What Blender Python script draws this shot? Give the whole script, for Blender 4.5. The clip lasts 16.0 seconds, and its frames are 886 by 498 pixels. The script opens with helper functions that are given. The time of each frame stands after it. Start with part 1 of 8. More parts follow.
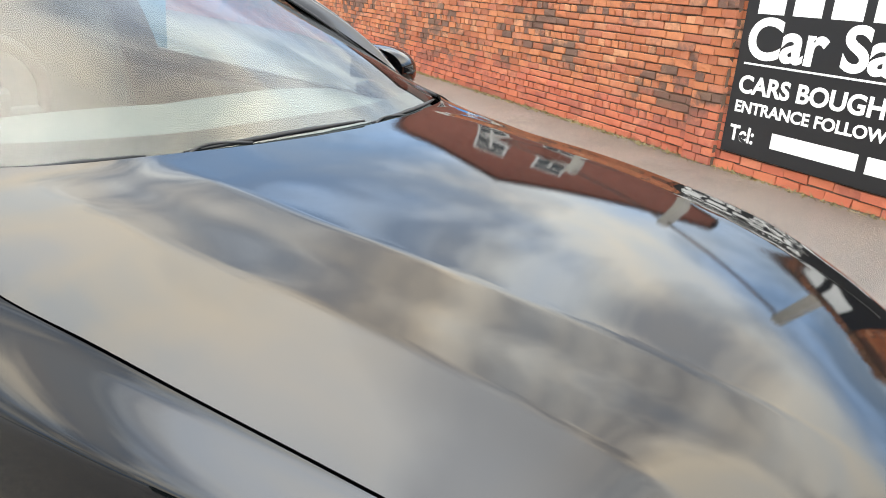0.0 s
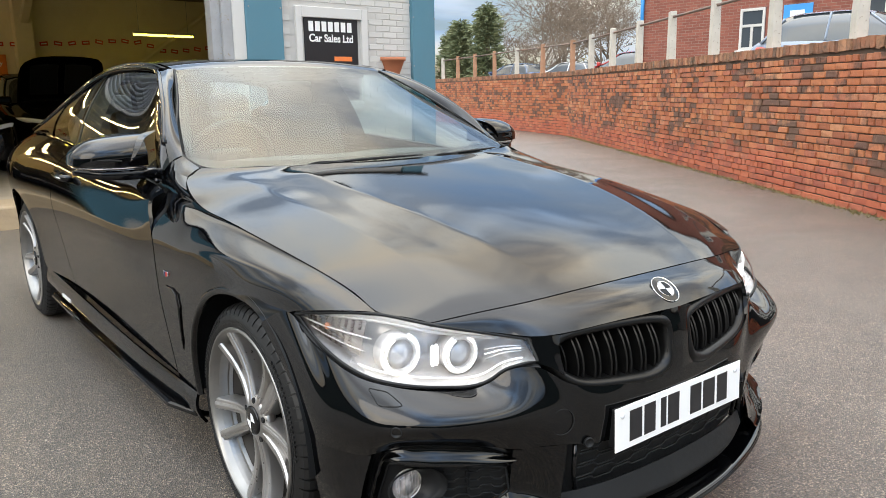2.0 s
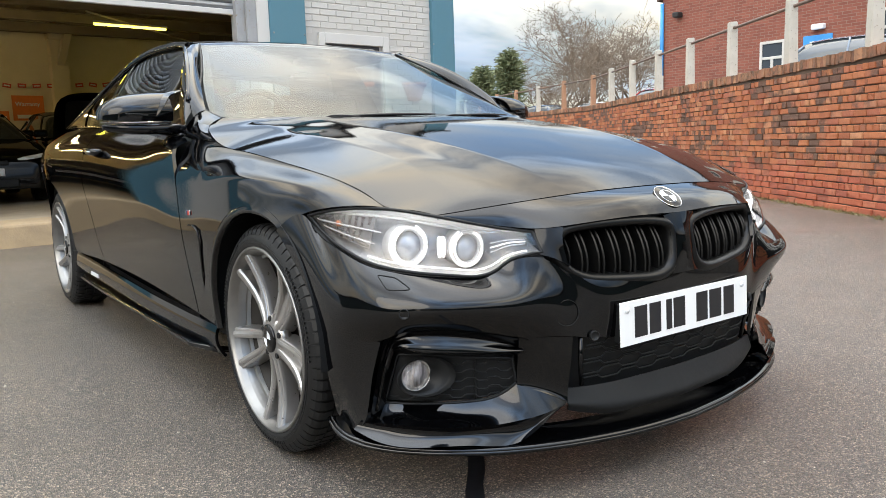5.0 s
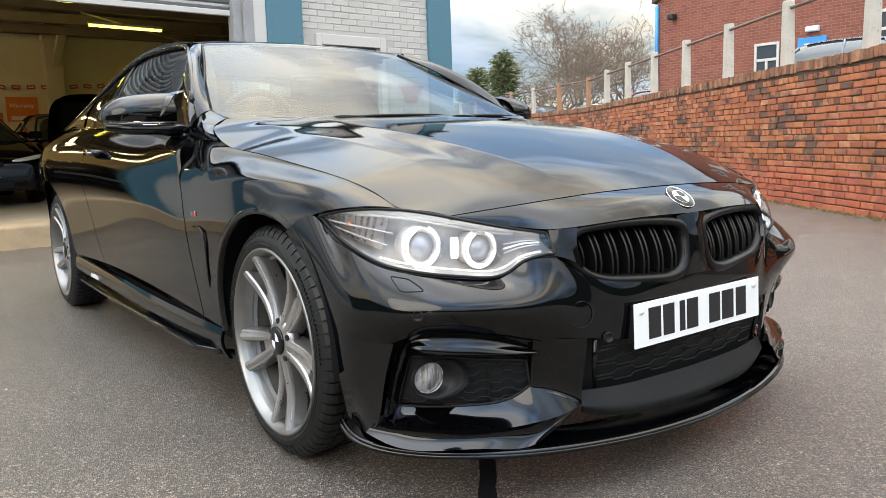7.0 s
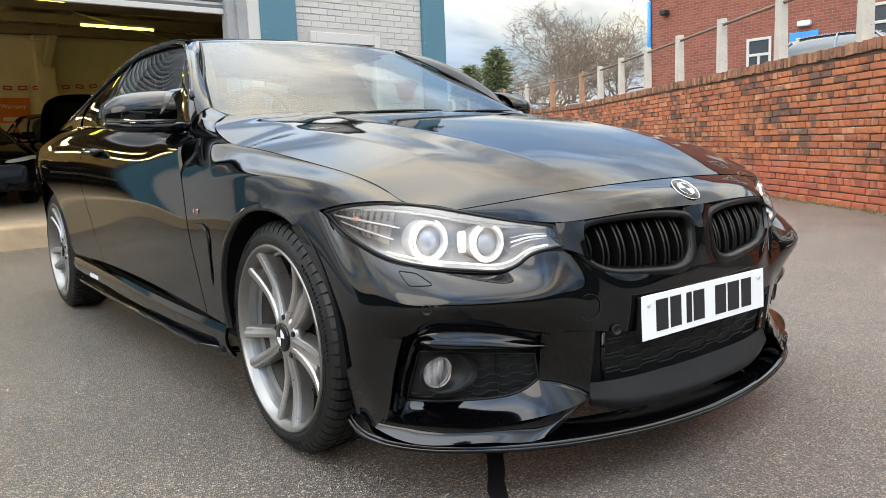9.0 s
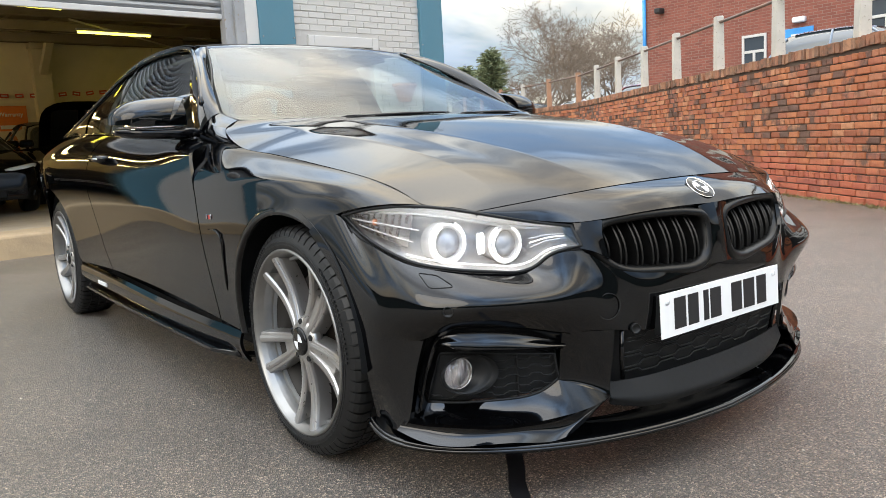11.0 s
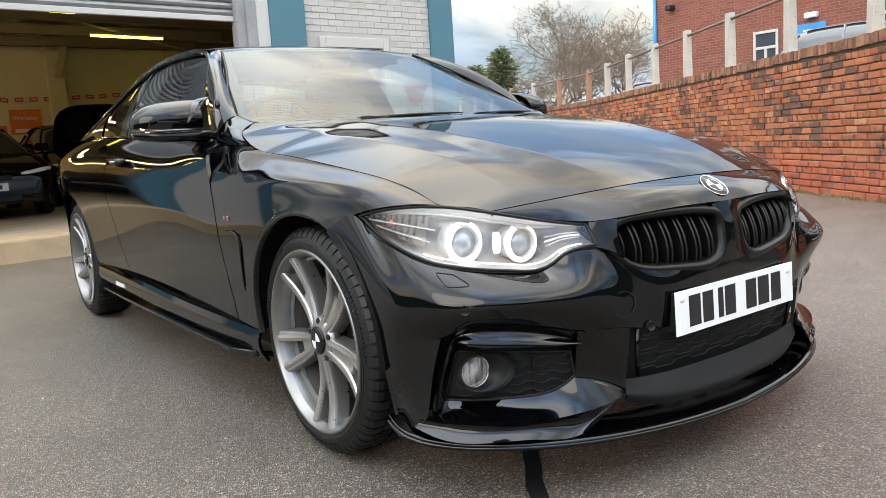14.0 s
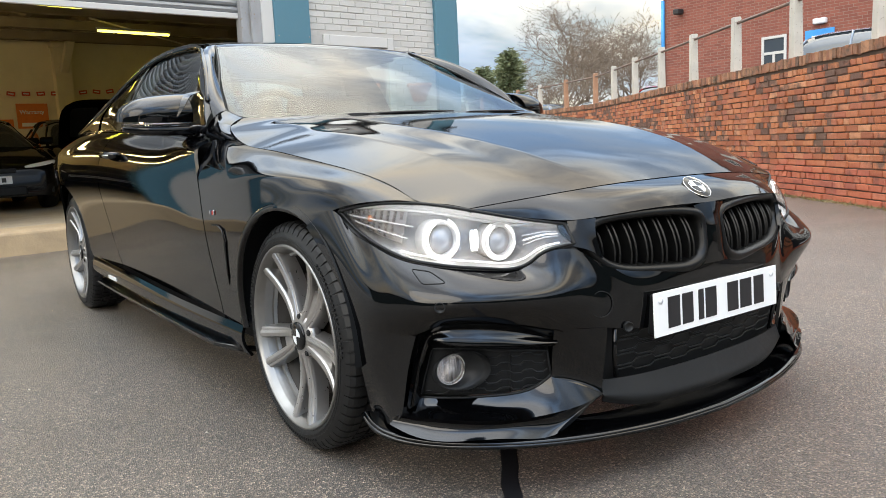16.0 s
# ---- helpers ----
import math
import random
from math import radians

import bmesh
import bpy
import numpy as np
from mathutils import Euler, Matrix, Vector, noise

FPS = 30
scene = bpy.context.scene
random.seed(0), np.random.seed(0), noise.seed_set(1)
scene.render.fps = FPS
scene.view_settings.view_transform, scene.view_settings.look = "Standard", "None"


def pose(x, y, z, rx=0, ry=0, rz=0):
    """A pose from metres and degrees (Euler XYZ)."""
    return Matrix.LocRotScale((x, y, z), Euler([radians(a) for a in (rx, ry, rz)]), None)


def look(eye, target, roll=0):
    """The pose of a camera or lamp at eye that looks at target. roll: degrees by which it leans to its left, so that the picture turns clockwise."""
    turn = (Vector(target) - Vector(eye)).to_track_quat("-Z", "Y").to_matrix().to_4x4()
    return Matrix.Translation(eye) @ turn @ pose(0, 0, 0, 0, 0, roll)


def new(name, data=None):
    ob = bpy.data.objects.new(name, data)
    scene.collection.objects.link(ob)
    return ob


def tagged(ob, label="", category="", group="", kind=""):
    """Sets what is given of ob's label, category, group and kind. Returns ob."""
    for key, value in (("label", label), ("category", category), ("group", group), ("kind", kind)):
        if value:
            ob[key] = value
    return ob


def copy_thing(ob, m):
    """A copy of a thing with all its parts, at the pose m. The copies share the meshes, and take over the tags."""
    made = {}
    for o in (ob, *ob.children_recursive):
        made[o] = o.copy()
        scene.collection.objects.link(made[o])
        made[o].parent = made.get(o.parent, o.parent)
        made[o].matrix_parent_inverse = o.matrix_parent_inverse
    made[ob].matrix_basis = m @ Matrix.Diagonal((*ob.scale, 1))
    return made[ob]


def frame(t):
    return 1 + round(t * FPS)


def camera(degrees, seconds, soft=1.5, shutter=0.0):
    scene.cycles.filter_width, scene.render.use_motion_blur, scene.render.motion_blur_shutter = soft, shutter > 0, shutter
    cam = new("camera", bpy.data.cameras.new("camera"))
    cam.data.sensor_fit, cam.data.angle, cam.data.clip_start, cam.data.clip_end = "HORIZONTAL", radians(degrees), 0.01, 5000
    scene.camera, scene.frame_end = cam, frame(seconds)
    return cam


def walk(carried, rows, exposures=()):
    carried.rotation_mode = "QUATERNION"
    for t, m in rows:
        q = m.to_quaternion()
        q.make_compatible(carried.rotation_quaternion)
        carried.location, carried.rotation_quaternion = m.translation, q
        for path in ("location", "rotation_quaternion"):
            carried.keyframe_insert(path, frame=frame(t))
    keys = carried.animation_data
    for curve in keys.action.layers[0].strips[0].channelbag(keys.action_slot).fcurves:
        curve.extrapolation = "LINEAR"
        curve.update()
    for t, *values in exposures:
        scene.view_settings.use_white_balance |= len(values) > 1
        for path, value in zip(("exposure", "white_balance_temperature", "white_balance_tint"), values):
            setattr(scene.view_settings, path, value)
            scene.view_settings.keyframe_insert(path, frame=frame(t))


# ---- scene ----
# ---- camera and walk ----
cam = camera(60.3, 16.0, soft=0.6)
PATH = [
    (0, (0.522, -1.271, 1.268), (-0.388, 0.389, 0.623), 4.5),
    (0.3, (0.863, -1.28, 1.333), (-0.361, 0.182, 0.73), 6.0),
    (0.5, (0.971, -1.328, 1.32), (-0.374, 0.051, 0.781), 4.8),
    (0.9, (1.326, -1.463, 1.327), (-0.135, -0.202, 0.801), 3.0),
    (1, (1.406, -1.507, 1.317), (-0.063, -0.254, 0.797), 2.8),
    (1.5, (1.753, -1.601, 1.303), (0.234, -0.393, 0.822), 0.7),
    (2, (1.896, -1.617, 1.216), (0.348, -0.417, 0.809), -0.8),
    (2.5, (1.908, -1.65, 0.969), (0.326, -0.469, 0.651), -1.4),
    (3, (2.043, -1.709, 0.909), (0.449, -0.534, 0.623), -1.7),
    (3.5, (2.081, -1.691, 0.887), (0.485, -0.52, 0.601), -1.7),
    (4, (2.066, -1.663, 0.878), (0.461, -0.504, 0.596), -1.8),
    (6.5, (1.983, -1.674, 0.864), (0.384, -0.505, 0.589), -1.8),
    (7, (1.981, -1.689, 0.867), (0.385, -0.515, 0.591), -1.8),
    (7.5, (1.977, -1.697, 0.866), (0.382, -0.522, 0.589), -1.8),
    (8, (1.972, -1.7, 0.863), (0.38, -0.521, 0.584), -1.9),
    (8.5, (1.966, -1.709, 0.864), (0.378, -0.526, 0.583), -2.1),
    (9, (1.96, -1.714, 0.859), (0.375, -0.528, 0.577), -2.3),
    (11.5, (1.931, -1.762, 0.864), (0.349, -0.571, 0.585), -3.3),
    (12, (1.93, -1.754, 0.863), (0.345, -0.567, 0.583), -3.3),
    (12.5, (1.925, -1.757, 0.859), (0.338, -0.573, 0.58), -3.4),
    (13, (1.938, -1.756, 0.865), (0.349, -0.574, 0.585), -3.5),
    (13.5, (1.939, -1.769, 0.87), (0.347, -0.59, 0.591), -3.7),
    (14, (1.943, -1.781, 0.868), (0.345, -0.612, 0.589), -3.7),
    (14.5, (1.957, -1.77, 0.861), (0.349, -0.612, 0.585), -3.6),
    (15, (1.977, -1.738, 0.857), (0.364, -0.587, 0.582), -3.2),
    (15.5, (1.992, -1.714, 0.855), (0.38, -0.564, 0.581), -3.0),
    (16, (1.98, -1.724, 0.854), (0.371, -0.567, 0.578), -2.8),
]
walk(cam, [(t, look(eye, target, roll)) for t, eye, target, roll in PATH],
     exposures=[(0, 0.06), (0.6, -0.15), (1.2, -0.35), (2.0, -0.46), (3.0, -0.50), (3.5, -0.50), (16, -0.50)])

# ---- world and sun ----
SUN_AZ, SUN_EL = radians(-62), radians(24)      # where the sun stands, seen from the yard
sun_way = Vector((math.cos(SUN_AZ) * math.cos(SUN_EL), math.sin(SUN_AZ) * math.cos(SUN_EL), math.sin(SUN_EL)))
world = bpy.data.worlds.new("sky")
scene.world = world
world.use_nodes = True
wn = world.node_tree.nodes
wl = world.node_tree.links
wn.clear()


sky = wn.new("ShaderNodeTexSky")
sky.sky_type, sky.sun_disc = "NISHITA", False
sky.sun_elevation, sky.sun_rotation = SUN_EL, math.pi / 2 - SUN_AZ
sky.air_density, sky.dust_density, sky.ozone_density = 1.0, 1.5, 1.5
co = wn.new("ShaderNodeTexCoord")
sep = wn.new("ShaderNodeSeparateXYZ")
wl.new(co.outputs["Generated"], sep.inputs[0])
lift = wn.new("ShaderNodeMath"); lift.operation = "MAXIMUM"; lift.inputs[1].default_value = 0.0
wl.new(sep.outputs["Z"], lift.inputs[0])
add = wn.new("ShaderNodeMath"); add.operation = "ADD"; add.inputs[1].default_value = 0.22
wl.new(lift.outputs[0], add.inputs[0])
comb = wn.new("ShaderNodeCombineXYZ")
for axis in "XY":
    dv = wn.new("ShaderNodeMath"); dv.operation = "DIVIDE"
    wl.new(sep.outputs[axis], dv.inputs[0]); wl.new(add.outputs[0], dv.inputs[1]); wl.new(dv.outputs[0], comb.inputs[axis])


def wnoise(scale, detail, rough, dist, off):
    mp = wn.new("ShaderNodeMapping"); mp.inputs["Location"].default_value = off
    wl.new(comb.outputs[0], mp.inputs[0])
    n = wn.new("ShaderNodeTexNoise")
    n.inputs["Scale"].default_value, n.inputs["Detail"].default_value = scale, detail
    n.inputs["Roughness"].default_value, n.inputs["Distortion"].default_value = rough, dist
    wl.new(mp.outputs[0], n.inputs["Vector"])
    return n


def wramp(src, stops):
    r = wn.new("ShaderNodeValToRGB")
    el = r.color_ramp.elements
    while len(el) < len(stops):
        el.new(0.5)
    for e, (p, c) in zip(el, stops):
        e.position, e.color = p, (*c, 1)
    wl.new(src, r.inputs[0])
    return r


cover = wramp(wnoise(1.25, 6, 0.55, 0.5, (3.1, 1.7, 0)).outputs["Fac"], [(0.41, (0.33, 0.33, 0.33)), (0.55, (1, 1, 1))])
shade = wramp(wnoise(0.85, 5, 0.52, 0.3, (7.4, 2.2, 0)).outputs["Fac"],
              [(0.34, (6.0, 8.8, 13.2)), (0.45, (8.8, 10.4, 12.4)), (0.54, (12.0, 12.2, 11.7)), (0.66, (16.4, 14.3, 11.0))])
mix = wn.new("ShaderNodeMix"); mix.data_type = "RGBA"
wl.new(cover.outputs[0], mix.inputs["Factor"]); wl.new(sky.outputs[0], mix.inputs["A"]); wl.new(shade.outputs[0], mix.inputs["B"])
bg = wn.new("ShaderNodeBackground"); bg.inputs["Strength"].default_value = 0.090
# an overcast sky is brighter overhead than at the horizon, where the cloud is thin and pale
zen = wn.new("ShaderNodeMapRange")
for key, v in (("From Min", 0.10), ("From Max", 0.95), ("To Min", 1.12), ("To Max", 6.8)):
    zen.inputs[key].default_value = v
wl.new(sep.outputs["Z"], zen.inputs["Value"])
veil = wn.new("ShaderNodeMapRange"); veil.interpolation_type = "SMOOTHSTEP"
for key, v in (("From Min", 0.74), ("From Max", 0.97), ("To Min", 0.0), ("To Max", 0.5)):
    veil.inputs[key].default_value = v
wl.new(sep.outputs["Z"], veil.inputs["Value"])
thin = wn.new("ShaderNodeMix"); thin.data_type = "RGBA"
thin.inputs["B"].default_value = (16.5, 16.6, 16.6, 1)
wl.new(veil.outputs[0], thin.inputs["Factor"]); wl.new(mix.outputs["Result"], thin.inputs["A"])
bright = wn.new("ShaderNodeVectorMath"); bright.operation = "SCALE"
wl.new(thin.outputs["Result"], bright.inputs[0]); wl.new(zen.outputs[0], bright.inputs["Scale"])
wl.new(bright.outputs[0], bg.inputs["Color"])
wo = wn.new("ShaderNodeOutputWorld")
wl.new(bg.outputs[0], wo.inputs[0])

sun = new("sun", bpy.data.lights.new("sun", "SUN"))
sun.data.energy, sun.data.angle, sun.data.color = 1.5, radians(40), (1.0, 0.92, 0.80)
sun.matrix_world = look(sun_way * 40, (0, 0, 0))

# ---- materials ----


class Mat:
    """A node material round one Principled shader, built step by step."""

    def __init__(self, name, base=(0.5, 0.5, 0.5), rough=0.5, metal=0.0, **more):
        self.m = bpy.data.materials.new(name)
        self.m.use_nodes = True
        self.n, self.l = self.m.node_tree.nodes, self.m.node_tree.links
        self.b = self.n["Principled BSDF"]
        self.b.inputs["Base Color"].default_value = (*base, 1)
        self.b.inputs["Roughness"].default_value, self.b.inputs["Metallic"].default_value = rough, metal
        for k, v in more.items():
            self.b.inputs[k.replace("_", " ")].default_value = v
        self.co = None

    def coords(self):
        if not self.co:
            self.co = self.n.new("ShaderNodeTexCoord")
        return self.co.outputs["Object"]

    def noise(self, scale, detail=4, rough=0.55, dist=0.0, vec=None, stretch=None):
        vec = vec or self.coords()
        if stretch:
            mp = self.n.new("ShaderNodeMapping")
            mp.inputs["Scale"].default_value = stretch
            self.l.new(vec, mp.inputs[0])
            vec = mp.outputs[0]
        t = self.n.new("ShaderNodeTexNoise")
        t.inputs["Scale"].default_value, t.inputs["Detail"].default_value = scale, detail
        t.inputs["Roughness"].default_value, t.inputs["Distortion"].default_value = rough, dist
        self.l.new(vec, t.inputs["Vector"])
        return t.outputs["Fac"]

    def cells(self, scale, out="Distance", vec=None):
        t = self.n.new("ShaderNodeTexVoronoi")
        t.inputs["Scale"].default_value = scale
        self.l.new(vec or self.coords(), t.inputs["Vector"])
        return t.outputs[out]

    def ramp(self, src, *stops):
        r = self.n.new("ShaderNodeValToRGB")
        el = r.color_ramp.elements
        while len(el) < len(stops):
            el.new(0.5)
        for e, (p, c) in zip(el, stops):
            e.position, e.color = p, (*c, 1) if isinstance(c, tuple) else (c, c, c, 1)
        self.l.new(src, r.inputs[0])
        return r.outputs[0]

    def blend(self, fac, a, b, mode="MIX"):
        x = self.n.new("ShaderNodeMix")
        x.data_type, x.blend_type = "RGBA", mode
        for key, v in (("Factor", fac), ("A", a), ("B", b)):
            if isinstance(v, (int, float)):
                x.inputs[key].default_value = v if key == "Factor" else (v, v, v, 1)
            elif isinstance(v, tuple):
                x.inputs[key].default_value = (*v, 1)
            else:
                self.l.new(v, x.inputs[key])
        return x.outputs["Result"]

    def rand(self):
        return self.n.new("ShaderNodeObjectInfo").outputs["Random"]

    def island(self):
        return self.n.new("ShaderNodeNewGeometry").outputs["Random Per Island"]

    def sum(self, a, b, op="ADD"):
        x = self.n.new("ShaderNodeMath")
        x.operation = op
        for i, v in enumerate((a, b)):
            if isinstance(v, (int, float)):
                x.inputs[i].default_value = v
            else:
                self.l.new(v, x.inputs[i])
        return x.outputs[0]

    def put(self, key, src):
        self.l.new(src, self.b.inputs[key])
        return self

    def bump(self, src, strength=0.3, depth=0.002):
        b = self.n.new("ShaderNodeBump")
        b.inputs["Strength"].default_value, b.inputs["Distance"].default_value = strength, depth
        self.l.new(src, b.inputs["Height"])
        old = self.b.inputs["Normal"]
        if old.links:
            self.l.new(old.links[0].from_socket, b.inputs["Normal"])
        self.l.new(b.outputs[0], old)
        return self


def asphalt():
    a = Mat("asphalt", rough=0.6, Specular_IOR_Level=1.0, Coat_Weight=0.55, Coat_Roughness=0.26, Coat_IOR=1.45)
    stones = a.cells(250, "Color")
    grey = a.n.new("ShaderNodeRGBToBW")
    a.l.new(stones, grey.inputs[0])
    grain = a.ramp(grey.outputs[0], (0.0, 0.004), (0.42, 0.05), (0.66, 0.16), (0.84, 0.55), (1.0, 1.0))
    fine = a.noise(900, 3)
    coarse = a.ramp(a.cells(170, "Color"), (0.84, 0.0), (0.90, 0.30))
    patch = a.ramp(a.noise(0.7, 6, 0.6, 0.4), (0.33, (0.92, 0.89, 0.85)), (0.66, (1.42, 1.36, 1.28)))
    col = a.blend(1.0, grain, patch, "MULTIPLY")
    dust = a.ramp(a.noise(5.0, 8, 0.7), (0.5, 0.0), (0.78, 0.38))
    col = a.blend(dust, col, (0.23, 0.20, 0.165))
    col = a.blend(coarse, col, (0.62, 0.58, 0.50))
    col = a.blend(1.0, col, (0.54, 0.45, 0.36), "MULTIPLY")
    a.put("Base Color", col)
    wet = a.ramp(a.noise(0.45, 5, 0.6, 0.6), (0.40, 0.24), (0.60, 0.40))
    a.put("Roughness", a.sum(wet, a.ramp(fine, (0.3, -0.08), (0.7, 0.12))))
    a.bump(a.cells(250), 1.0, 0.0052).bump(a.noise(40, 5), 0.25, 0.006)
    a.l.new(a.b.inputs["Normal"].links[0].from_socket, a.b.inputs["Coat Normal"])
    return a.m


def brick_red(name, per="object"):
    a = Mat(name, rough=0.85)
    r = a.rand() if per == "object" else a.island()
    body = a.ramp(r, (0.0, (0.30, 0.095, 0.045)), (0.22, (0.44, 0.145, 0.06)), (0.42, (0.53, 0.21, 0.09)), (0.58, (0.38, 0.12, 0.07)),
                  (0.76, (0.58, 0.29, 0.15)), (0.88, (0.34, 0.13, 0.075)), (1.0, (0.50, 0.165, 0.07)))
    body = a.blend(a.ramp(a.noise(14, 6, 0.65), (0.4, 0.0), (0.7, 0.45)), body, (0.30, 0.13, 0.07))
    # soot that gathers in drifts over the wall
    geo = a.n.new("ShaderNodeNewGeometry").outputs["Position"]
    drift = a.noise(1.1, 5, 0.6, 0.6, vec=geo, stretch=(1, 1, 1.6))
    chip = a.noise(9, 6, 0.7, 0.4, vec=geo)
    soot = a.ramp(a.sum(a.sum(drift, a.sum(r, 0.34, "MULTIPLY")), a.sum(chip, 0.30, "MULTIPLY")), (0.875, 0.0), (0.965, 0.85))
    body = a.blend(soot, body, (0.095, 0.065, 0.052))
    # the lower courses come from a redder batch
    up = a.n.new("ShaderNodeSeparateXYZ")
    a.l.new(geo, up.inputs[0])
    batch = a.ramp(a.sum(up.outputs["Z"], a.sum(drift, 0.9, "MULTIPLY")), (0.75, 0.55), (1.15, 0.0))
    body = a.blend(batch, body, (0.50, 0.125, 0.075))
    pale = a.ramp(a.noise(2.3, 7, 0.7, vec=geo), (0.59, 0.0), (0.74, 0.38))
    body = a.blend(pale, body, (0.52, 0.33, 0.20))
    body = a.blend(1.0, body, (0.95, 0.90, 0.87), "MULTIPLY")
    a.put("Base Color", body)
    a.bump(a.noise(22, 6, 0.7), 0.9, 0.014).bump(a.noise(90, 5, 0.7), 0.7, 0.005)
    return a.m


def coping_brick():
    a = Mat("weathered_coping_brick", rough=0.9)
    body = a.ramp(a.island(), (0.0, (0.16, 0.075, 0.045)), (0.3, (0.34, 0.14, 0.075)), (0.55, (0.24, 0.12, 0.07)), (0.8, (0.44, 0.22, 0.12)), (1.0, (0.13, 0.075, 0.05)))
    geo = a.n.new("ShaderNodeNewGeometry").outputs["Position"]
    moss = a.ramp(a.noise(6, 7, 0.7, 0.3, vec=geo), (0.46, 0.0), (0.66, 0.85))
    a.put("Base Color", a.blend(moss, body, (0.075, 0.06, 0.042)))
    a.bump(a.noise(25, 6, 0.7), 0.9, 0.016)
    return a.m


def mortar(name, base):
    a = Mat(name, base, 0.95)
    a.put("Base Color", a.blend(a.ramp(a.noise(3, 6), (0.35, 0.0), (0.7, 1.0)), tuple(0.55 * c for c in base), base))
    a.bump(a.noise(150, 5), 0.6, 0.004)
    return a.m


def painted(name, base, rough=0.55, dirt=(0.25, 0.22, 0.18), amount=0.25, bump=0.15, per=False):
    a = Mat(name, base, rough)
    col = a.blend(a.ramp(a.noise(1.7, 8, 0.65, 0.3), (0.45, 0.0), (0.8, amount)), base, dirt)
    if per:
        col = a.blend(1.0, col, a.ramp(a.rand(), (0, 0.93), (1, 1.04)), "MULTIPLY")
    a.put("Base Color", col)
    a.put("Roughness", a.ramp(a.noise(25, 4), (0.3, rough * 0.85), (0.7, min(1, rough * 1.15))))
    a.bump(a.noise(45, 6), bump, 0.003)
    return a.m


def chipped(name, base, bare, stain):
    """Old white coat flaking off concrete, with rusty runs."""
    a = Mat(name, base, 0.9)
    col = a.blend(a.ramp(a.noise(4.0, 5, 0.6), (0.35, 0.0), (0.7, 0.45)), base, tuple(0.62 * c for c in base))
    col = a.blend(a.ramp(a.noise(30, 5, 0.62), (0.63, 0.0), (0.69, 0.8)), col, bare)
    col = a.blend(a.ramp(a.noise(7, 5, 0.65, stretch=(1, 1, 0.25)), (0.58, 0.0), (0.72, 0.55)), col, stain)
    a.put("Base Color", col)
    a.bump(a.noise(30, 5, 0.62), 0.6, 0.006).bump(a.noise(140, 4), 0.4, 0.003)
    return a.m


def plain(name, base, rough=0.5, metal=0.0, grain=200, bump=0.05, spread=0.12, **more):
    a = Mat(name, base, rough, metal, **more)
    a.put("Base Color", a.blend(a.noise(grain * 0.1, 5), tuple(c * (1 - spread) for c in base), tuple(min(1, c * (1 + spread)) for c in base)))
    a.put("Roughness", a.ramp(a.noise(grain * 0.2, 4), (0.3, rough * 0.9), (0.7, min(1, rough * 1.1))))
    if bump:
        a.bump(a.noise(grain, 4), bump, 0.001)
    return a.m


def fluted(name, base):
    """Bright metal with upright flutes."""
    a = Mat(name, base, 0.22, 0.12)
    # flute hollows coloured darker, shade put into the base colour
    a.put("Base Color", a.ramp(a.noise(60, 2, 0.5, stretch=(1, 1, 0.12)), (0.36, tuple(0.35 * c for c in base)), (0.48, base)))
    a.bump(a.noise(60, 2, 0.5, stretch=(1, 1, 0.12)), 1.0, 0.02)
    return a.m


def glow(name, colour, strength):
    a = Mat(name, colour, 0.4)
    a.b.inputs["Emission Color"].default_value = (*colour, 1)
    a.b.inputs["Emission Strength"].default_value = strength
    return a.m


def pane(name, tint, ior=1.62):
    """Thin sheet: clear straight through, with the gloss of its face."""
    m = bpy.data.materials.new(name)
    m.use_nodes = True
    n, l = m.node_tree.nodes, m.node_tree.links
    n.clear()
    t = n.new("ShaderNodeBsdfTransparent"); t.inputs[0].default_value = (*tint, 1)
    g = n.new("ShaderNodeBsdfGlossy"); g.inputs["Roughness"].default_value = 0.0
    # gloss of a thin sheet, the same from both of its sides
    low = ((ior - 1) / (ior + 1)) ** 2
    lw = n.new("ShaderNodeLayerWeight"); lw.inputs["Blend"].default_value = 0.5
    p5 = n.new("ShaderNodeMath"); p5.operation = "POWER"; p5.inputs[1].default_value = 5.0
    f = n.new("ShaderNodeMath"); f.operation = "MULTIPLY_ADD"; f.inputs[1].default_value = 1 - low; f.inputs[2].default_value = low
    l.new(lw.outputs["Facing"], p5.inputs[0]); l.new(p5.outputs[0], f.inputs[0])
    x = n.new("ShaderNodeMixShader")
    o = n.new("ShaderNodeOutputMaterial")
    l.new(f.outputs[0], x.inputs[0]); l.new(t.outputs[0], x.inputs[1]); l.new(g.outputs[0], x.inputs[2]); l.new(x.outputs[0], o.inputs[0])
    return m


def car_paint(name, base, coat=1.0):
    a = Mat(name, base, 0.45, 0.0, Coat_Weight=coat, Coat_Roughness=0.012, Coat_IOR=1.50, Specular_IOR_Level=0.0)
    a.put("Base Color", a.blend(a.ramp(a.noise(2.2, 8, 0.7), (0.55, 0.0), (0.85, 0.006)), base, (0.10, 0.085, 0.07)))
    peel = a.noise(380, 2)
    b = a.n.new("ShaderNodeBump")
    b.inputs["Strength"].default_value, b.inputs["Distance"].default_value = 0.035, 0.0006
    a.l.new(peel, b.inputs["Height"])
    a.l.new(b.outputs[0], a.b.inputs["Coat Normal"])
    return a.m


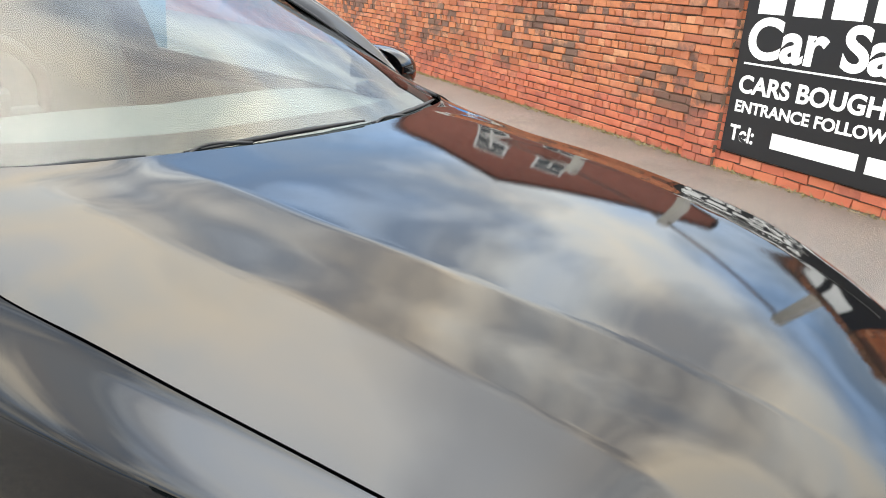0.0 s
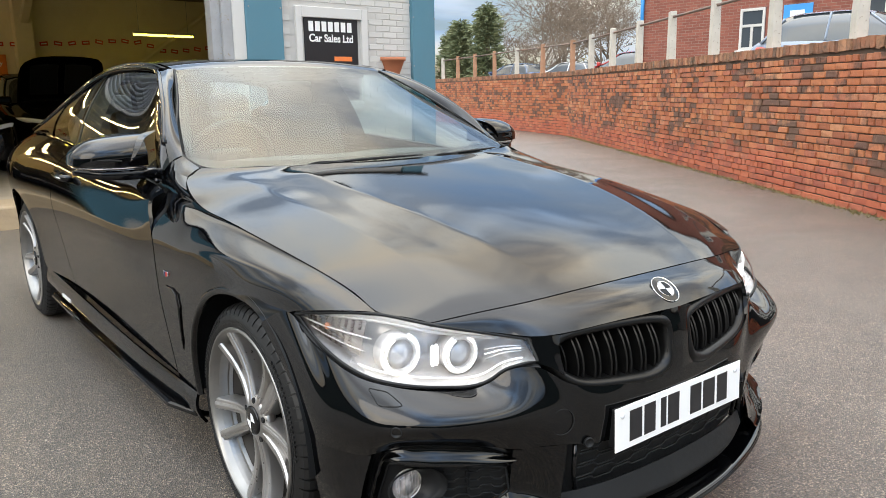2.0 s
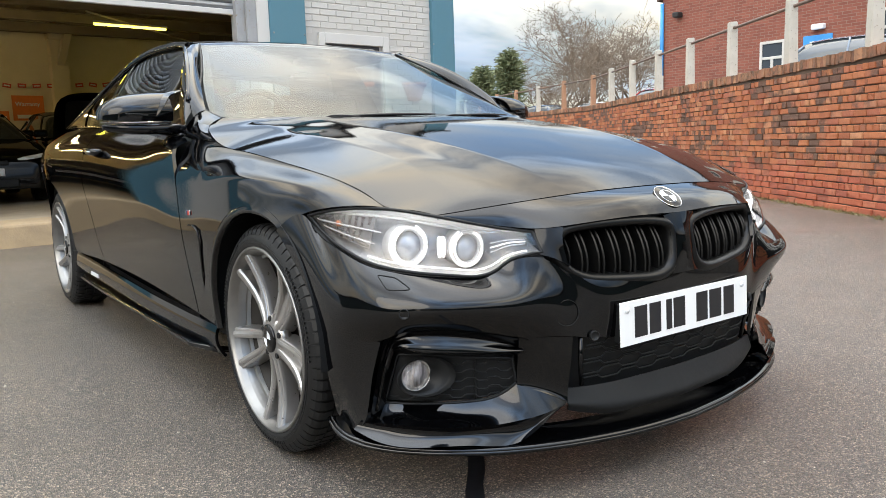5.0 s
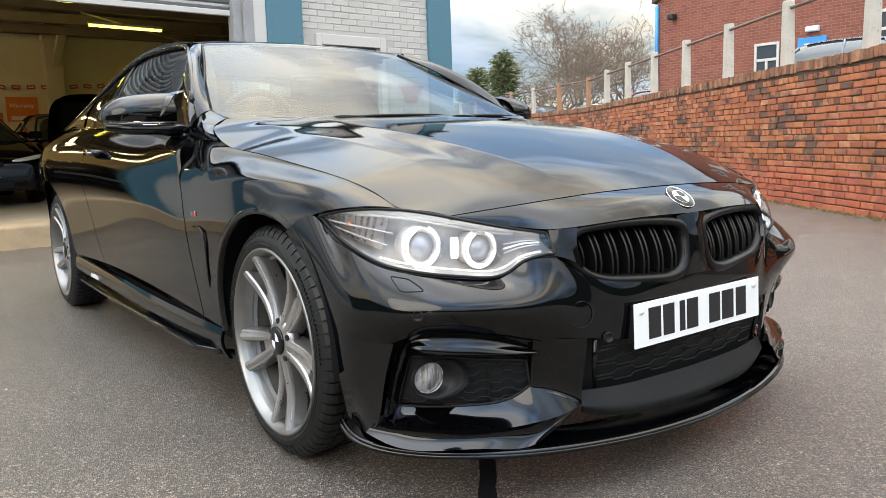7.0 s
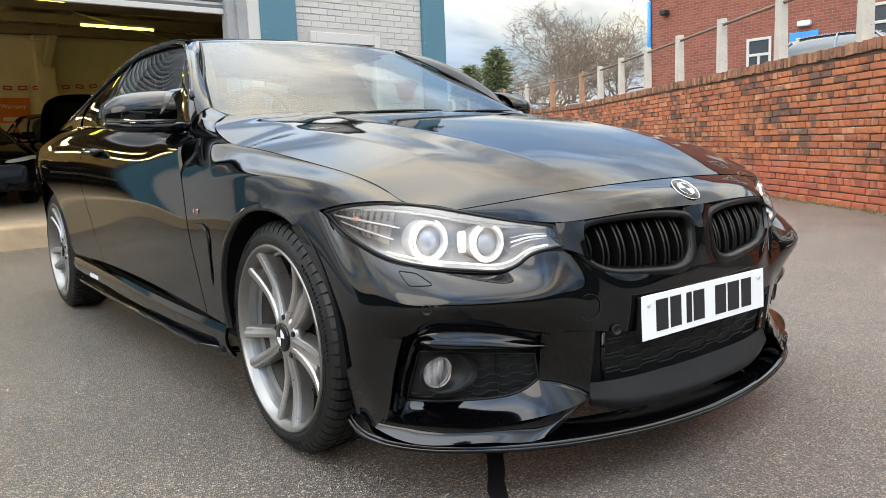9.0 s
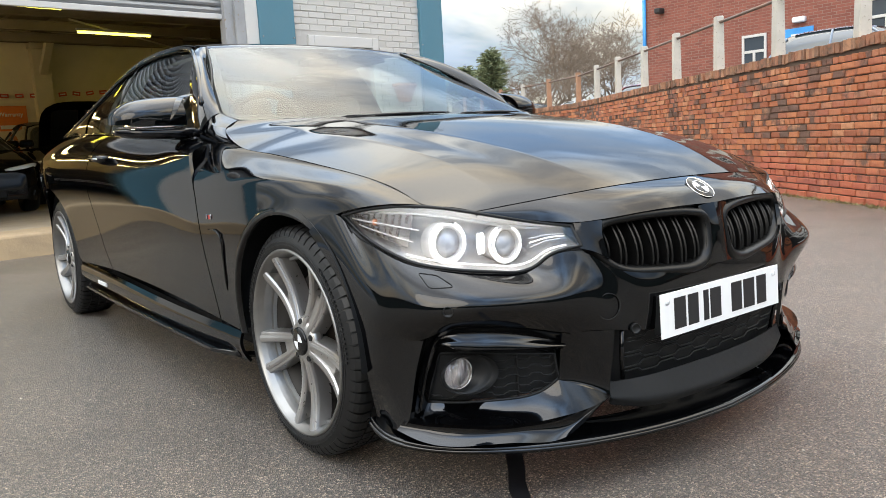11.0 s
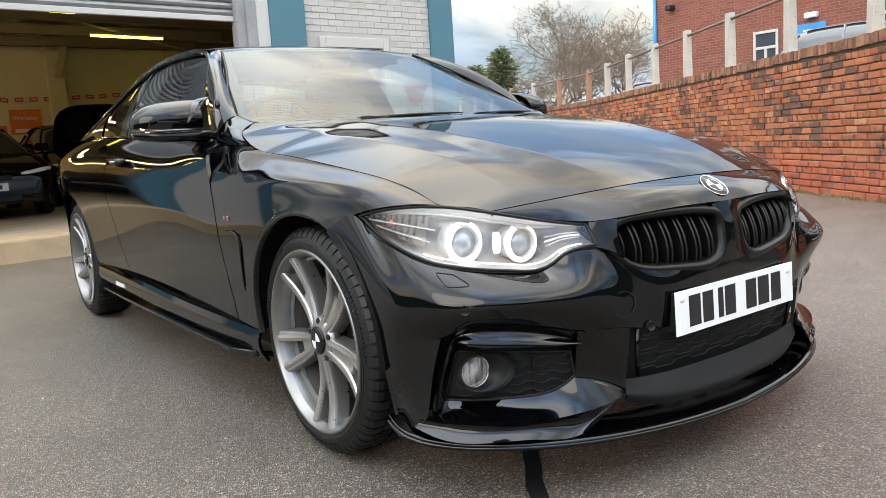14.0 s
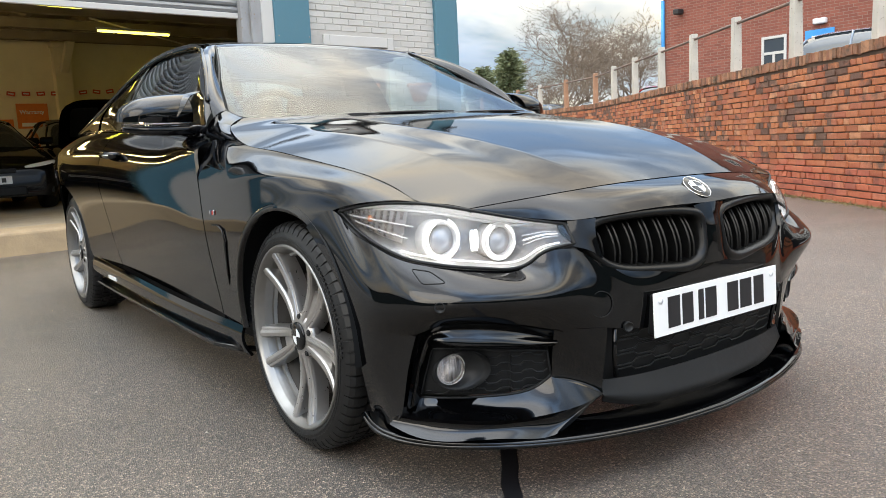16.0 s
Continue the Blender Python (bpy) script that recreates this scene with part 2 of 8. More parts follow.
M = {
    "asphalt": asphalt(),
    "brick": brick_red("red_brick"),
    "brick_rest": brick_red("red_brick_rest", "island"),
    "mortar": mortar("lime_mortar", (0.14, 0.095, 0.068)),
    "white_brick": painted("white_painted_brick", (0.52, 0.507, 0.475), 0.6, (0.42, 0.41, 0.35), 0.3, 0.6, per=True),
    "white_mortar": painted("white_painted_joint", (0.465, 0.45, 0.42), 0.7, (0.35, 0.32, 0.28), 0.3, 0.5),
    "teal": painted("teal_cladding_paint", (0.075, 0.19, 0.25), 0.45, (0.12, 0.16, 0.17), 0.25, 0.05),
    "white_paint": painted("white_gloss_paint", (0.565, 0.555, 0.53), 0.35, (0.5, 0.45, 0.38), 0.15, 0.05),
    "galv": plain("galvanised_steel", (0.26, 0.27, 0.28), 0.45, 0.6, 60, 0.1),
    "rust": chipped("rusty_old_paint", (0.36, 0.20, 0.12), (0.55, 0.50, 0.43), (0.28, 0.10, 0.045)),
    "old_rail": painted("dull_old_rail", (0.13, 0.10, 0.085), 0.75, (0.28, 0.14, 0.07), 0.8, 0.5),
    "concrete": painted("concrete", (0.42, 0.34, 0.235), 0.9, (0.22, 0.18, 0.14), 0.7, 0.5),
    "post": chipped("weathered_concrete_post", (0.50, 0.475, 0.42), (0.15, 0.125, 0.095), (0.30, 0.17, 0.09)),
    "cream": painted("cream_wall_paint", (0.78, 0.69, 0.50), 0.7, (0.42, 0.34, 0.2), 0.3, 0.2),
    "black": plain("black_sign_paint", (0.012, 0.012, 0.014), 0.35),
    "white_print": plain("white_lettering", (0.80, 0.80, 0.78), 0.4),
    "orange": plain("orange_banner", (0.75, 0.20, 0.045), 0.5),
    "red": plain("red_label", (0.55, 0.06, 0.035), 0.5),
    "terracotta": plain("terracotta", (0.46, 0.17, 0.085), 0.8, 0, 120, 0.3),
    "dark_wood": plain("dark_roof_beam", (0.20, 0.16, 0.105), 0.8, 0, 40, 0.3),
    "jamb": chipped("scuffed_steel_jamb", (0.34, 0.345, 0.35), (0.27, 0.19, 0.11), (0.26, 0.19, 0.12)),
    "kerb": painted("sandy_rough_concrete", (0.45, 0.335, 0.20), 0.95, (0.24, 0.18, 0.12), 0.8, 1.0),
    "car_window": plain("dark_car_window", (0.03, 0.036, 0.042), 0.03, 0, 60, 0.0, Specular_IOR_Level=0.9),
    # tubes in view kept dim; the added unseen ones carry the light
    "tube_in_view": glow("yellow_tube_in_view", (1.0, 0.86, 0.10), 9.0),
    "tube": glow("unseen_fill_tube", (1.0, 0.76, 0.35), 62.0),
}

# ---- mesh helpers ----


def finish(bm, name, material, smooth=False):
    me = bpy.data.meshes.new(name)
    bm.normal_update()
    bm.to_mesh(me)
    bm.free()
    me.materials.append(material)
    if smooth:
        me.polygons.foreach_set("use_smooth", [True] * len(me.polygons))
    return me


def part(name, bm, material, parent=None, label="", smooth=False):
    """One mesh object, under a thing or part if one is given."""
    ob = new(name, finish(bm, name, material, smooth))
    if parent:
        ob.parent = parent
    if label:
        ob["label"] = label
    return ob


def thing(name, label, category, group="", kind="", at=None):
    ob = new(name)
    ob.empty_display_size = 0.1
    if at is not None:
        ob.matrix_world = at
    return tagged(ob, label, category, group, kind)


def box(bm, lo, hi, bevel=0.0, m=None, segs=2):
    """A box between two corners, with rounded edges."""
    vs = [bm.verts.new((x, y, z)) for x in (lo[0], hi[0]) for y in (lo[1], hi[1]) for z in (lo[2], hi[2])]
    fs = [bm.faces.new([vs[i] for i in q]) for q in ((0, 1, 3, 2), (4, 6, 7, 5), (0, 4, 5, 1), (2, 3, 7, 6), (0, 2, 6, 4), (1, 5, 7, 3))]
    made = list(vs)
    if bevel:
        edges = list({e for f in fs for e in f.edges})
        r = bmesh.ops.bevel(bm, geom=edges, offset=bevel, segments=segs, profile=0.5, affect="EDGES")
        made = list({v for f in r["faces"] for v in f.verts} | {v for v in vs if v.is_valid})
    if m is not None:
        bmesh.ops.transform(bm, matrix=m, verts=[v for v in made if v.is_valid])
    return bm


def boxed(lo, hi, bevel=0.0, m=None, segs=2):
    return box(bmesh.new(), lo, hi, bevel, m, segs)


def lathe(bm, profile, n=32, m=None, closed=False):
    """Turns (radius, height) pairs round z."""
    rings = []
    for r, h in profile:
        rings.append([bm.verts.new((r * math.cos(2 * math.pi * i / n), r * math.sin(2 * math.pi * i / n), h)) for i in range(n)])
    pairs = list(zip(rings, rings[1:])) + ([(rings[-1], rings[0])] if closed else [])
    for a, b in pairs:
        for i in range(n):
            bm.faces.new((a[i], a[(i + 1) % n], b[(i + 1) % n], b[i]))
    if not closed:
        if profile[0][0] > 1e-5:
            bm.faces.new(rings[0][::-1])
        if profile[-1][0] > 1e-5:
            bm.faces.new(rings[-1])
    if m is not None:
        bmesh.ops.transform(bm, matrix=m, verts=[v for g in rings for v in g])
    return bm


def tube(bm, pts, radius, n=8, caps=True, flat=1.0):
    """A round bar along points."""
    pts = [Vector(p) for p in pts]
    rad = radius if isinstance(radius, (list, tuple)) else [radius] * len(pts)
    rings, up = [], Vector((0, 0, 1))
    for i, p in enumerate(pts):
        d = (pts[min(i + 1, len(pts) - 1)] - pts[max(i - 1, 0)]).normalized()
        side = d.cross(up)
        if side.length < 1e-3:
            side = d.cross(Vector((1, 0, 0)))
        side.normalize()
        top = side.cross(d).normalized()
        rings.append([bm.verts.new(p + rad[i] * (math.cos(2 * math.pi * k / n) * side + flat * math.sin(2 * math.pi * k / n) * top)) for k in range(n)])
    for a, b in zip(rings, rings[1:]):
        for k in range(n):
            bm.faces.new((a[k], a[(k + 1) % n], b[(k + 1) % n], b[k]))
    if caps:
        bm.faces.new(rings[0][::-1])
        bm.faces.new(rings[-1])
    return bm


def text(name, words, size, material, parent, m, stretch=1.0, depth=0.001, bold=0.0, align="LEFT"):
    """Raised letters as a mesh; m places the baseline's start with x along the writing and z out of the board."""
    cu = bpy.data.curves.new(name, "FONT")
    cu.body, cu.size, cu.extrude, cu.offset, cu.align_x = words, size, depth, bold, align
    tmp = bpy.data.objects.new(name, cu)
    me = bpy.data.meshes.new_from_object(tmp)
    bpy.data.objects.remove(tmp)
    bpy.data.curves.remove(cu)
    me.transform(m @ Matrix.Diagonal((stretch, 1, 1, 1)))
    me.materials.append(material)
    ob = new(name, me)
    ob.parent = parent
    return ob


def row_frame(origin, along, out):
    """A frame with x along a wall, y into it and z up."""
    a, o = Vector(along).normalized(), Vector(out).normalized()
    return Matrix.Translation(origin) @ Matrix((a, -o, Vector((0, 0, 1)))).transposed().to_4x4()


# ---- ground ----
bm = bmesh.new()
for x0, x1 in ((-300, -30), (-30, 30), (30, 300)):
    for y0, y1 in ((-300, -30), (-30, 30), (30, 300)):
        bm.faces.new([bm.verts.new(p) for p in ((x0, y0, 0), (x1, y0, 0), (x1, y1, 0), (x0, y1, 0))])
bmesh.ops.remove_doubles(bm, verts=bm.verts, dist=0.01)
ground = part("ground", bm, M["asphalt"])
tagged(ground, "dark grey damp asphalt yard with pale grit", "ground", kind="structure")

# ---- brick retaining wall: a straight run, then a bend towards the far end ----
WALL_O, WALL_D = Vector((-1.494, 6.114, 0)), Vector((-0.8244, 0.566, 0))
WALL_N = Vector((-0.566, -0.8244, 0))           # towards the yard
WALL_Z = 1.66
BEND = WALL_O + WALL_D * 12.8
FAR_D = Vector((-0.938, 0.345, 0))
FAR_N = Vector((-0.345, -0.938, 0))
wall = thing("wall_north", "weathered red brick retaining wall with soot stains and brick coping", "wall", kind="structure")
RUNS = [(row_frame(WALL_O - WALL_D * 4.2, WALL_D, WALL_N), 17.0), (row_frame(BEND, FAR_D, FAR_N), 12.0)]
for f, length in RUNS:
    part("mortar_bed", boxed((0, 0.012, -0.3), (length, 0.34, WALL_Z - 0.11), 0, f), M["mortar"], wall)


def brick_mesh(name, size, chip, material, bevel=0.006):
    bm = boxed((0, 0, 0), size, bevel, None, 1)
    for v in bm.verts:
        v.co += Vector([random.uniform(-chip, chip) for _ in range(3)])
    return finish(bm, name, material)


STRETCHERS = [brick_mesh("brick", (0.215, 0.1, 0.064), 0.0035, M["brick"]) for _ in range(4)]
HEADERS = [brick_mesh("brick", (0.102, 0.1, 0.064), 0.0035, M["brick"]) for _ in range(3)]


def bricks_of(length, height):
    """Places of the bricks of a wall face: x, z, kind."""
    z, row = 0.0, 0
    while z < height - 0.05:
        head = row % 4 == 3
        step = 0.1125 if head else 0.225
        x = -0.056 if row % 2 else 0.0
        while x < length:
            yield x, z, "header" if head else "stretcher"
            x += step
        z += 0.0755
        row += 1


def join_boxes(name, boxes, material, parent, kind="stuff"):
    """Many small uneven blocks as one mesh; each is (matrix, size)."""
    vs, fs = [], []
    quads = ((0, 1, 3, 2), (4, 6, 7, 5), (0, 4, 5, 1), (2, 3, 7, 6), (0, 2, 6, 4), (1, 5, 7, 3))
    for m, (sx, sy, sz) in boxes:
        b = len(vs)
        for x in (0, sx):
            for y in (0, sy):
                for z in (0, sz):
                    j = [random.uniform(-0.0045, 0.0045) for _ in range(3)]
                    vs.append(tuple(m @ Vector((x + j[0], y + j[1], z + j[2]))))
        fs += [tuple(b + i for i in q) for q in quads]
    me = bpy.data.meshes.new(name)
    me.from_pydata(vs, [], fs)
    me.materials.append(material)
    ob = new(name, me)
    ob.parent = parent
    ob["kind"] = kind
    return ob


# concrete fence posts on the wall with a pipe rail through their heads
POSTS = [(WALL_O + WALL_D * s - WALL_N * 0.17, "post") for s in (-3.2, -1.35, 0.45, 2.2, 4.0, 5.75, 7.5, 9.3, 11.1)]
POSTS += [(BEND + FAR_D * s - FAR_N * 0.17, k) for s, k in ((0.1, "rust"), (1.9, "rust"), (3.75, "post"), (5.6, "rust"), (7.45, "rust"), (9.3, "rust"), (11.1, "post"))]
turn = math.atan2(WALL_D.y, WALL_D.x)
for p, k in POSTS:
    bm = bmesh.new()
    box(bm, (-0.065, -0.065, 0), (0.065, 0.065, 0.80), 0.016)
    for v in bm.verts:
        if v.co.z > 0.74:
            v.co.x *= 0.86
            v.co.y *= 0.86
        v.co += Vector([random.uniform(-0.003, 0.003) for _ in range(3)])
    lab = "weathered pale concrete fence post on the brick wall" if k == "post" else "rust-brown peeling fence post on the brick wall"
    post = part("fence_post", bm, M[k], None)
    post.matrix_world = Matrix.Translation(p + Vector((0, 0, WALL_Z - 0.01))) @ Matrix.Rotation(turn + random.uniform(-0.05, 0.05), 4, "Z") @ Matrix.Rotation(random.uniform(-0.012, 0.012), 4, "X")
    tagged(post, lab, "fence post", "posts along the wall")
bm = bmesh.new()
tube(bm, [p + Vector((0, 0, WALL_Z + 0.70)) for p, _ in POSTS], 0.021, 10)
rail = part("fence_rail", bm, M["old_rail"], None, smooth=True)
tagged(rail, "rusty steel pipe rail through the fence posts", "rail")

# upper yard behind the wall
bm = bmesh.new()
edge = [WALL_O - WALL_D * 4.2 - WALL_N * 0.2, BEND - WALL_N * 0.2, BEND + FAR_D * 12 - FAR_N * 0.2]
outer = [Vector((-200, 60, 0)), Vector((-60, 200, 0)), Vector((120, 120, 0)), Vector((60, 40, 0))]
ring = edge + outer
top = [bm.verts.new((p.x, p.y, 1.0)) for p in ring]
low = [bm.verts.new((p.x, p.y, -0.5)) for p in ring]
bm.faces.new(top[::-1])
for i in range(len(ring)):
    bm.faces.new((top[i], top[(i + 1) % len(ring)], low[(i + 1) % len(ring)], low[i]))
upper = part("upper_ground", bm, M["asphalt"])
tagged(upper, "raised asphalt car park behind the brick wall", "ground", kind="structure")

# ---- garage front ----
FAC = row_frame(Vector((-6.55, 4.1, 0)), (-0.07, 0.9976, 0), (0.9976, 0.07, 0))   # x along the front, y inwards, z up
front = thing("wall_garage", "garage front of white painted brick with teal cladding", "wall", kind="structure", at=FAC)
TOP = 3.62
part("wall_core", boxed((-1.6, 0.0075, 0), (0.36, 0.30, TOP)), M["white_mortar"], front)
part("wall_core", boxed((-6.35, 0.16, 2.95), (-1.6, 0.30, TOP)), M["white_mortar"], front)
part("wall_core", boxed((-7.72, 0.0, 0), (-6.80, 0.30, TOP)), M["white_brick"], front)
part("teal_panel", boxed((-2.04, -0.05, 0), (-1.575, 0.03, TOP), 0.008), M["teal"], front, "teal metal corner cladding")
part("teal_panel", boxed((0.355, -0.05, 0), (0.745, 0.34, TOP), 0.008), M["teal"], front, "teal metal corner cladding")
part("teal_panel", boxed((-6.81, -0.05, 0), (-6.35, 0.30, TOP), 0.008), M["teal"], front, "teal metal corner cladding")
part("teal_panel", boxed((-8.15, -0.05, 0), (-7.71, 0.34, TOP), 0.008), M["teal"], front, "teal metal corner cladding")
part("white_jamb", boxed((-2.19, -0.03, 0), (-2.04, 0.3, TOP), 0.006), M["white_paint"], front, "white painted door jamb")
part("steel_jamb", boxed((-2.31, -0.02, 0), (-2.19, 0.22, TOP - 0.02), 0.004), M["jamb"], front, "scuffed steel shutter guide")
part("steel_jamb", boxed((-2.42, 0.02, 0), (-2.31, 0.15, TOP - 0.02), 0.004), M["jamb"], front, "scuffed steel shutter guide")
for x, zz in ((-2.02, 0.3), (-1.6, 0.3), (0.37, 0.3), (0.73, 0.3)):
    for k in range(6):
        bm = lathe(bmesh.new(), [(0.0, 0), (0.011, 0), (0.009, 0.006), (0.0, 0.007)], 8, Matrix.Translation((x + (0.02 if x < -2 else -0.0), -0.05, zz + 0.62 * k)) @ Matrix.Rotation(math.pi / 2, 4, "X"))
        part("bolt", bm, M["galv"], front)
part("gutter", boxed((-8.25, -0.14, TOP), (0.82, 0.40, TOP + 0.10), 0.012), M["black"], front, "black gutter along the flat roof")
# roller shutter, rolled most of the way up
shutter = thing("roller_shutter", "galvanised roller shutter rolled up under the garage lintel", "shutter", at=FAC)
for k in range(16):
    z = 2.40 + 0.075 * k
    bm = bmesh.new()
    prof = [(0.0, 0.0), (-0.012, 0.012), (-0.018, 0.036), (-0.012, 0.060), (0.0, 0.072), (0.006, 0.072), (0.006, 0.0)]
    a = [bm.verts.new((-6.34, 0.10 + y, z + h)) for y, h in prof]
    b = [bm.verts.new((-2.42, 0.10 + y, z + h)) for y, h in prof]
    for i in range(len(prof)):
        bm.faces.new((a[i], a[(i + 1) % len(prof)], b[(i + 1) % len(prof)], b[i]))
    bmesh.ops.recalc_face_normals(bm, faces=bm.faces)
    part("slat", bm, M["galv"], shutter)
part("bottom_rail", boxed((-6.34, 0.08, 2.34), (-2.42, 0.125, 2.40), 0.006), M["white_paint"], shutter, "white bottom rail of the shutter")

# ---- garage room ----
room = row_frame(Vector((-6.55, 4.1, 0)), (-0.07, 0.9976, 0), (0.9976, 0.07, 0))
gfloor = part("floor", box(boxed((-8.15, 0.42, -0.2), (0.7, 9.0, 0.225), 0.0, room), (0.7, 2.35, -0.2), (2.6, 9.0, 0.225), 0.0, room), M["concrete"])
tagged(gfloor, "worn pale concrete garage floor with dark tyre marks", "floor", kind="structure")
step_edge = part("door_step", boxed((-8.15, -0.12, -0.2), (0.7, 0.418, 0.229), 0.035, room, 3), M["kerb"])
tagged(step_edge, "rough sandy concrete step along the garage opening", "step", kind="structure")
for nm, lo, hi in (("wall_back", (-8.15, 8.7, 0.2), (2.6, 9.0, 3.6)), ("wall_side", (0.36, 0.34, 0.2), (0.7, 2.35, 3.6)), ("wall_return", (0.36, 2.35, 0.2), (2.6, 2.6, 3.6)), ("wall_side_deep", (2.3, 2.6, 0.2), (2.6, 8.7, 3.6)), ("wall_side_far", (-8.14, 0.34, 0.2), (-7.84, 8.7, 3.6))):
    w = part(nm, boxed(lo, hi, 0, room), M["cream"])
    tagged(w, "cream painted inner wall of the garage", "wall", kind="structure")
ceil = part("ceiling", box(boxed((-7.84, 0.3, 3.45), (0.36, 8.7, 3.6), 0, room), (0.36, 2.6, 3.45), (2.3, 8.7, 3.6), 0, room), M["dark_wood"])
tagged(ceil, "dim boarded garage ceiling", "ceiling", kind="structure")

# ---- the black coupe: x to its nose, front axle at x = 0, w outwards from its centre line ----
M["paint"] = car_paint("black_car_paint", (0.0009, 0.0010, 0.0013))
M["gloss"] = plain("gloss_black_plastic", (0.002, 0.002, 0.0024), 0.05, 0, 90, 0.0, Specular_IOR_Level=0.4)
M["bar"] = plain("satin_black_bar", (0.004, 0.004, 0.004), 0.34, 0, 90, 0.0, Specular_IOR_Level=0.28)
M["lamp_white"] = plain("pale_lamp_brow", (0.86, 0.83, 0.80), 0.3, 0, 60, 0.0)
M["plastic"] = plain("matt_black_plastic", (0.008, 0.0085, 0.009), 0.50, 0, 400, 0.15, Specular_IOR_Level=0.28)
M["frit"] = plain("printed_glass_edge", (0.012, 0.012, 0.012), 0.75, 0, 60, 0.0, Specular_IOR_Level=0.2)
M["inner"] = plain("dark_inner_body", (0.006, 0.006, 0.006), 0.9)
M["rubber"] = plain("tyre_rubber", (0.007, 0.007, 0.0072), 0.48, 0, 260, 0.2, Specular_IOR_Level=0.35)
M["alloy"] = plain("silver_painted_alloy", (0.40, 0.385, 0.37), 0.30, 0.85, 300, 0.04)
M["alloy_shaded"] = plain("shaded_inner_alloy", (0.030, 0.027, 0.024), 0.55, 0.0, 200, 0.05, Specular_IOR_Level=0.3)
M["alloy_rim"] = plain("silver_rim_lip", (0.24, 0.235, 0.225), 0.34, 0.85, 300, 0.03)
M["chrome"] = plain("chrome", (0.78, 0.78, 0.80), 0.06, 1.0, 60, 0.0)
M["steel"] = plain("brake_steel", (0.035, 0.026, 0.020), 0.5, 0.5, 150, 0.1)
M["blue"] = plain("blue_caliper", (0.02, 0.05, 0.22), 0.4)
M["plate"] = plain("white_number_plate", (0.80, 0.80, 0.79), 0.35, 0, 60, 0.0, 0.03)
M["screen_glass"] = pane("windscreen_glass", (0.60, 0.72, 0.71), 1.74)
M["side_glass"] = pane("tinted_side_glass", (0.62, 0.68, 0.66))
M["lamp_glass"] = pane("headlamp_cover", (0.93, 0.94, 0.95))
M["halo"] = glow("lit_ring", (1.0, 0.97, 0.93), 3.0)
M["diffuser"] = glow("soft_ring_bloom", (1.0, 0.97, 0.94), 0.15)
M["drl"] = glow("lit_light_guide", (1.0, 0.97, 0.94), 1.15)
M["lens"] = plain("projector_lens", (0.42, 0.43, 0.46), 0.08, 0.25, 60, 0.0)
M["silver"] = plain("lamp_reflector", (0.60, 0.57, 0.545), 0.26, 0.3, 80, 0.02)
M["roof_steel"] = plain("dusty_brown_steel", (0.30, 0.24, 0.16), 0.7, 0, 40, 0.2, 0.3)
M["marker"] = plain("ribbed_marker_reflector", (0.22, 0.17, 0.145), 0.20, 0.6, 60, 0.0, 0.5)
M["marker_back"] = plain("dark_marker_tray", (0.085, 0.07, 0.06), 0.35, 0.3, 60, 0.0)
M["smoke"] = plain("smoked_lamp_bezel", (0.22, 0.20, 0.19), 0.22, 0.8, 80, 0.02)
M["fog"] = fluted("fog_lamp_reflector", (0.92, 0.83, 0.80))
M["amber"] = plain("amber_bulb", (0.55, 0.16, 0.03), 0.3)
M["seat"] = plain("dark_seat_leather", (0.035, 0.033, 0.032), 0.5, 0, 90, 0.3)
M["dash"] = plain("dark_dashboard", (0.085, 0.08, 0.072), 0.6, 0, 60, 0.0)
M["headliner"] = plain("grey_roof_lining", (0.30, 0.29, 0.27), 0.9, 0, 300, 0.1)
M["white_dot"] = plain("white_enamel", (0.75, 0.76, 0.78), 0.25)

car = thing("car", "glossy black two-door coupe with lit headlamps, parked on the asphalt", "car")


def spline(pts, n, ends=(0.0, 1.0)):
    """n points on a natural cubic spline through pts, evenly by chord length."""
    p = np.array(pts, float)
    s = np.r_[0, np.cumsum(np.sqrt((np.diff(p, axis=0) ** 2).sum(1)))]
    s /= s[-1]
    return natural(s, p, np.linspace(ends[0], ends[1], n))


def natural(s, p, q):
    """Natural cubic spline of p over s, read at q."""
    s, p, q = np.asarray(s, float), np.asarray(p, float), np.asarray(q, float)
    k = len(s)
    if k == 2:
        f = ((q - s[0]) / (s[1] - s[0])).reshape(-1, *([1] * (p.ndim - 1)))
        return p[0] * (1 - f) + p[1] * f
    h = np.diff(s)
    a, b = np.eye(k), np.zeros((k, *p.shape[1:]))
    for i in range(1, k - 1):
        a[i, i - 1], a[i, i], a[i, i + 1] = h[i - 1], 2 * (h[i - 1] + h[i]), h[i]
        b[i] = 6 * ((p[i + 1] - p[i]) / h[i] - (p[i] - p[i - 1]) / h[i - 1])
    m = np.linalg.solve(a, b.reshape(k, -1)).reshape(p.shape)
    i = np.clip(np.searchsorted(s, q) - 1, 0, k - 2)
    sh = (-1, *([1] * (p.ndim - 1)))
    hh, t0, t1 = h[i].reshape(sh), (q - s[i]).reshape(sh), (s[i + 1] - q).reshape(sh)
    return (m[i] * t1 ** 3 + m[i + 1] * t0 ** 3) / (6 * hh) + (p[i] / hh - m[i] * hh / 6) * t1 + (p[i + 1] / hh - m[i + 1] * hh / 6) * t0


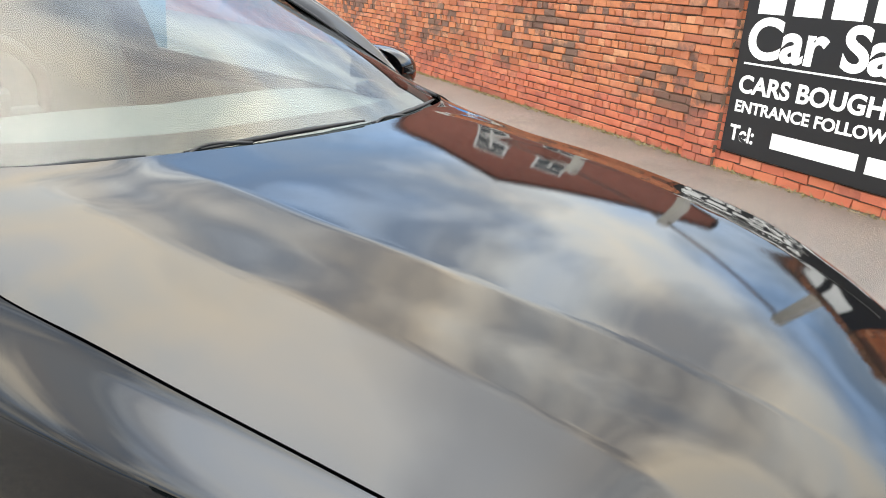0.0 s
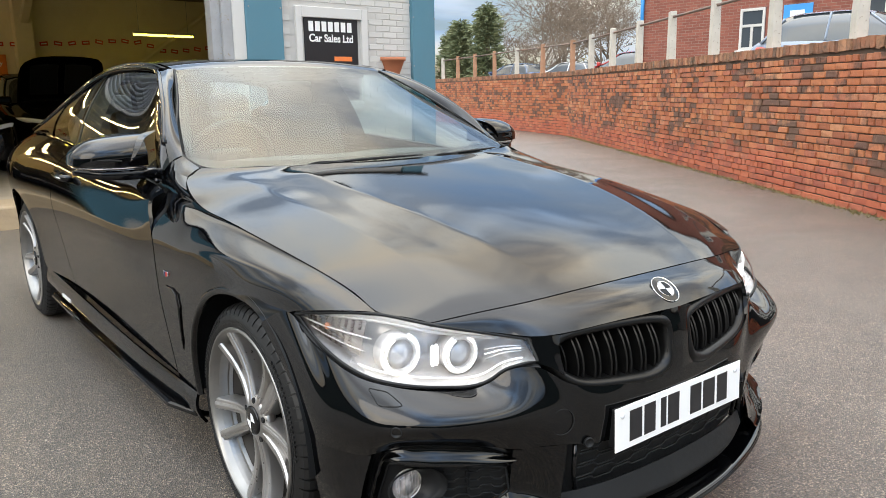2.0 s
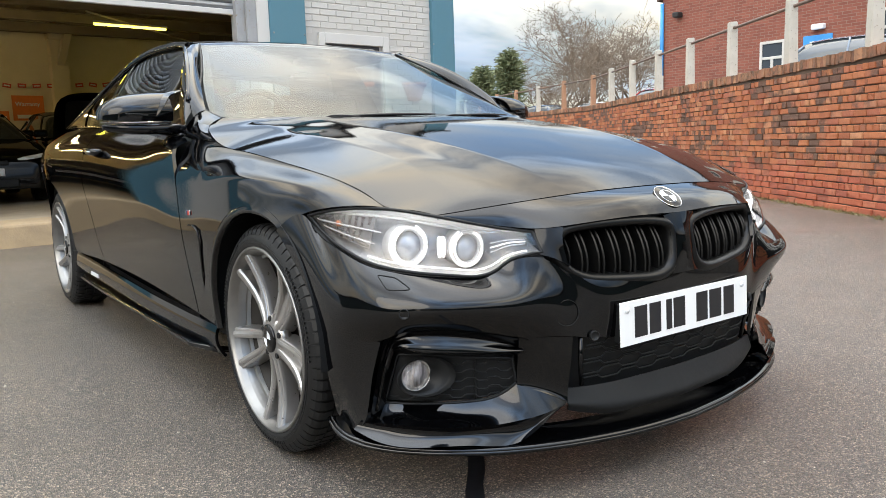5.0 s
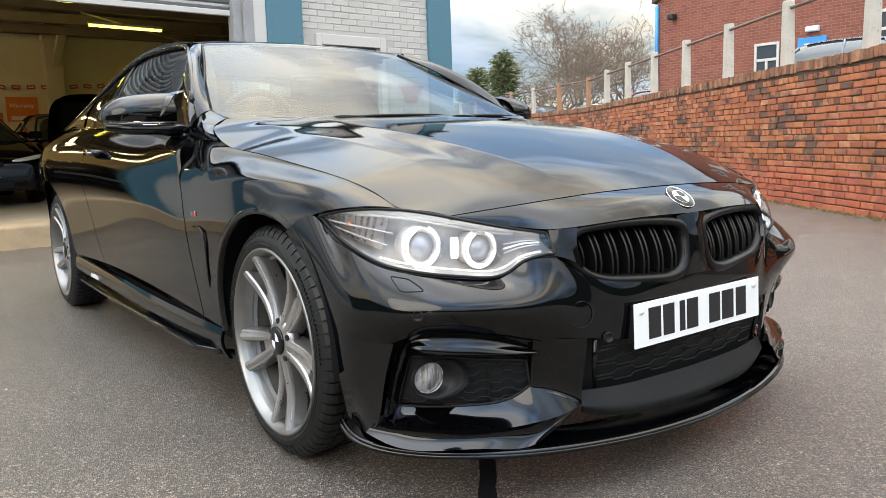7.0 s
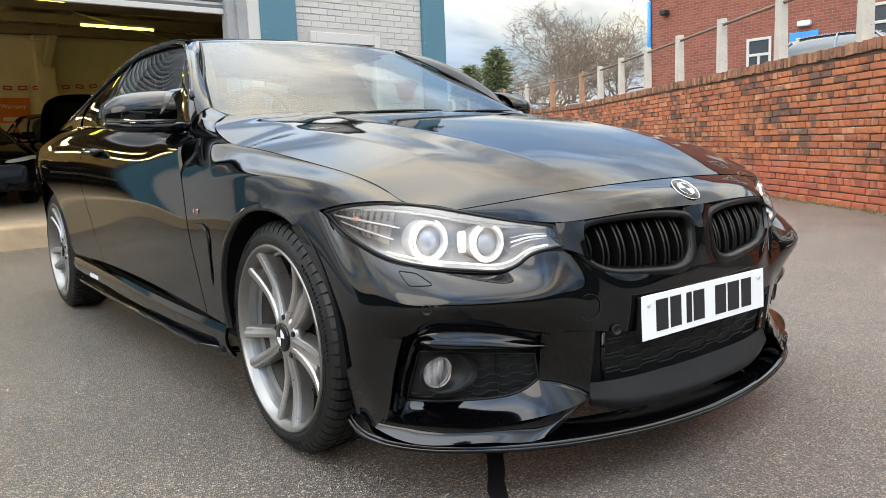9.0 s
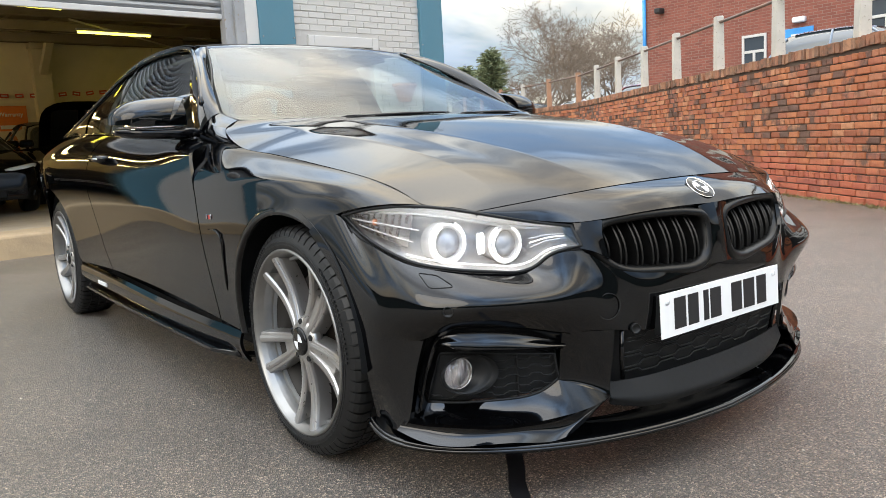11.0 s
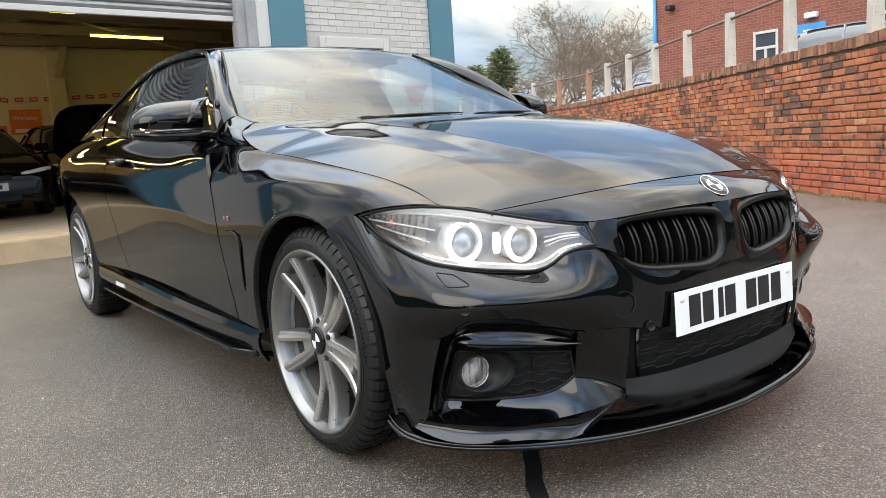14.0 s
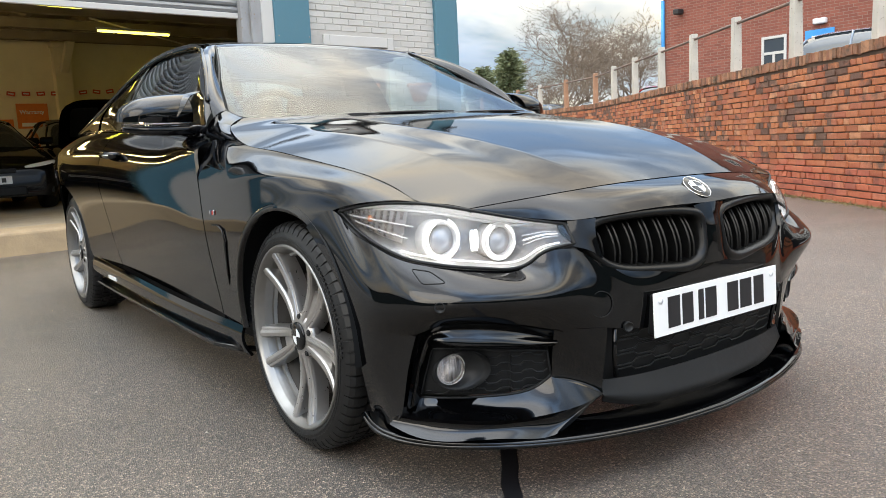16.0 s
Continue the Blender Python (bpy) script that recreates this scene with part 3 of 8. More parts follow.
def skin(curves, nu, nv, u=(0.0, 1.0), v=(0.0, 1.0), at=None):
    """A smooth surface through curves: a grid nv x nu x 3."""
    rows = np.array([spline(c, nu, u) for c in curves])
    s = np.array(at if at else np.linspace(0, 1, len(curves)), float)
    return natural(s, rows, np.linspace(v[0], v[1], nv))


def sheet(name, grid, material, parent, side=-1, hem=0.012, both=False, label="", thick=0.0, closed=False):
    """A panel from a grid of (x, w, z), with its edges folded back. side -1: the driver's flank; 1: the other one; 0: the grid spans both."""
    g = np.array(grid, float)
    nv, nu = g.shape[:2]
    if side:
        g = g * np.array((1, side, 1))
    du, dv = np.gradient(g, axis=1), np.gradient(g, axis=0)
    nrm = np.cross(du, dv)
    nrm /= np.linalg.norm(nrm, axis=2, keepdims=True) + 1e-12
    mid = np.array((-1.4, 0.0, 0.62))
    if ((g - mid) * nrm).sum() < 0:
        nrm = -nrm
    vs, fs = [tuple(p) for p in g.reshape(-1, 3)], []
    flip = ((np.cross(du, dv) * nrm).sum() < 0)
    for j in range(nv - 1):
        for i in range(nu - 1):
            q = (j * nu + i, j * nu + i + 1, (j + 1) * nu + i + 1, (j + 1) * nu + i)
            fs.append(q[::-1] if flip else q)
    if hem:
        loop = [(0, i) for i in range(nu)] + [(j, nu - 1) for j in range(1, nv)] + [(nv - 1, i) for i in range(nu - 2, -1, -1)] + [(j, 0) for j in range(nv - 2, 0, -1)]
        base = len(vs)
        for j, i in loop:
            vs.append(tuple(g[j, i]))
        for j, i in loop:
            vs.append(tuple(g[j, i] - hem * nrm[j, i]))
        n = len(loop)
        for k in range(n):
            q = (base + k, base + n + k, base + n + (k + 1) % n, base + (k + 1) % n)
            fs.append(q[::-1] if flip else q)
    me = bpy.data.meshes.new(name)
    me.from_pydata(vs, [], fs)
    me.materials.append(material)
    flags = [True] * ((nv - 1) * (nu - 1)) + [False] * (len(fs) - (nv - 1) * (nu - 1))
    me.polygons.foreach_set("use_smooth", flags)
    ob = new(name, me)
    ob.parent = parent
    if label:
        ob["label"] = label
    return ob


def both_sides(name, grid, material, parent, **more):
    return [sheet(name, grid, material, parent, side=s, **more) for s in (-1, 1)]


# -- leading curves of the body, each as x, w, z --
HOOD_GAP = [(-0.610, 0.691, 0.973), (-0.597, 0.737, 0.950), (-0.532, 0.767, 0.925), (-0.457, 0.781, 0.902), (-0.385, 0.783, 0.880), (-0.232, 0.777, 0.860), (-0.058, 0.769, 0.839),
            (0.081, 0.757, 0.818), (0.212, 0.745, 0.797), (0.325, 0.728, 0.772), (0.407, 0.708, 0.740), (0.462, 0.697, 0.717)]
HOOD_CORNER = [(0.51, 0.662, 0.710), (0.555, 0.618, 0.697)]
HOOD_FRONT = [(0.555, 0.618, 0.697), (0.592, 0.495, 0.709), (0.629, 0.385, 0.720), (0.652, 0.250, 0.729), (0.662, 0.12, 0.733), (0.664, 0.0, 0.734)]
HOOD_REAR = [(-0.445, 0.0, 0.970), (-0.465, 0.25, 0.970), (-0.505, 0.45, 0.971), (-0.553, 0.61, 0.972), (-0.610, 0.691, 0.973)]
LAMP_TOP = [(0.283, 0.822, 0.700), (0.352, 0.801, 0.714), (0.393, 0.778, 0.719), (0.462, 0.706, 0.717), (0.555, 0.622, 0.697), (0.592, 0.553, 0.679), (0.648, 0.461, 0.658), (0.684, 0.424, 0.652)]
LAMP_LOW = [(0.283, 0.816, 0.690), (0.325, 0.810, 0.659), (0.398, 0.804, 0.627), (0.453, 0.791, 0.605), (0.504, 0.766, 0.585), (0.547, 0.732, 0.574), (0.585, 0.679, 0.563),
            (0.612, 0.612, 0.553), (0.632, 0.548, 0.548), (0.648, 0.518, 0.560), (0.664, 0.497, 0.580), (0.684, 0.468, 0.592), (0.703, 0.424, 0.597)]

# -- bonnet: crowned across, with two creases a side --
NS, NT = 110, 70
edge_c = spline(HOOD_GAP + HOOD_CORNER, NS, (0.0, 1.0))
mid_c = spline([(-0.445, 0, 0.970), (-0.32, 0, 0.961), (-0.2, 0, 0.948), (0.0, 0, 0.921), (0.2, 0, 0.885), (0.4, 0, 0.835), (0.55, 0, 0.785), (0.664, 0, 0.734)], NS)
rear = spline(HOOD_REAR, 200)
fore = spline(HOOD_FRONT[::-1], 200)
hood = np.zeros((NS, 2 * NT - 1, 3))


def across(j, t):
    """The plain crowned cross line of the bonnet."""
    c, e = mid_c[j], edge_c[j]
    p = c + (e - c) * np.array((t ** 2.0, t, 0.0))
    p[2] = c[2] + (e[2] - c[2]) * (0.42 * t ** 2 + 0.58 * t ** 5)
    return p


for j in range(NS):
    s = j / (NS - 1)
    for i in range(NT):
        t = i / (NT - 1)
        p = across(j, t)
        # rear and front edges keep their own plan shape
        for line, end, wt in ((rear, 0, max(0, 1 - s / 0.35) ** 2), (fore, NS - 1, max(0, (s - 0.6) / 0.4) ** 2)):
            q = across(end, t)
            q = np.array([np.interp(q[1], line[:, 1], line[:, k]) for k in range(3)]) - q
            p = p + wt * q * np.array((1, 0, 1))
        fade = min(1, s / 0.12) * min(1, (1 - s) / 0.25)
        w1 = 0.43 - 0.17 * s + 0.05 * math.sin(math.pi * s)
        w2 = 0.63 - 0.10 * s
        d1, d2 = p[1] - w1, p[1] - w2
        p[2] += fade * (0.0042 * math.exp(-abs(d1) / 0.05) - 0.0018 * math.exp(-(d1 - 0.09) ** 2 / 0.002))
        p[2] += fade * 0.0036 * math.exp(-abs(d2) / 0.045)
        hood[j, NT - 1 + i] = p
        hood[j, NT - 1 - i] = p * np.array((1, -1, 1))
bonnet = sheet("bonnet", hood, M["paint"], car, side=0, hem=0.007)

# -- flank: half widths of the body side by length and height --
ST = [0.46, 0.30, 0.15, 0.0, -0.3, -0.6, -1.0, -1.8, -2.4, -2.81, -3.3, -3.72]
TOP_Z = [0.717, 0.778, 0.807, 0.829, 0.867, 0.903, 0.928, 0.969, 0.997, 1.004, 1.0, 0.985]
TOP_W = [0.700, 0.735, 0.750, 0.763, 0.776, 0.790, 0.772, 0.765, 0.760, 0.745, 0.70, 0.62]
SW_Z = [0.63, 0.652, 0.672, 0.698, 0.752, 0.80, 0.822, 0.862, 0.882, 0.89, 0.89, 0.875]
SW_W = [0.765, 0.812, 0.842, 0.860, 0.867, 0.866, 0.866, 0.872, 0.888, 0.896, 0.84, 0.70]
W60 = [0.80, 0.842, 0.858, 0.868, 0.873, 0.875, 0.876, 0.877, 0.893, 0.905, 0.845, 0.71]
W42 = [0.80, 0.845, 0.858, 0.861, 0.861, 0.860, 0.859, 0.860, 0.879, 0.897, 0.836, 0.70]
W20 = [0.75, 0.80, 0.830, 0.832, 0.834, 0.834, 0.830, 0.830, 0.850, 0.872, 0.808, 0.68]
_o = np.argsort(ST)
_s = np.array(ST)[_o]


def level(vals, x):
    return natural(_s, np.array(vals, float)[_o], np.atleast_1d(x))


_fx = np.linspace(-3.72, 0.46, 420)
_sec = []
for _x, tz, tw, sz, sw, a6, a4, a2 in zip(_fx, *(level(v, _fx) for v in (TOP_Z, TOP_W, SW_Z, SW_W, W60, W42, W20))):
    full = min(1.0, max(0.0, (_x + 1.1) / 1.1)); full = full * full * (3 - 2 * full)      # the front wing carries a rounder shoulder
    pts = [(a2, 0.17), (a4, 0.40), (a6, 0.60), (sw, sz), (tw + 0.050 + 0.009 * full, tz - 0.028 + 0.013 * full), (tw, tz)]
    _sec.append(spline([(a, b) for a, b in pts], 160))
_sec = np.array(_sec)


def flank(x, z):
    """Half width of the body at x, z."""
    k = np.clip((x + 3.72) / (4.18) * 419, 0, 418.999)
    i, f = int(k), k - int(k)
    a = np.interp(z, _sec[i][:, 1], _sec[i][:, 0])
    b = np.interp(z, _sec[i + 1][:, 1], _sec[i + 1][:, 0])
    return a * (1 - f) + b * f


def side_panel(name, low, high, material, nu=60, nv=40, lift=0.0, **more):
    """A panel on the flank between two lines given as (x, z)."""
    lo, hi = spline([(a, 0, b) for a, b in low], nu, (0.0, 1.0)), spline([(a, 0, b) for a, b in high], nu, (0.0, 1.0))
    g = np.zeros((nv, nu, 3))
    for j in range(nv):
        f = j / (nv - 1)
        for i in range(nu):
            x, z = (lo[i] * (1 - f) + hi[i] * f)[[0, 2]]
            g[j, i] = (x, flank(x, z) + lift, z)
    return both_sides(name, g, material, car, **more)


AX, AZ, AR = 0.008, 0.340, 0.357


def arc(cx, cz, r, a0, a1, n):
    return [(cx + r * math.cos(radians(a0 + (a1 - a0) * k / (n - 1))), cz + r * math.sin(radians(a0 + (a1 - a0) * k / (n - 1)))) for k in range(n)]


# front wing: behind and over the wheel
door_f = [(-0.527, 0.30), (-0.532, 0.36), (-0.550, 0.48), (-0.578, 0.62), (-0.602, 0.72), (-0.638, 0.82), (-0.682, 0.901)]
wing_low = [(-0.523, 0.30), (-0.43, 0.30), (-0.355, 0.305)] + arc(AX, AZ, AR, 180, 62, 14)
nu, nv = 120, 44
lo = spline([(a, 0, b) for a, b in wing_low], nu)
tops = np.array([(-0.682, 0.783, 0.902), (-0.58, 0.788, 0.901), (-0.48, 0.789, 0.899)] + [(x, w + 0.004, z - 0.001) for x, w, z in HOOD_GAP[4:11]] + [(0.455, 0.702, 0.716)])
hi = spline(tops, nu)
g = np.zeros((nv, nu, 3))
for i in range(nu):
    for j in range(nv):
        f = j / (nv - 1)
        x, z = (lo[i] * (1 - f) + hi[i] * f)[[0, 2]]
        u = i / (nu - 1)
        if u < 0.35:      # the door's edge leans
            xd = np.interp(z, [b for a, b in door_f], [a for a, b in door_f])
            x += (xd + 0.004 - (lo[0] * (1 - f) + hi[0] * f)[0]) * (1 - u / 0.35)
        w = flank(x, z)
        if f > 0.75:
            b = ((f - 0.75) / 0.25) ** 2
            w = w * (1 - b) + hi[i][1] * b
        g[j, i] = (x, w, z)
# the nose of the wing runs out in the seam over the lamp
tip = spline([(0.178, 0.858, 0.660), (0.283, 0.826, 0.703), (0.352, 0.806, 0.717), (0.393, 0.783, 0.722), (0.440, 0.735, 0.722), (0.458, 0.703, 0.717)], nv)
for i in range(nu):
    b = max(0.0, (i / (nu - 1) - 0.62) / 0.38) ** 2
    g[:, i] += b * (tip - g[:, -1]) if i < nu - 1 else 0
g[:, -1] = tip
both_sides("front_wing", g, M["paint"], car, hem=0.012)

# rolled lip round the wheel opening
lip_a = np.radians(np.linspace(58, 187, 70))
g = np.zeros((6, 70, 3))
for j, (r, o) in enumerate(((AR - 0.010, -0.014), (AR - 0.008, 0.001), (AR - 0.004, 0.003), (AR + 0.006, 0.0035), (AR + 0.011, 0.002), (AR + 0.014, -0.004))):
    for i, a in enumerate(lip_a):
        x, z = AX + r * math.cos(a), AZ + r * math.sin(a)
        g[j, i] = (x, flank(x, z) + o, z)
both_sides("arch_lip", g, M["paint"], car, hem=0.0)

# door, rear quarter and sill
door_r = [(-1.86, 0.345), (-1.93, 0.46), (-1.985, 0.60), (-2.01, 0.72), (-2.0, 0.82), (-1.985, 0.90), (-1.97, 0.962)]


def door_grid():
    nu, nv = 70, 60
    g = np.zeros((nv, nu, 3))
    fz = [b for a, b in door_f]
    rz = [b for a, b in door_r]
    for j in range(nv):
        f = j / (nv - 1)
        for i in range(nu):
            u = i / (nu - 1)
            zb, zt = 0.315 + 0.035 * u ** 2, 0.901 + 0.065 * u
            z = zb * (1 - f) + zt * f
            a = np.interp(z, fz, [a for a, b in door_f]) - 0.004
            b = np.interp(z, rz, [a for a, b in door_r]) + 0.004
            x = a * (1 - u) + b * u
            z = min(z, float(level(TOP_Z, x)[0]) - 0.003) if f < 1 else float(level(TOP_Z, x)[0]) - 0.003
            g[j, i] = (x, flank(x, z), z)
    return g


both_sides("door", door_grid(), M["paint"], car, hem=0.012)
nu, nv = 90, 44
hi_x = np.linspace(-1.978, -3.25, nu)
g = np.zeros((nv, nu, 3))
pts = [(-1.868, 0, 0.345), (-2.1, 0, 0.34), (-2.36, 0, 0.335)] + [(-2.81 + 0.378 * math.cos(radians(k)), 0, 0.345 + 0.378 * math.sin(radians(k))) for k in range(4, 181, 8)]
lo = spline(pts, nu)
for i in range(nu):
    u = i / (nu - 1)
    for j in range(nv):
        f = j / (nv - 1)
        xt, zt = hi_x[i], float(level(TOP_Z, hi_x[i])[0]) - 0.002
        x, z = lo[i][0] * (1 - f) + xt * f, lo[i][2] * (1 - f) + zt * f
        if u < 0.3:
            xd = np.interp(z, [b for a, b in door_r], [a for a, b in door_r])
            x += (xd - 0.004 - (lo[0][0] * (1 - f) + hi_x[0] * f)) * (1 - u / 0.3)
        z = min(z, float(level(TOP_Z, x)[0]) - 0.002)
        g[j, i] = (x, flank(x, z), z)
both_sides("rear_wing", g, M["paint"], car, hem=0.012)
g = np.zeros((40, 50, 3))
for i in range(50):
    for j in range(40):
        u, f = i / 49, j / 39
        zt = float(level(TOP_Z, -3.25 - 0.47 * u)[0]) - 0.002
        x0 = -3.19 - 0.50 * u
        x = x0 * (1 - f) + (-3.255 - 0.465 * u) * f
        z = (0.335 + 0.02 * u) * (1 - f) + zt * f
        g[j, i] = (x, flank(x, z), z)
both_sides("rear_corner", g, M["paint"], car, hem=0.012)
sill = skin([[(-0.352, 0.852, 0.302), (-0.9, 0.870, 0.312), (-1.6, 0.874, 0.330), (-2.43, 0.868, 0.345)],
             [(-0.350, 0.862, 0.270), (-0.9, 0.880, 0.276), (-1.6, 0.884, 0.288), (-2.43, 0.878, 0.300)],
             [(-0.345, 0.858, 0.235), (-0.9, 0.876, 0.240), (-1.6, 0.880, 0.248), (-2.43, 0.874, 0.262)],
             [(-0.34, 0.838, 0.200), (-0.9, 0.850, 0.205), (-1.6, 0.852, 0.212), (-2.43, 0.848, 0.222)]], 60, 20)
both_sides("sill", sill, M["paint"], car, hem=0.01)
for s in (-1, 1):
    prof = [(0.845, 0.222), (0.886, 0.228), (0.897, 0.225), (0.898, 0.215), (0.886, 0.208), (0.845, 0.205)]
    rows = [[(x, s * (0.80 + (w - 0.80) * f), z) for w, z in prof] for x, f in ((-0.345, 0.05), (-0.40, 0.62), (-0.52, 1.0), (-1.2, 1.0), (-1.8, 1.0), (-2.3, 0.9), (-2.40, 0.5))]
    bm = bmesh.new()
    rr = [[bm.verts.new(p) for p in r] for r in rows]
    for a, b in zip(rr, rr[1:]):
        for k in range(6):
            bm.faces.new((a[k], a[(k + 1) % 6], b[(k + 1) % 6], b[k]))
    bm.faces.new(rr[0]); bm.faces.new(rr[-1][::-1])
    bmesh.ops.recalc_face_normals(bm, faces=bm.faces)
    part("side_skirt", bm, M["gloss"], car, "black side skirt blade")

# -- nose panel under the bonnet edge, down to grille and lamp --
nose_low = [(0.558, 0.616, 0.693), (0.594, 0.551, 0.677), (0.648, 0.464, 0.661), (0.690, 0.424, 0.657), (0.722, 0.375, 0.660), (0.755, 0.25, 0.668), (0.775, 0.12, 0.671), (0.781, 0.0, 0.668)]
nf = [(x + 0.002, w, z - 0.002) for x, w, z in HOOD_FRONT]
a, b = spline(nf, 60), spline(nose_low, 60)
mid = 0.5 * (a + b) + np.array((0.013, 0, 0.011)) * np.linspace(0.05, 1, 60)[:, None]
g = natural([0, 0.5, 1], np.array([a, mid, b]), np.linspace(0, 1, 14))
full = np.concatenate([g * np.array((1, -1, 1)), g[:, ::-1][:, 1:]], axis=1)
sheet("nose_panel", full, M["paint"], car, side=0, hem=0.012)

# -- front bumper --
BUMP_TOP = [(0.176, 0.860, 0.655), (0.282, 0.826, 0.694), (0.322, 0.816, 0.656), (0.398, 0.810, 0.622), (0.453, 0.797, 0.600), (0.504, 0.772, 0.580), (0.547, 0.738, 0.569), (0.588, 0.683, 0.558),
            (0.616, 0.613, 0.548), (0.638, 0.548, 0.544), (0.655, 0.517, 0.556), (0.670, 0.497, 0.575), (0.690, 0.466, 0.587), (0.716, 0.418, 0.580), (0.742, 0.375, 0.552), (0.768, 0.30, 0.526),
            (0.788, 0.18, 0.514), (0.798, 0.06, 0.514), (0.800, 0.0, 0.516)]
BUMP_TOP = [(x, w, z + (0.004 if 0.39 < x < 0.72 else 0.0)) for x, w, z in BUMP_TOP]
BUMP_MID = [(0.318, 0.848, 0.515), (0.37, 0.848, 0.512), (0.435, 0.840, 0.505), (0.50, 0.822, 0.50), (0.56, 0.794, 0.50), (0.610, 0.752, 0.50), (0.660, 0.692, 0.50), (0.695, 0.615, 0.50),
            (0.722, 0.520, 0.50), (0.738, 0.445, 0.50), (0.752, 0.370, 0.487), (0.776, 0.300, 0.475), (0.793, 0.18, 0.468), (0.800, 0.06, 0.467), (0.801, 0.0, 0.467)]
BUMP_LOW = [(0.358, 0.842, 0.415), (0.40, 0.841, 0.416), (0.445, 0.832, 0.416), (0.490, 0.812, 0.414), (0.530, 0.787, 0.414), (0.569, 0.755, 0.432), (0.592, 0.732, 0.4415), (0.620, 0.696, 0.443), (0.659, 0.630, 0.437), (0.690, 0.554, 0.422),
            (0.716, 0.480, 0.404), (0.730, 0.440, 0.402), (0.757, 0.370, 0.396), (0.774, 0.300, 0.385), (0.787, 0.18, 0.375), (0.792, 0.06, 0.373), (0.793, 0.0, 0.373)]
g = skin([BUMP_TOP, BUMP_MID, BUMP_LOW], 150, 40)
full = np.concatenate([g * np.array((1, -1, 1)), g[:, ::-1][:, 1:]], axis=1)
bumper = sheet("front_bumper", full, M["paint"], car, side=0, hem=0.02)
# rubber gasket that closes the joint between bumper and lamp
g = natural([0, 1], np.array([spline(BUMP_TOP[1:14], 60), spline(LAMP_LOW, 60)]) - np.array((0.004, 0.003, 0.0)), np.linspace(0, 1, 4))
both_sides("lamp_gasket", g, M["plastic"], car, hem=0.0)
# cheek between wheel and side intake
cheek = skin([[(0.358, 0.842, 0.415), (0.40, 0.841, 0.416), (0.445, 0.832, 0.416), (0.541, 0.779, 0.414)],
              [(0.375, 0.836, 0.32), (0.408, 0.832, 0.32), (0.44, 0.824, 0.32), (0.518, 0.793, 0.32)],
              [(0.366, 0.816, 0.235), (0.392, 0.812, 0.235), (0.435, 0.812, 0.235), (0.502, 0.803, 0.228)],
              [(0.352, 0.800, 0.185), (0.38, 0.801, 0.182), (0.42, 0.806, 0.180), (0.470, 0.812, 0.190)]], 16, 24)
both_sides("bumper_cheek", cheek, M["paint"], car, hem=0.02)


def facets(curves, nu, soft=0.035):
    """Flat strips between curves, with slightly rounded edges where they meet."""
    rows = [spline(c, nu) for c in curves]
    out = [rows[0]]
    for p, q in zip(rows, rows[1:]):
        out += [p + (q - p) * f for f in (soft, 0.5, 1 - soft)]
    return np.array(out + [rows[-1]])


# air curtain slot beside the intake: its dark depth
slot = skin([[(0.492, 0.808, 0.415), (0.470, 0.765, 0.41), (0.53, 0.745, 0.41)], [(0.480, 0.806, 0.32), (0.455, 0.760, 0.32), (0.512, 0.742, 0.32)], [(0.458, 0.796, 0.215), (0.44, 0.76, 0.215), (0.49, 0.742, 0.215)]], 10, 16)
both_sides("air_slot", slot, M["inner"], car, hem=0.0)
# arch over the side intake: a post up its outer side, then a brow with a broad facet that catches the sky
ARCH = [(0.512, 0.798, 0.228), (0.526, 0.789, 0.306), (0.541, 0.779, 0.374), (0.551, 0.770, 0.408), (0.569, 0.753, 0.430), (0.592, 0.730, 0.440), (0.620, 0.694, 0.441), (0.659, 0.628, 0.435), (0.690, 0.552, 0.420), (0.716, 0.478, 0.400)]
MOUTH = [(0.499, 0.750, 0.240), (0.509, 0.739, 0.304), (0.517, 0.729, 0.345), (0.524, 0.721, 0.370), (0.539, 0.703, 0.370), (0.563, 0.671, 0.369), (0.594, 0.628, 0.365), (0.624, 0.584, 0.361), (0.653, 0.538, 0.356), (0.681, 0.490, 0.350)]


def between(f, back):
    return [tuple(np.array(p) * (1 - f) + np.array(q) * f + np.array((-0.62, -0.78, 0)) * back) for p, q in zip(ARCH[:4], MOUTH[:4])]


FACET_TOP = between(0.30, 0.010) + [(0.547, 0.738, 0.411), (0.570, 0.715, 0.421), (0.599, 0.679, 0.422), (0.638, 0.611, 0.414), (0.669, 0.534, 0.394), (0.690, 0.474, 0.374)]
FACET_LOW = between(0.55, -0.004) + [(0.570, 0.746, 0.402), (0.595, 0.718, 0.391), (0.623, 0.683, 0.387), (0.661, 0.614, 0.381), (0.689, 0.544, 0.376), (0.708, 0.488, 0.373)]
both_sides("intake_brow", facets([ARCH, FACET_TOP, FACET_LOW, MOUTH], 60), M["paint"], car, hem=0.0)
# side intake: dark panel, wavy bars in a frame and the fog lamp
MOUTH_LOW = [(0.494, 0.743, 0.250), (0.540, 0.690, 0.246), (0.579, 0.635, 0.245), (0.612, 0.590, 0.247), (0.639, 0.544, 0.251), (0.660, 0.510, 0.265), (0.677, 0.484, 0.287)]
MOUTH_TOP = [(0.516, 0.717, 0.368), (0.545, 0.680, 0.367), (0.600, 0.607, 0.360), (0.640, 0.545, 0.354), (0.672, 0.490, 0.349)]
panel = skin([MOUTH_TOP, MOUTH_LOW], 101, 41)
inset = np.array((0.62, 0.78, 0.0))
both_sides("intake_backing", panel[::4, ::4] - 0.014 * inset, M["plastic"], car, hem=0.0)


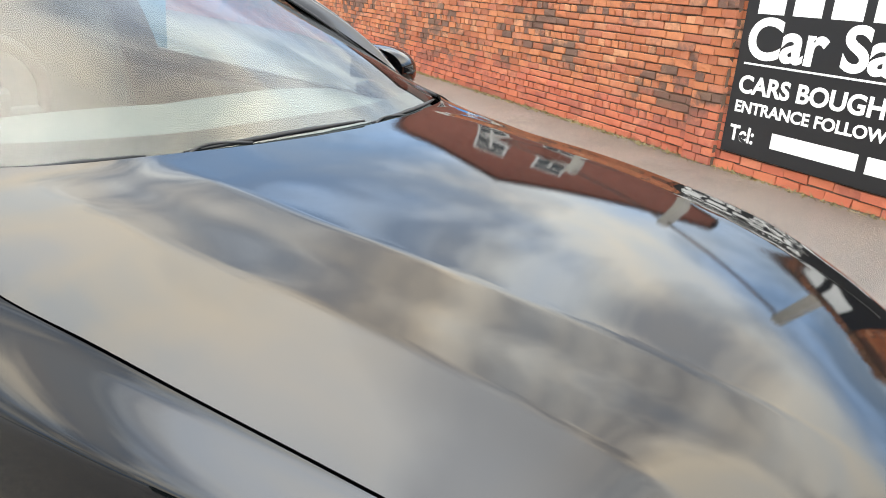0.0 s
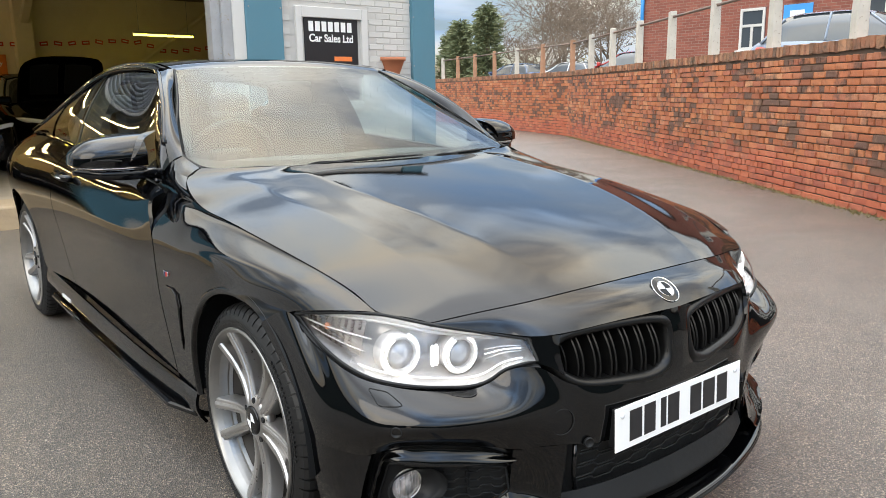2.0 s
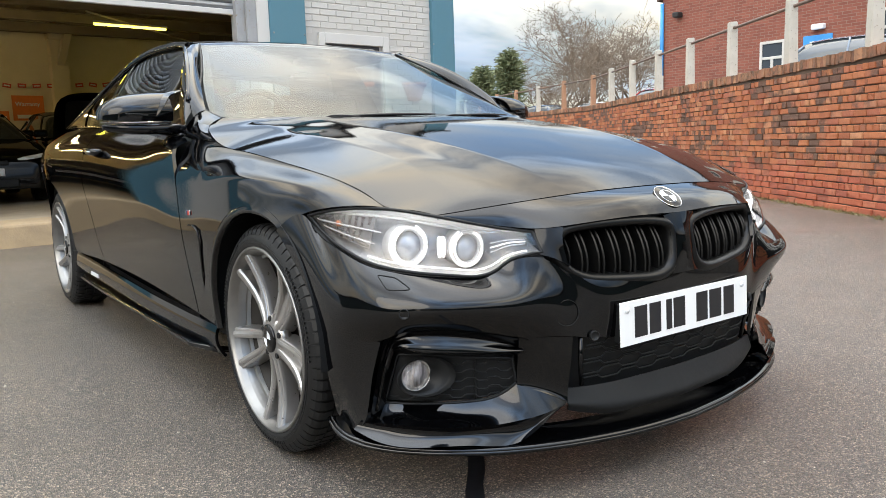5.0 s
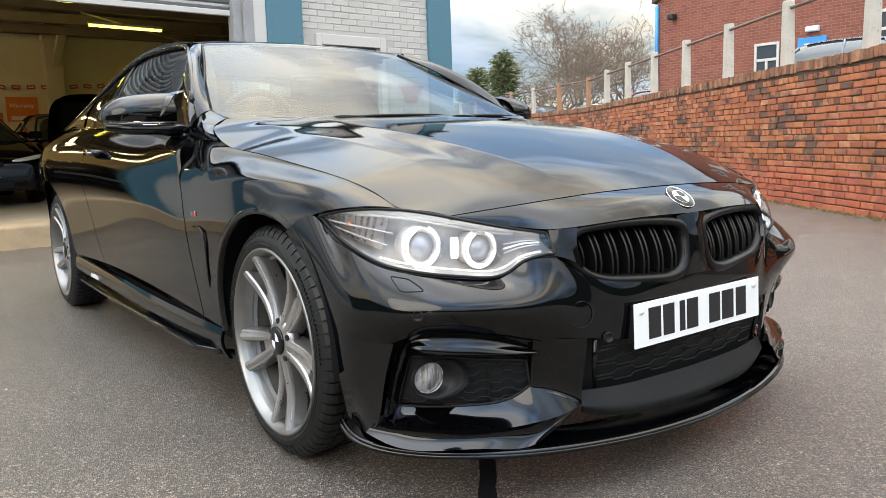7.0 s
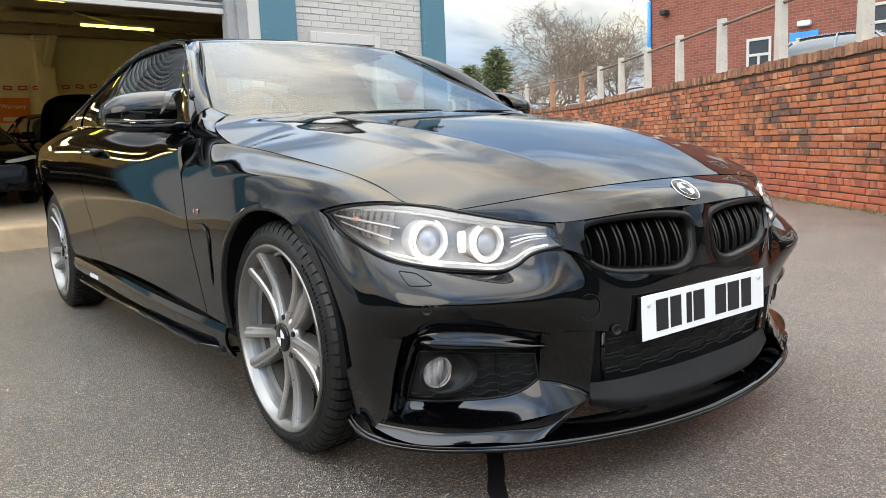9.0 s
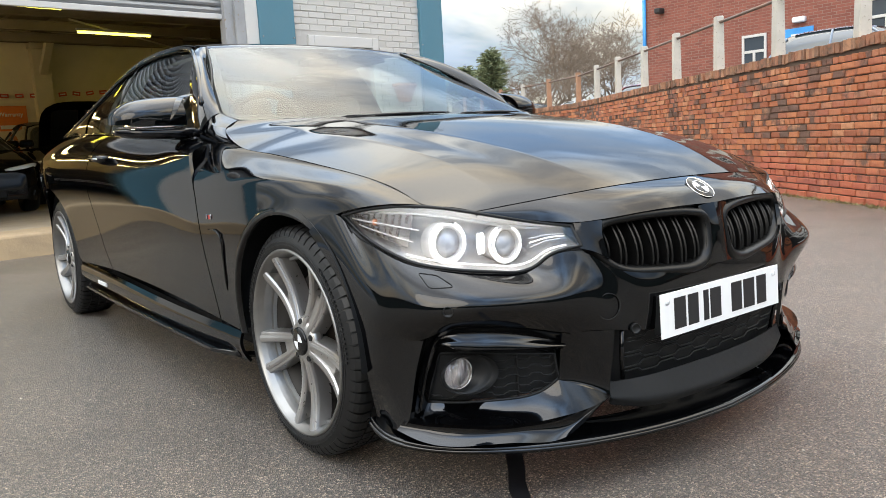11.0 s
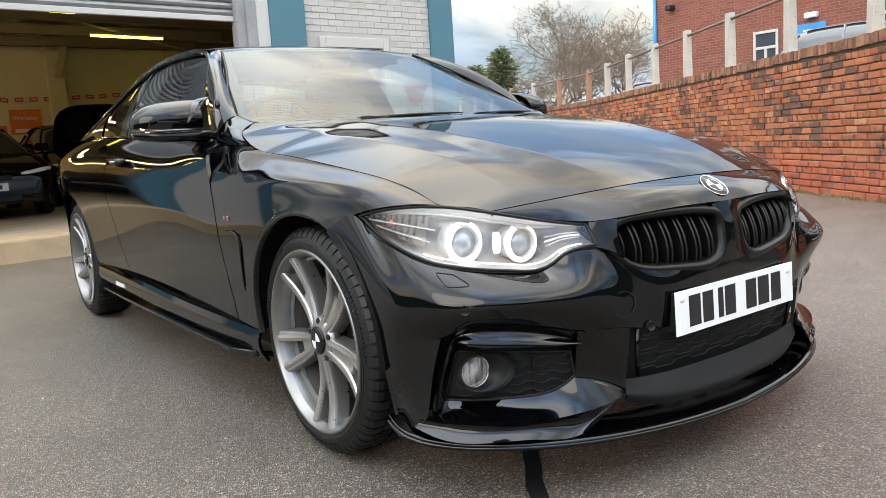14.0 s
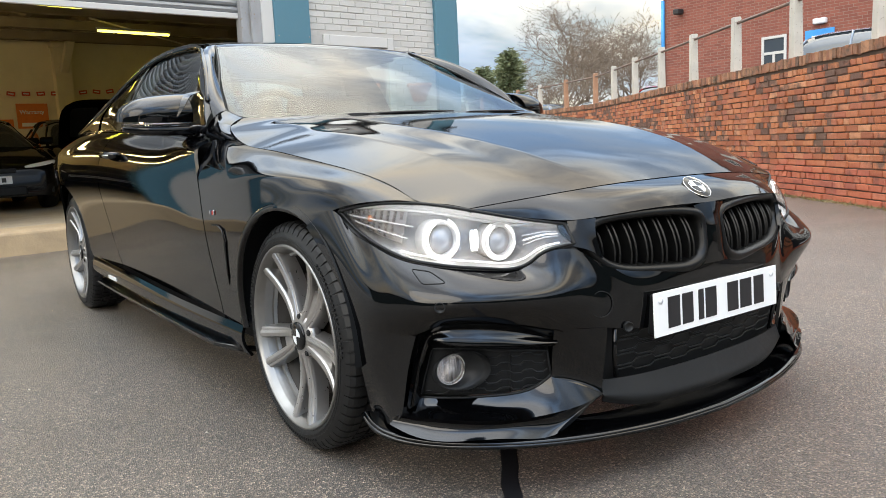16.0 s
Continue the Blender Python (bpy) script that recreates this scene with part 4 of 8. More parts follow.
def on_panel(u, z, out=0.0):
    """A point of the intake panel at that share of its length and that height."""
    col = panel[:, min(100, max(0, round(u * 100)))]
    k = int(np.argmin(abs(col[:, 2] - z)))
    return Vector((col[k][0] + 0.62 * out, col[k][1] + 0.78 * out, z)), abs(col[k][2] - z) < 0.004


for s in (-1, 1):
    for z0 in (0.342, 0.321, 0.300, 0.279, 0.260):
        pts = []
        for n in range(61):
            u = 0.02 + 0.96 * n / 60
            if z0 > 0.27 and u < 0.46:
                continue
            w = (u * 5.2 + 0.25) % 1.0
            dz = 0.0075 * min(1.0, max(0.0, (abs(w - 0.5) - 0.20) / 0.09))
            p, ok = on_panel(u, z0 + 0.004 - dz, 0.002)
            if ok:
                pts.append((p.x, s * p.y, p.z))
        if len(pts) > 4:
            part("grille_bar", tube(bmesh.new(), pts, 0.0021, 6), M["bar"], car, smooth=True)
    for u in (0.30, 0.66):
        col = [on_panel(u, z, -0.006) for z in np.linspace(0.25, 0.36, 12)]
        part("intake_strut", tube(bmesh.new(), [(p.x, s * p.y, p.z) for p, ok in col if ok], 0.003, 6), M["plastic"], car, smooth=True)
    rim = [*panel[0, ::4], *panel[::4, -1][1:], *panel[-1, ::-4][1:], *panel[::-4, 0][1:]]
    part("intake_frame", tube(bmesh.new(), [(x + 0.003, s * (w + 0.004), z) for x, w, z in rim], 0.0034, 6, False), M["plastic"], car, smooth=True)
    # fog lamp: an oval funnel that narrows to a round lens
    c, deep = Vector((0.576, s * 0.686, 0.320)), Vector((0.553, s * 0.692, 0.3185))
    ax = Vector((1.0, s * 0.12, 0)).normalized()
    side, up = Vector((-ax.y, ax.x, 0)), Vector((0, 0, 1))
    bm = bmesh.new()
    loops = []
    for f, ra, rb in ((-0.55, 0.066, 0.048), (-0.06, 0.0655, 0.0475), (0.02, 0.0635, 0.0460), (0.05, 0.0600, 0.0435), (0.45, 0.0480, 0.0395), (1.0, 0.0375, 0.0365)):
        o = c.lerp(deep, f)
        loops.append([bm.verts.new(o + side * ra * math.cos(2 * math.pi * k / 40) + up * rb * math.sin(2 * math.pi * k / 40) + ax * (-0.012 * (math.cos(2 * math.pi * k / 40) * s * 1.0) * (1 - f))) for k in range(40)])
    for a, b in zip(loops, loops[1:]):
        for k in range(40):
            bm.faces.new((a[k], a[(k + 1) % 40], b[(k + 1) % 40], b[k]))
    bmesh.ops.recalc_face_normals(bm, faces=bm.faces)
    fog = part("fog_lamp", bm, M["plastic"], car, "round fog lamp in a black bezel", smooth=True)
    m = Matrix.Translation(deep) @ ax.to_track_quat("Z", "Y").to_matrix().to_4x4()
    part("reflector", lathe(bmesh.new(), [(0.0, -0.022), (0.014, -0.020), (0.026, -0.013), (0.0365, 0.0)], 30, m), M["fog"], fog, "bright fluted reflector", smooth=True)
    part("bulb_cover", lathe(bmesh.new(), [(0.0, -0.006), (0.005, -0.007), (0.007, -0.012), (0.007, -0.02)], 16, m), M["smoke"], fog, smooth=True)
    part("lens", lathe(bmesh.new(), [(0.0, 0.007), (0.020, 0.005), (0.0368, 0.0)], 30, m), M["lamp_glass"], fog, smooth=True)
    part("lens_ring", lathe(bmesh.new(), [(0.0362, -0.002), (0.0368, 0.0022), (0.0384, 0.0022), (0.0390, -0.002)], 36, m, closed=True), M["silver"], fog, smooth=True)

# scoop under the side intake, falling from the grille to a sharp crease that sweeps in to a point at the centre
SCOOP_IN = [(0.468, 0.782, 0.226), (0.498, 0.746, 0.249), (0.541, 0.694, 0.247), (0.582, 0.637, 0.246), (0.616, 0.590, 0.248), (0.642, 0.547, 0.251), (0.664, 0.510, 0.268), (0.681, 0.488, 0.285)]
CREASE = [(0.485, 0.810, 0.215), (0.567, 0.749, 0.213), (0.640, 0.662, 0.206), (0.690, 0.567, 0.203), (0.725, 0.480, 0.210), (0.750, 0.415, 0.227), (0.760, 0.393, 0.240)]
# a smooth trough first, then one plane facet that runs out to the point
ci = np.concatenate([spline(SCOOP_IN, 37)[:-1], np.linspace(SCOOP_IN[-1], CREASE[-1], 24)])
cc = np.concatenate([spline(CREASE[:5], 37)[:-1], spline(CREASE[4:], 24)])
dish = np.interp(np.arange(60), (0, 8, 22, 36, 59), (0.0, 0.008, 0.008, 0.0, 0.0))[:, None] * np.array((-0.4, -0.4, -0.75))
both_sides("intake_floor", natural([0, 0.45, 1], np.array([ci, ci * 0.55 + cc * 0.45 + dish, cc]), np.linspace(0, 1, 16)), M["paint"], car, hem=0.0)
# blade below the crease: hollow at first, then flaring out over the splitter
FLARE = [(0.474, 0.823, 0.195), (0.548, 0.778, 0.170), (0.616, 0.705, 0.164), (0.670, 0.614, 0.161), (0.716, 0.506, 0.157), (0.744, 0.440, 0.205), (0.760, 0.394, 0.238)]
cf = spline(FLARE, 60)
thin = np.interp(np.arange(60), (0, 6, 46, 59), (0.3, 1, 1, 0.0))[:, None] * inset
g = natural([0, 0.16, 0.5, 0.82, 1], np.array([cc, cc * 0.86 + cf * 0.14 - 0.006 * thin, cc * 0.5 + cf * 0.5 - 0.012 * thin, cc * 0.2 + cf * 0.8 - 0.004 * thin, cf + 0.006 * thin]), np.linspace(0, 1, 22))
both_sides("bumper_blade", g, M["paint"], car, hem=0.0)
# body between intake and centre opening
fang = skin([[(0.708, 0.500, 0.405), (0.730, 0.440, 0.401), (0.757, 0.372, 0.396)], [(0.690, 0.490, 0.345), (0.722, 0.434, 0.335), (0.750, 0.372, 0.33)], [(0.683, 0.487, 0.30), (0.714, 0.434, 0.280), (0.742, 0.375, 0.262)], [(0.682, 0.488, 0.283), (0.719, 0.436, 0.261), (0.744, 0.377, 0.233)]], 14, 20)
both_sides("bumper_fang", fang, M["paint"], car, hem=0.01)

# centre lower opening: frame, mesh and its lower lip
backc = skin([[(0.745, -0.372, 0.40), (0.765, -0.2, 0.385), (0.772, 0.0, 0.38), (0.765, 0.2, 0.385), (0.745, 0.372, 0.40)], [(0.705, -0.372, 0.235), (0.735, -0.2, 0.215), (0.745, 0.0, 0.21), (0.735, 0.2, 0.215), (0.705, 0.372, 0.235)]], 40, 6)
sheet("centre_backing", backc, M["plastic"], car, side=0, hem=0.0)
for s in (-1, 1):
    bm = bmesh.new()
    tube(bm, [(0.757, s * 0.345, 0.388), (0.748, s * 0.338, 0.32), (0.742, s * 0.328, 0.262)], 0.006, 8)
    part("intake_frame", bm, M["gloss"], car, smooth=True)
bm = bmesh.new()
for k in range(6):
    z = 0.272 + 0.0195 * k
    pts = []
    for n in range(61):
        w = -0.325 + 0.65 * n / 60
        pts.append((0.760 + 0.02 * (z - 0.27) / 0.1 - 0.22 * w * w, w, z + 0.0045 * (1 if (n // 3 + 2 * k) % 4 < 2 else -1)))
    tube(bm, pts, 0.0024, 6)
part("centre_grille", bm, M["plastic"], car, "black honeycomb lower grille", smooth=True)
lip = skin([[(0.735, 0.375, 0.262), (0.752, 0.30, 0.258), (0.772, 0.15, 0.257), (0.778, 0.0, 0.257)],
            [(0.742, 0.378, 0.235), (0.767, 0.30, 0.225), (0.790, 0.15, 0.215), (0.798, 0.0, 0.212)],
            [(0.746, 0.375, 0.222), (0.772, 0.30, 0.205), (0.796, 0.15, 0.195), (0.804, 0.0, 0.192)],
            [(0.735, 0.370, 0.205), (0.762, 0.30, 0.188), (0.786, 0.15, 0.178), (0.794, 0.0, 0.176)]], 40, 20)
full = np.concatenate([lip * np.array((1, -1, 1)), lip[:, ::-1][:, 1:]], axis=1)
sheet("lower_lip", full, M["plastic"], car, side=0, hem=0.01)
# splitter
tip_c = [(0.352, 0.822, 0.190), (0.44, 0.830, 0.168), (0.520, 0.784, 0.153), (0.612, 0.694, 0.146), (0.690, 0.590, 0.143), (0.783, 0.368, 0.138), (0.823, 0.18, 0.135), (0.835, 0.0, 0.133)]


def shift(c, dx, dw, dz):
    return [(x + dx, max(0, w + dw) if w else 0, z + dz) for x, w, z in c]


split = skin([[(0.38, 0.76, 0.190), (0.43, 0.765, 0.188), (0.50, 0.715, 0.180), (0.58, 0.62, 0.174), (0.66, 0.48, 0.170), (0.72, 0.32, 0.167), (0.745, 0.16, 0.166), (0.75, 0.0, 0.166)],
              [(0.370, 0.790, 0.188), (0.425, 0.808, 0.178), (0.510, 0.752, 0.166), (0.600, 0.655, 0.159), (0.690, 0.505, 0.154), (0.755, 0.345, 0.150), (0.793, 0.17, 0.147), (0.803, 0.0, 0.146)],
              tip_c, shift(tip_c, -0.006, -0.006, -0.011),
              [(0.34, 0.76, 0.158), (0.40, 0.765, 0.148), (0.48, 0.715, 0.135), (0.56, 0.62, 0.130), (0.64, 0.48, 0.125), (0.70, 0.32, 0.122), (0.725, 0.16, 0.120), (0.73, 0.0, 0.120)]], 70, 40, at=[0, 0.35, 0.62, 0.70, 1])
full = np.concatenate([split * np.array((1, -1, 1)), split[:, ::-1][:, 1:]], axis=1)
sheet("splitter", full, M["paint"], car, side=0, hem=0.0, label="gloss black front splitter")

bm = bmesh.new()
edge = [(x - 0.0045, w, z - 0.0045) for x, w, z in spline(tip_c, 60)]
tube(bm, [(x, -w, z) for x, w, z in edge] + [(x, w, z) for x, w, z in edge[::-1][1:]], 0.0062, 10)
part("splitter_edge", bm, M["paint"], car, smooth=True)

# -- kidney grilles --
def front_x(w, z):
    """Plan of the nose between the lamps."""
    return 0.800 - 0.06 * w - 0.33 * w * w - 0.17 * (z - 0.52)


KID = [(0.044, 0.634), (0.080, 0.648), (0.16, 0.655), (0.25, 0.655), (0.33, 0.650), (0.372, 0.636), (0.384, 0.608), (0.372, 0.572), (0.335, 0.542), (0.26, 0.525), (0.16, 0.517), (0.09, 0.519), (0.052, 0.538), (0.040, 0.590)]


def closed_spline(pts, n):
    p = np.array(list(pts) + [pts[0]], float)
    ext = np.concatenate([p[-4:-1], p, p[1:4]])
    s = np.r_[0, np.cumsum(np.sqrt((np.diff(ext, axis=0) ** 2).sum(1)))]
    return natural(s, ext, np.linspace(s[3], s[3 + len(pts)], n, endpoint=False))


for s in (-1, 1):
    kid = part("kidney_grille", bmesh.new(), M["gloss"], car, "gloss black twin-bar kidney grille")
    ring = closed_spline(KID, 72)
    cx, cz = ring[:, 0].mean(), ring[:, 1].mean()
    bm = bmesh.new()
    loops = []
    for grow, out in ((0.016, -0.012), (0.014, 0.006), (0.004, 0.014), (-0.006, 0.010), (-0.010, -0.006), (-0.014, -0.05)):
        lp = []
        for w, z in ring:
            d = Vector((w - cx, z - cz))
            k = 1 + grow / max(0.05, d.length * 0.8)
            ww, zz = cx + d.x * (1 + grow / 0.17), cz + d.y * (1 + grow / 0.068)
            lp.append(bm.verts.new((front_x(w, z) + out, s * ww, zz)))
        loops.append(lp)
    for a, b in zip(loops, loops[1:]):
        for k in range(72):
            bm.faces.new((a[k], a[(k + 1) % 72], b[(k + 1) % 72], b[k]))
    bmesh.ops.recalc_face_normals(bm, faces=bm.faces)
    part("grille_frame", bm, M["bar"], kid, smooth=True)
    bm = bmesh.new()
    lp = [bm.verts.new((front_x(w, z) - 0.055, s * w, z)) for w, z in ring]
    bm.faces.new(lp)
    part("grille_backing", bm, M["inner"], kid)
    for k in range(7):
        for d in (-0.007, 0.007):
            w = 0.082 + 0.046 * k + d
            up = [z for ww, z in ring if abs(ww - w) < 0.012]
            lo_z, hi_z = min(up) + 0.004, max(up) - 0.004
            pts = []
            for n in range(9):
                f = n / 8
                z = lo_z * (1 - f) + hi_z * f
                pts.append((front_x(w, z) + 0.004 - 0.030 * f ** 3 - 0.014 * (1 - f) ** 4, w, z))
            bm = bmesh.new()
            rows = []
            for x, ww, z in pts:
                rows.append([bm.verts.new((x + a, s * (ww + b), z)) for a, b in ((0.0, 0.0022), (0.0035, 0.0), (0.0, -0.0022), (-0.04, -0.003), (-0.04, 0.003))])
            for a, b in zip(rows, rows[1:]):
                for q in range(5):
                    bm.faces.new((a[q], a[(q + 1) % 5], b[(q + 1) % 5], b[q]))
            bmesh.ops.recalc_face_normals(bm, faces=bm.faces)
            part("grille_bar", bm, M["bar"], kid)
# surround between grilles and lamps
sur = skin([[(0.684, 0.424, 0.655), (0.712, 0.395, 0.657), (0.728, 0.372, 0.659)], [(0.692, 0.424, 0.63), (0.716, 0.400, 0.625), (0.735, 0.380, 0.62)], [(0.703, 0.424, 0.595), (0.728, 0.398, 0.585), (0.748, 0.372, 0.565)]], 10, 10)
both_sides("grille_surround", sur, M["gloss"], car, hem=0.01)
both_sides("grille_web", skin([[(0.782, 0.0, 0.669), (0.780, 0.03, 0.668), (0.777, 0.062, 0.664)], [(0.800, 0.0, 0.60), (0.797, 0.026, 0.60), (0.790, 0.046, 0.60)], [(0.806, 0.0, 0.514), (0.803, 0.03, 0.514), (0.797, 0.065, 0.512)]], 10, 14), M["paint"], car, hem=0.0)

# -- round badge --
bn = Vector((0.62, 0, 0.78)).normalized()
bm_at = Matrix.Translation((0.7395, 0, 0.7035)) @ bn.to_track_quat("Z", "Y").to_matrix().to_4x4()
badge = part("badge", lathe(bmesh.new(), [(0.0, 0.0), (0.041, 0.0), (0.041, 0.004), (0.038, 0.0055), (0.0, 0.0065)], 48, bm_at), M["gloss"], car, "round black and silver bonnet badge", smooth=True)
part("badge_ring", lathe(bmesh.new(), [(0.0396, 0.0045), (0.0405, 0.0060), (0.0412, 0.0040)], 48, bm_at), M["chrome"], badge, smooth=True)
part("badge_ring", lathe(bmesh.new(), [(0.0240, 0.0058), (0.0245, 0.0070), (0.0252, 0.0058)], 40, bm_at), M["chrome"], badge, smooth=True)
for k in range(4):
    bm = bmesh.new()
    vs = [bm.verts.new((0, 0, 0.0074))] + [bm.verts.new((0.0225 * math.cos(radians(90 * k + a)), 0.0225 * math.sin(radians(90 * k + a)), 0.0072)) for a in range(4, 87, 9)]
    bm.faces.new(vs)
    bmesh.ops.transform(bm, matrix=bm_at, verts=bm.verts)
    part("badge_quarter", bm, M["white_dot"] if k % 2 else M["gloss"], badge)

# -- number plate: plain bars where the characters stand --
pl_at = Matrix.Translation((0.806, 0, 0.412)) @ Matrix((Vector((0, 1, 0)), Vector((-0.035, 0, 1)).normalized(), Vector((1, 0, 0.035)).normalized())).transposed().to_4x4()
plate = part("number_plate", boxed((-0.26, -0.0555, -0.002), (0.26, 0.0555, 0.0015), 0.0014, pl_at), M["plate"], car, "white front number plate with black bars", smooth=False)
for x, wd in ((-0.192, 0.047), (-0.137, 0.044), (-0.082, 0.022), (-0.040, 0.047), (0.055, 0.047), (0.112, 0.050), (0.170, 0.044)):
    part("plate_bar", boxed((x - wd / 2 + 0.008, -0.039, 0.0014), (x + wd / 2 + 0.008, 0.039, 0.0024), 0, pl_at), M["black"], plate)
for x in (-0.235, 0.235):
    part("plate_cap", lathe(bmesh.new(), [(0.0, 0.001), (0.008, 0.001), (0.0075, 0.004), (0.0, 0.005)], 16, pl_at @ Matrix.Translation((x, 0.034, 0))), M["white_dot"], plate, smooth=True)
part("plate_holder", boxed((-0.25, -0.05, -0.03), (0.25, 0.05, -0.0025), 0.004, pl_at), M["plastic"], car)
# sensors, tow cover and washer lids on the bumper
for s in (-1, 1):
    for (x, w, z), ax in (((0.776, 0.318, 0.392), (0.93, 0.36, 0)), ((0.607, 0.753, 0.487), (0.72, 0.69, 0))):
        m = Matrix.Translation((x, s * w, z)) @ Vector((ax[0], s * ax[1], 0)).to_track_quat("Z", "Y").to_matrix().to_4x4()
        part("parking_sensor", lathe(bmesh.new(), [(0.0, 0.002), (0.010, 0.002), (0.0105, 0.004), (0.0125, 0.004), (0.0128, -0.004)], 20, m), M["plastic"], car, smooth=True)
m = Matrix.Translation((0.752, -0.385, 0.455)) @ Vector((0.95, -0.30, 0.05)).to_track_quat("Z", "Y").to_matrix().to_4x4()
part("tow_cover", lathe(bmesh.new(), [(0.0305, -0.002), (0.0305, 0.0016), (0.0318, 0.0016), (0.0318, -0.002)], 40, m, closed=True), M["inner"], car)
fine = skin([BUMP_TOP, BUMP_MID, BUMP_LOW], 600, 160)


def on_bumper(p):
    d = ((fine - np.array(p)) ** 2).sum(2)
    return np.array(np.unravel_index(int(d.argmin()), d.shape), float)


lid = [on_bumper(p) for p in ((0.522, 0.769, 0.567), (0.558, 0.742, 0.562), (0.601, 0.727, 0.538), (0.562, 0.768, 0.536))]
for s in (-1, 1):
    ring = []
    for k in range(49):
        a = 2 * math.pi * k / 48
        u, v = (0.5 + 0.5 * math.copysign(abs(q) ** 0.35, q) for q in (math.cos(a), math.sin(a)))
        r, c = (lid[0] * (1 - u) + lid[1] * u) * (1 - v) + (lid[3] * (1 - u) + lid[2] * u) * v
        r0, c0 = int(r), int(c)
        p = fine[r0, c0] + (fine[r0 + 1, c0] - fine[r0, c0]) * (r - r0) + (fine[r0, c0 + 1] - fine[r0, c0]) * (c - c0)
        ring.append((p[0] + 0.0003, s * (p[1] + 0.0003), p[2] + 0.0003))
    part("washer_lid", tube(bmesh.new(), ring, 0.0013, 6, False), M["inner"], car, "seam round the washer lid")

# -- head lamps --
for s in (-1, 1):
    lamp = part("headlamp", bmesh.new(), M["inner"], car, "lit headlamp with two glowing rings" if s < 0 else "lit headlamp")

    up = [(x, w - 0.003, z - 0.004) for x, w, z in LAMP_TOP]
    dn = [(x + 0.002, w - 0.002, z + 0.004) for x, w, z in LAMP_LOW]
    a, b = spline(up, 70), spline(dn, 70)
    bulge = np.array((0.010, 0.010, 0.0)) * np.sin(np.linspace(0, np.pi, 70))[:, None]
    cover = natural([0, 0.5, 1], np.array([a, 0.5 * (a + b) + bulge, b]), np.linspace(0, 1, 24))
    sheet("lamp_cover", cover, M["lamp_glass"], lamp, side=s, hem=0.0)
    # black seal round the glass
    bm = bmesh.new()
    rim = [*a[::2], *b[::-1][::2]]
    tube(bm, [(x + 0.001, s * w, z) for x, w, z in [*rim, rim[0]]], 0.0040, 8, False)
    part("lamp_seal", bm, M["plastic"], lamp, smooth=True)
    # bowl behind
    depth = np.array((0.070, 0.036, 0.0))
    bowl = natural([0, 0.25, 0.75, 1], np.array([a - 0.004, a * 0.82 + b * 0.18 - depth, a * 0.18 + b * 0.82 - depth, b - 0.004]), np.linspace(0, 1, 20))
    sheet("lamp_bowl", bowl, M["silver"], lamp, side=s, hem=0.0, label="silver lamp reflector housing")
    # upper light strip and lower light guide
    brow_in = a * 0.86 + b * 0.14 - depth * 0.35
    g = natural([0, 1], np.array([a * 0.97 + b * 0.03 - depth * 0.08, brow_in]), np.linspace(0, 1, 5))
    sheet("lamp_brow", g[:, 4:66], M["lamp_white"], lamp, side=s, hem=0.003)
    bm = bmesh.new()
    tube(bm, [(x, s * w, z) for x, w, z in (a * 0.84 + b * 0.16 - depth * 0.34)[14:62:2]], 0.0042, 8)
    part("lamp_brow_bead", bm, M["silver"], lamp, smooth=True)
    low_g = a * 0.09 + b * 0.91 - depth * 0.30
    bm = bmesh.new()
    tube(bm, [(x, s * w, z) for x, w, z in low_g[24:68:2]], 0.0022, 8)
    part("light_strip", bm, M["drl"], lamp, "glowing light strip", smooth=True)
    # projector units: a glowing ring open towards the brow, a clear lens and its shroud
    for (x, w, z), r in (((0.535, 0.683, 0.628), 0.0475), ((0.585, 0.548, 0.6135), 0.0445)):
        ax = Vector((1.0, s * 0.10, 0.03)).normalized()
        m = Matrix.Translation((x - (0.002 if s < 0 else 0.022), s * w, z)) @ ax.to_track_quat("Z", "Y").to_matrix().to_4x4()
        inv = m.to_3x3().inverted() @ Vector((0, 0, 1))
        top = math.atan2(inv.y, inv.x)
        part("projector_bezel", lathe(bmesh.new(), [(r * 0.74, -0.05), (r * 0.74, -0.006), (r * 0.78, -0.002), (r * 0.98, -0.006), (r * 1.02, -0.05)], 44, m), M["silver"], lamp, smooth=True)
        n = 44
        arcs = [top + radians(26) + radians(308) * k / n for k in range(n + 1)]
        part("light_ring", tube(bmesh.new(), [tuple(m @ Vector((r * 0.88 * math.cos(a), r * 0.88 * math.sin(a), 0.002))) for a in arcs], 0.0026, 8), M["halo"], lamp, "glowing white ring open at the top", smooth=True)
        # second, faintly glowing ring imitates the bloom round the light
        part("ring_diffuser", tube(bmesh.new(), [tuple(m @ Vector((r * 1.02 * math.cos(a), r * 1.02 * math.sin(a), -0.006))) for a in arcs], 0.0036, 8), M["diffuser"], lamp, "faint glowing ring for the bloom round the light", smooth=True)
        part("projector_lens", lathe(bmesh.new(), [(0.0, 0.000), (r * 0.3, -0.003), (r * 0.55, -0.011), (r * 0.66, -0.020), (r * 0.66, -0.026), (0.0, -0.026)], 36, m), M["lens"], lamp, smooth=True)
        part("projector_shroud", lathe(bmesh.new(), [(0.0, -0.045), (r * 0.55, -0.040), (r * 0.74, -0.012)], 36, m), M["silver"], lamp, smooth=True)
        part("lens_ring", tube(bmesh.new(), [tuple(m @ Vector((r * 0.66 * math.cos(2 * math.pi * k / 36), r * 0.66 * math.sin(2 * math.pi * k / 36), -0.018))) for k in range(37)], 0.0016, 6, False), M["chrome"], lamp, smooth=True)
    # glowing bars that stand in for the glare between the two rings
    mid_u = Vector((0.566, s * 0.615, 0.622))
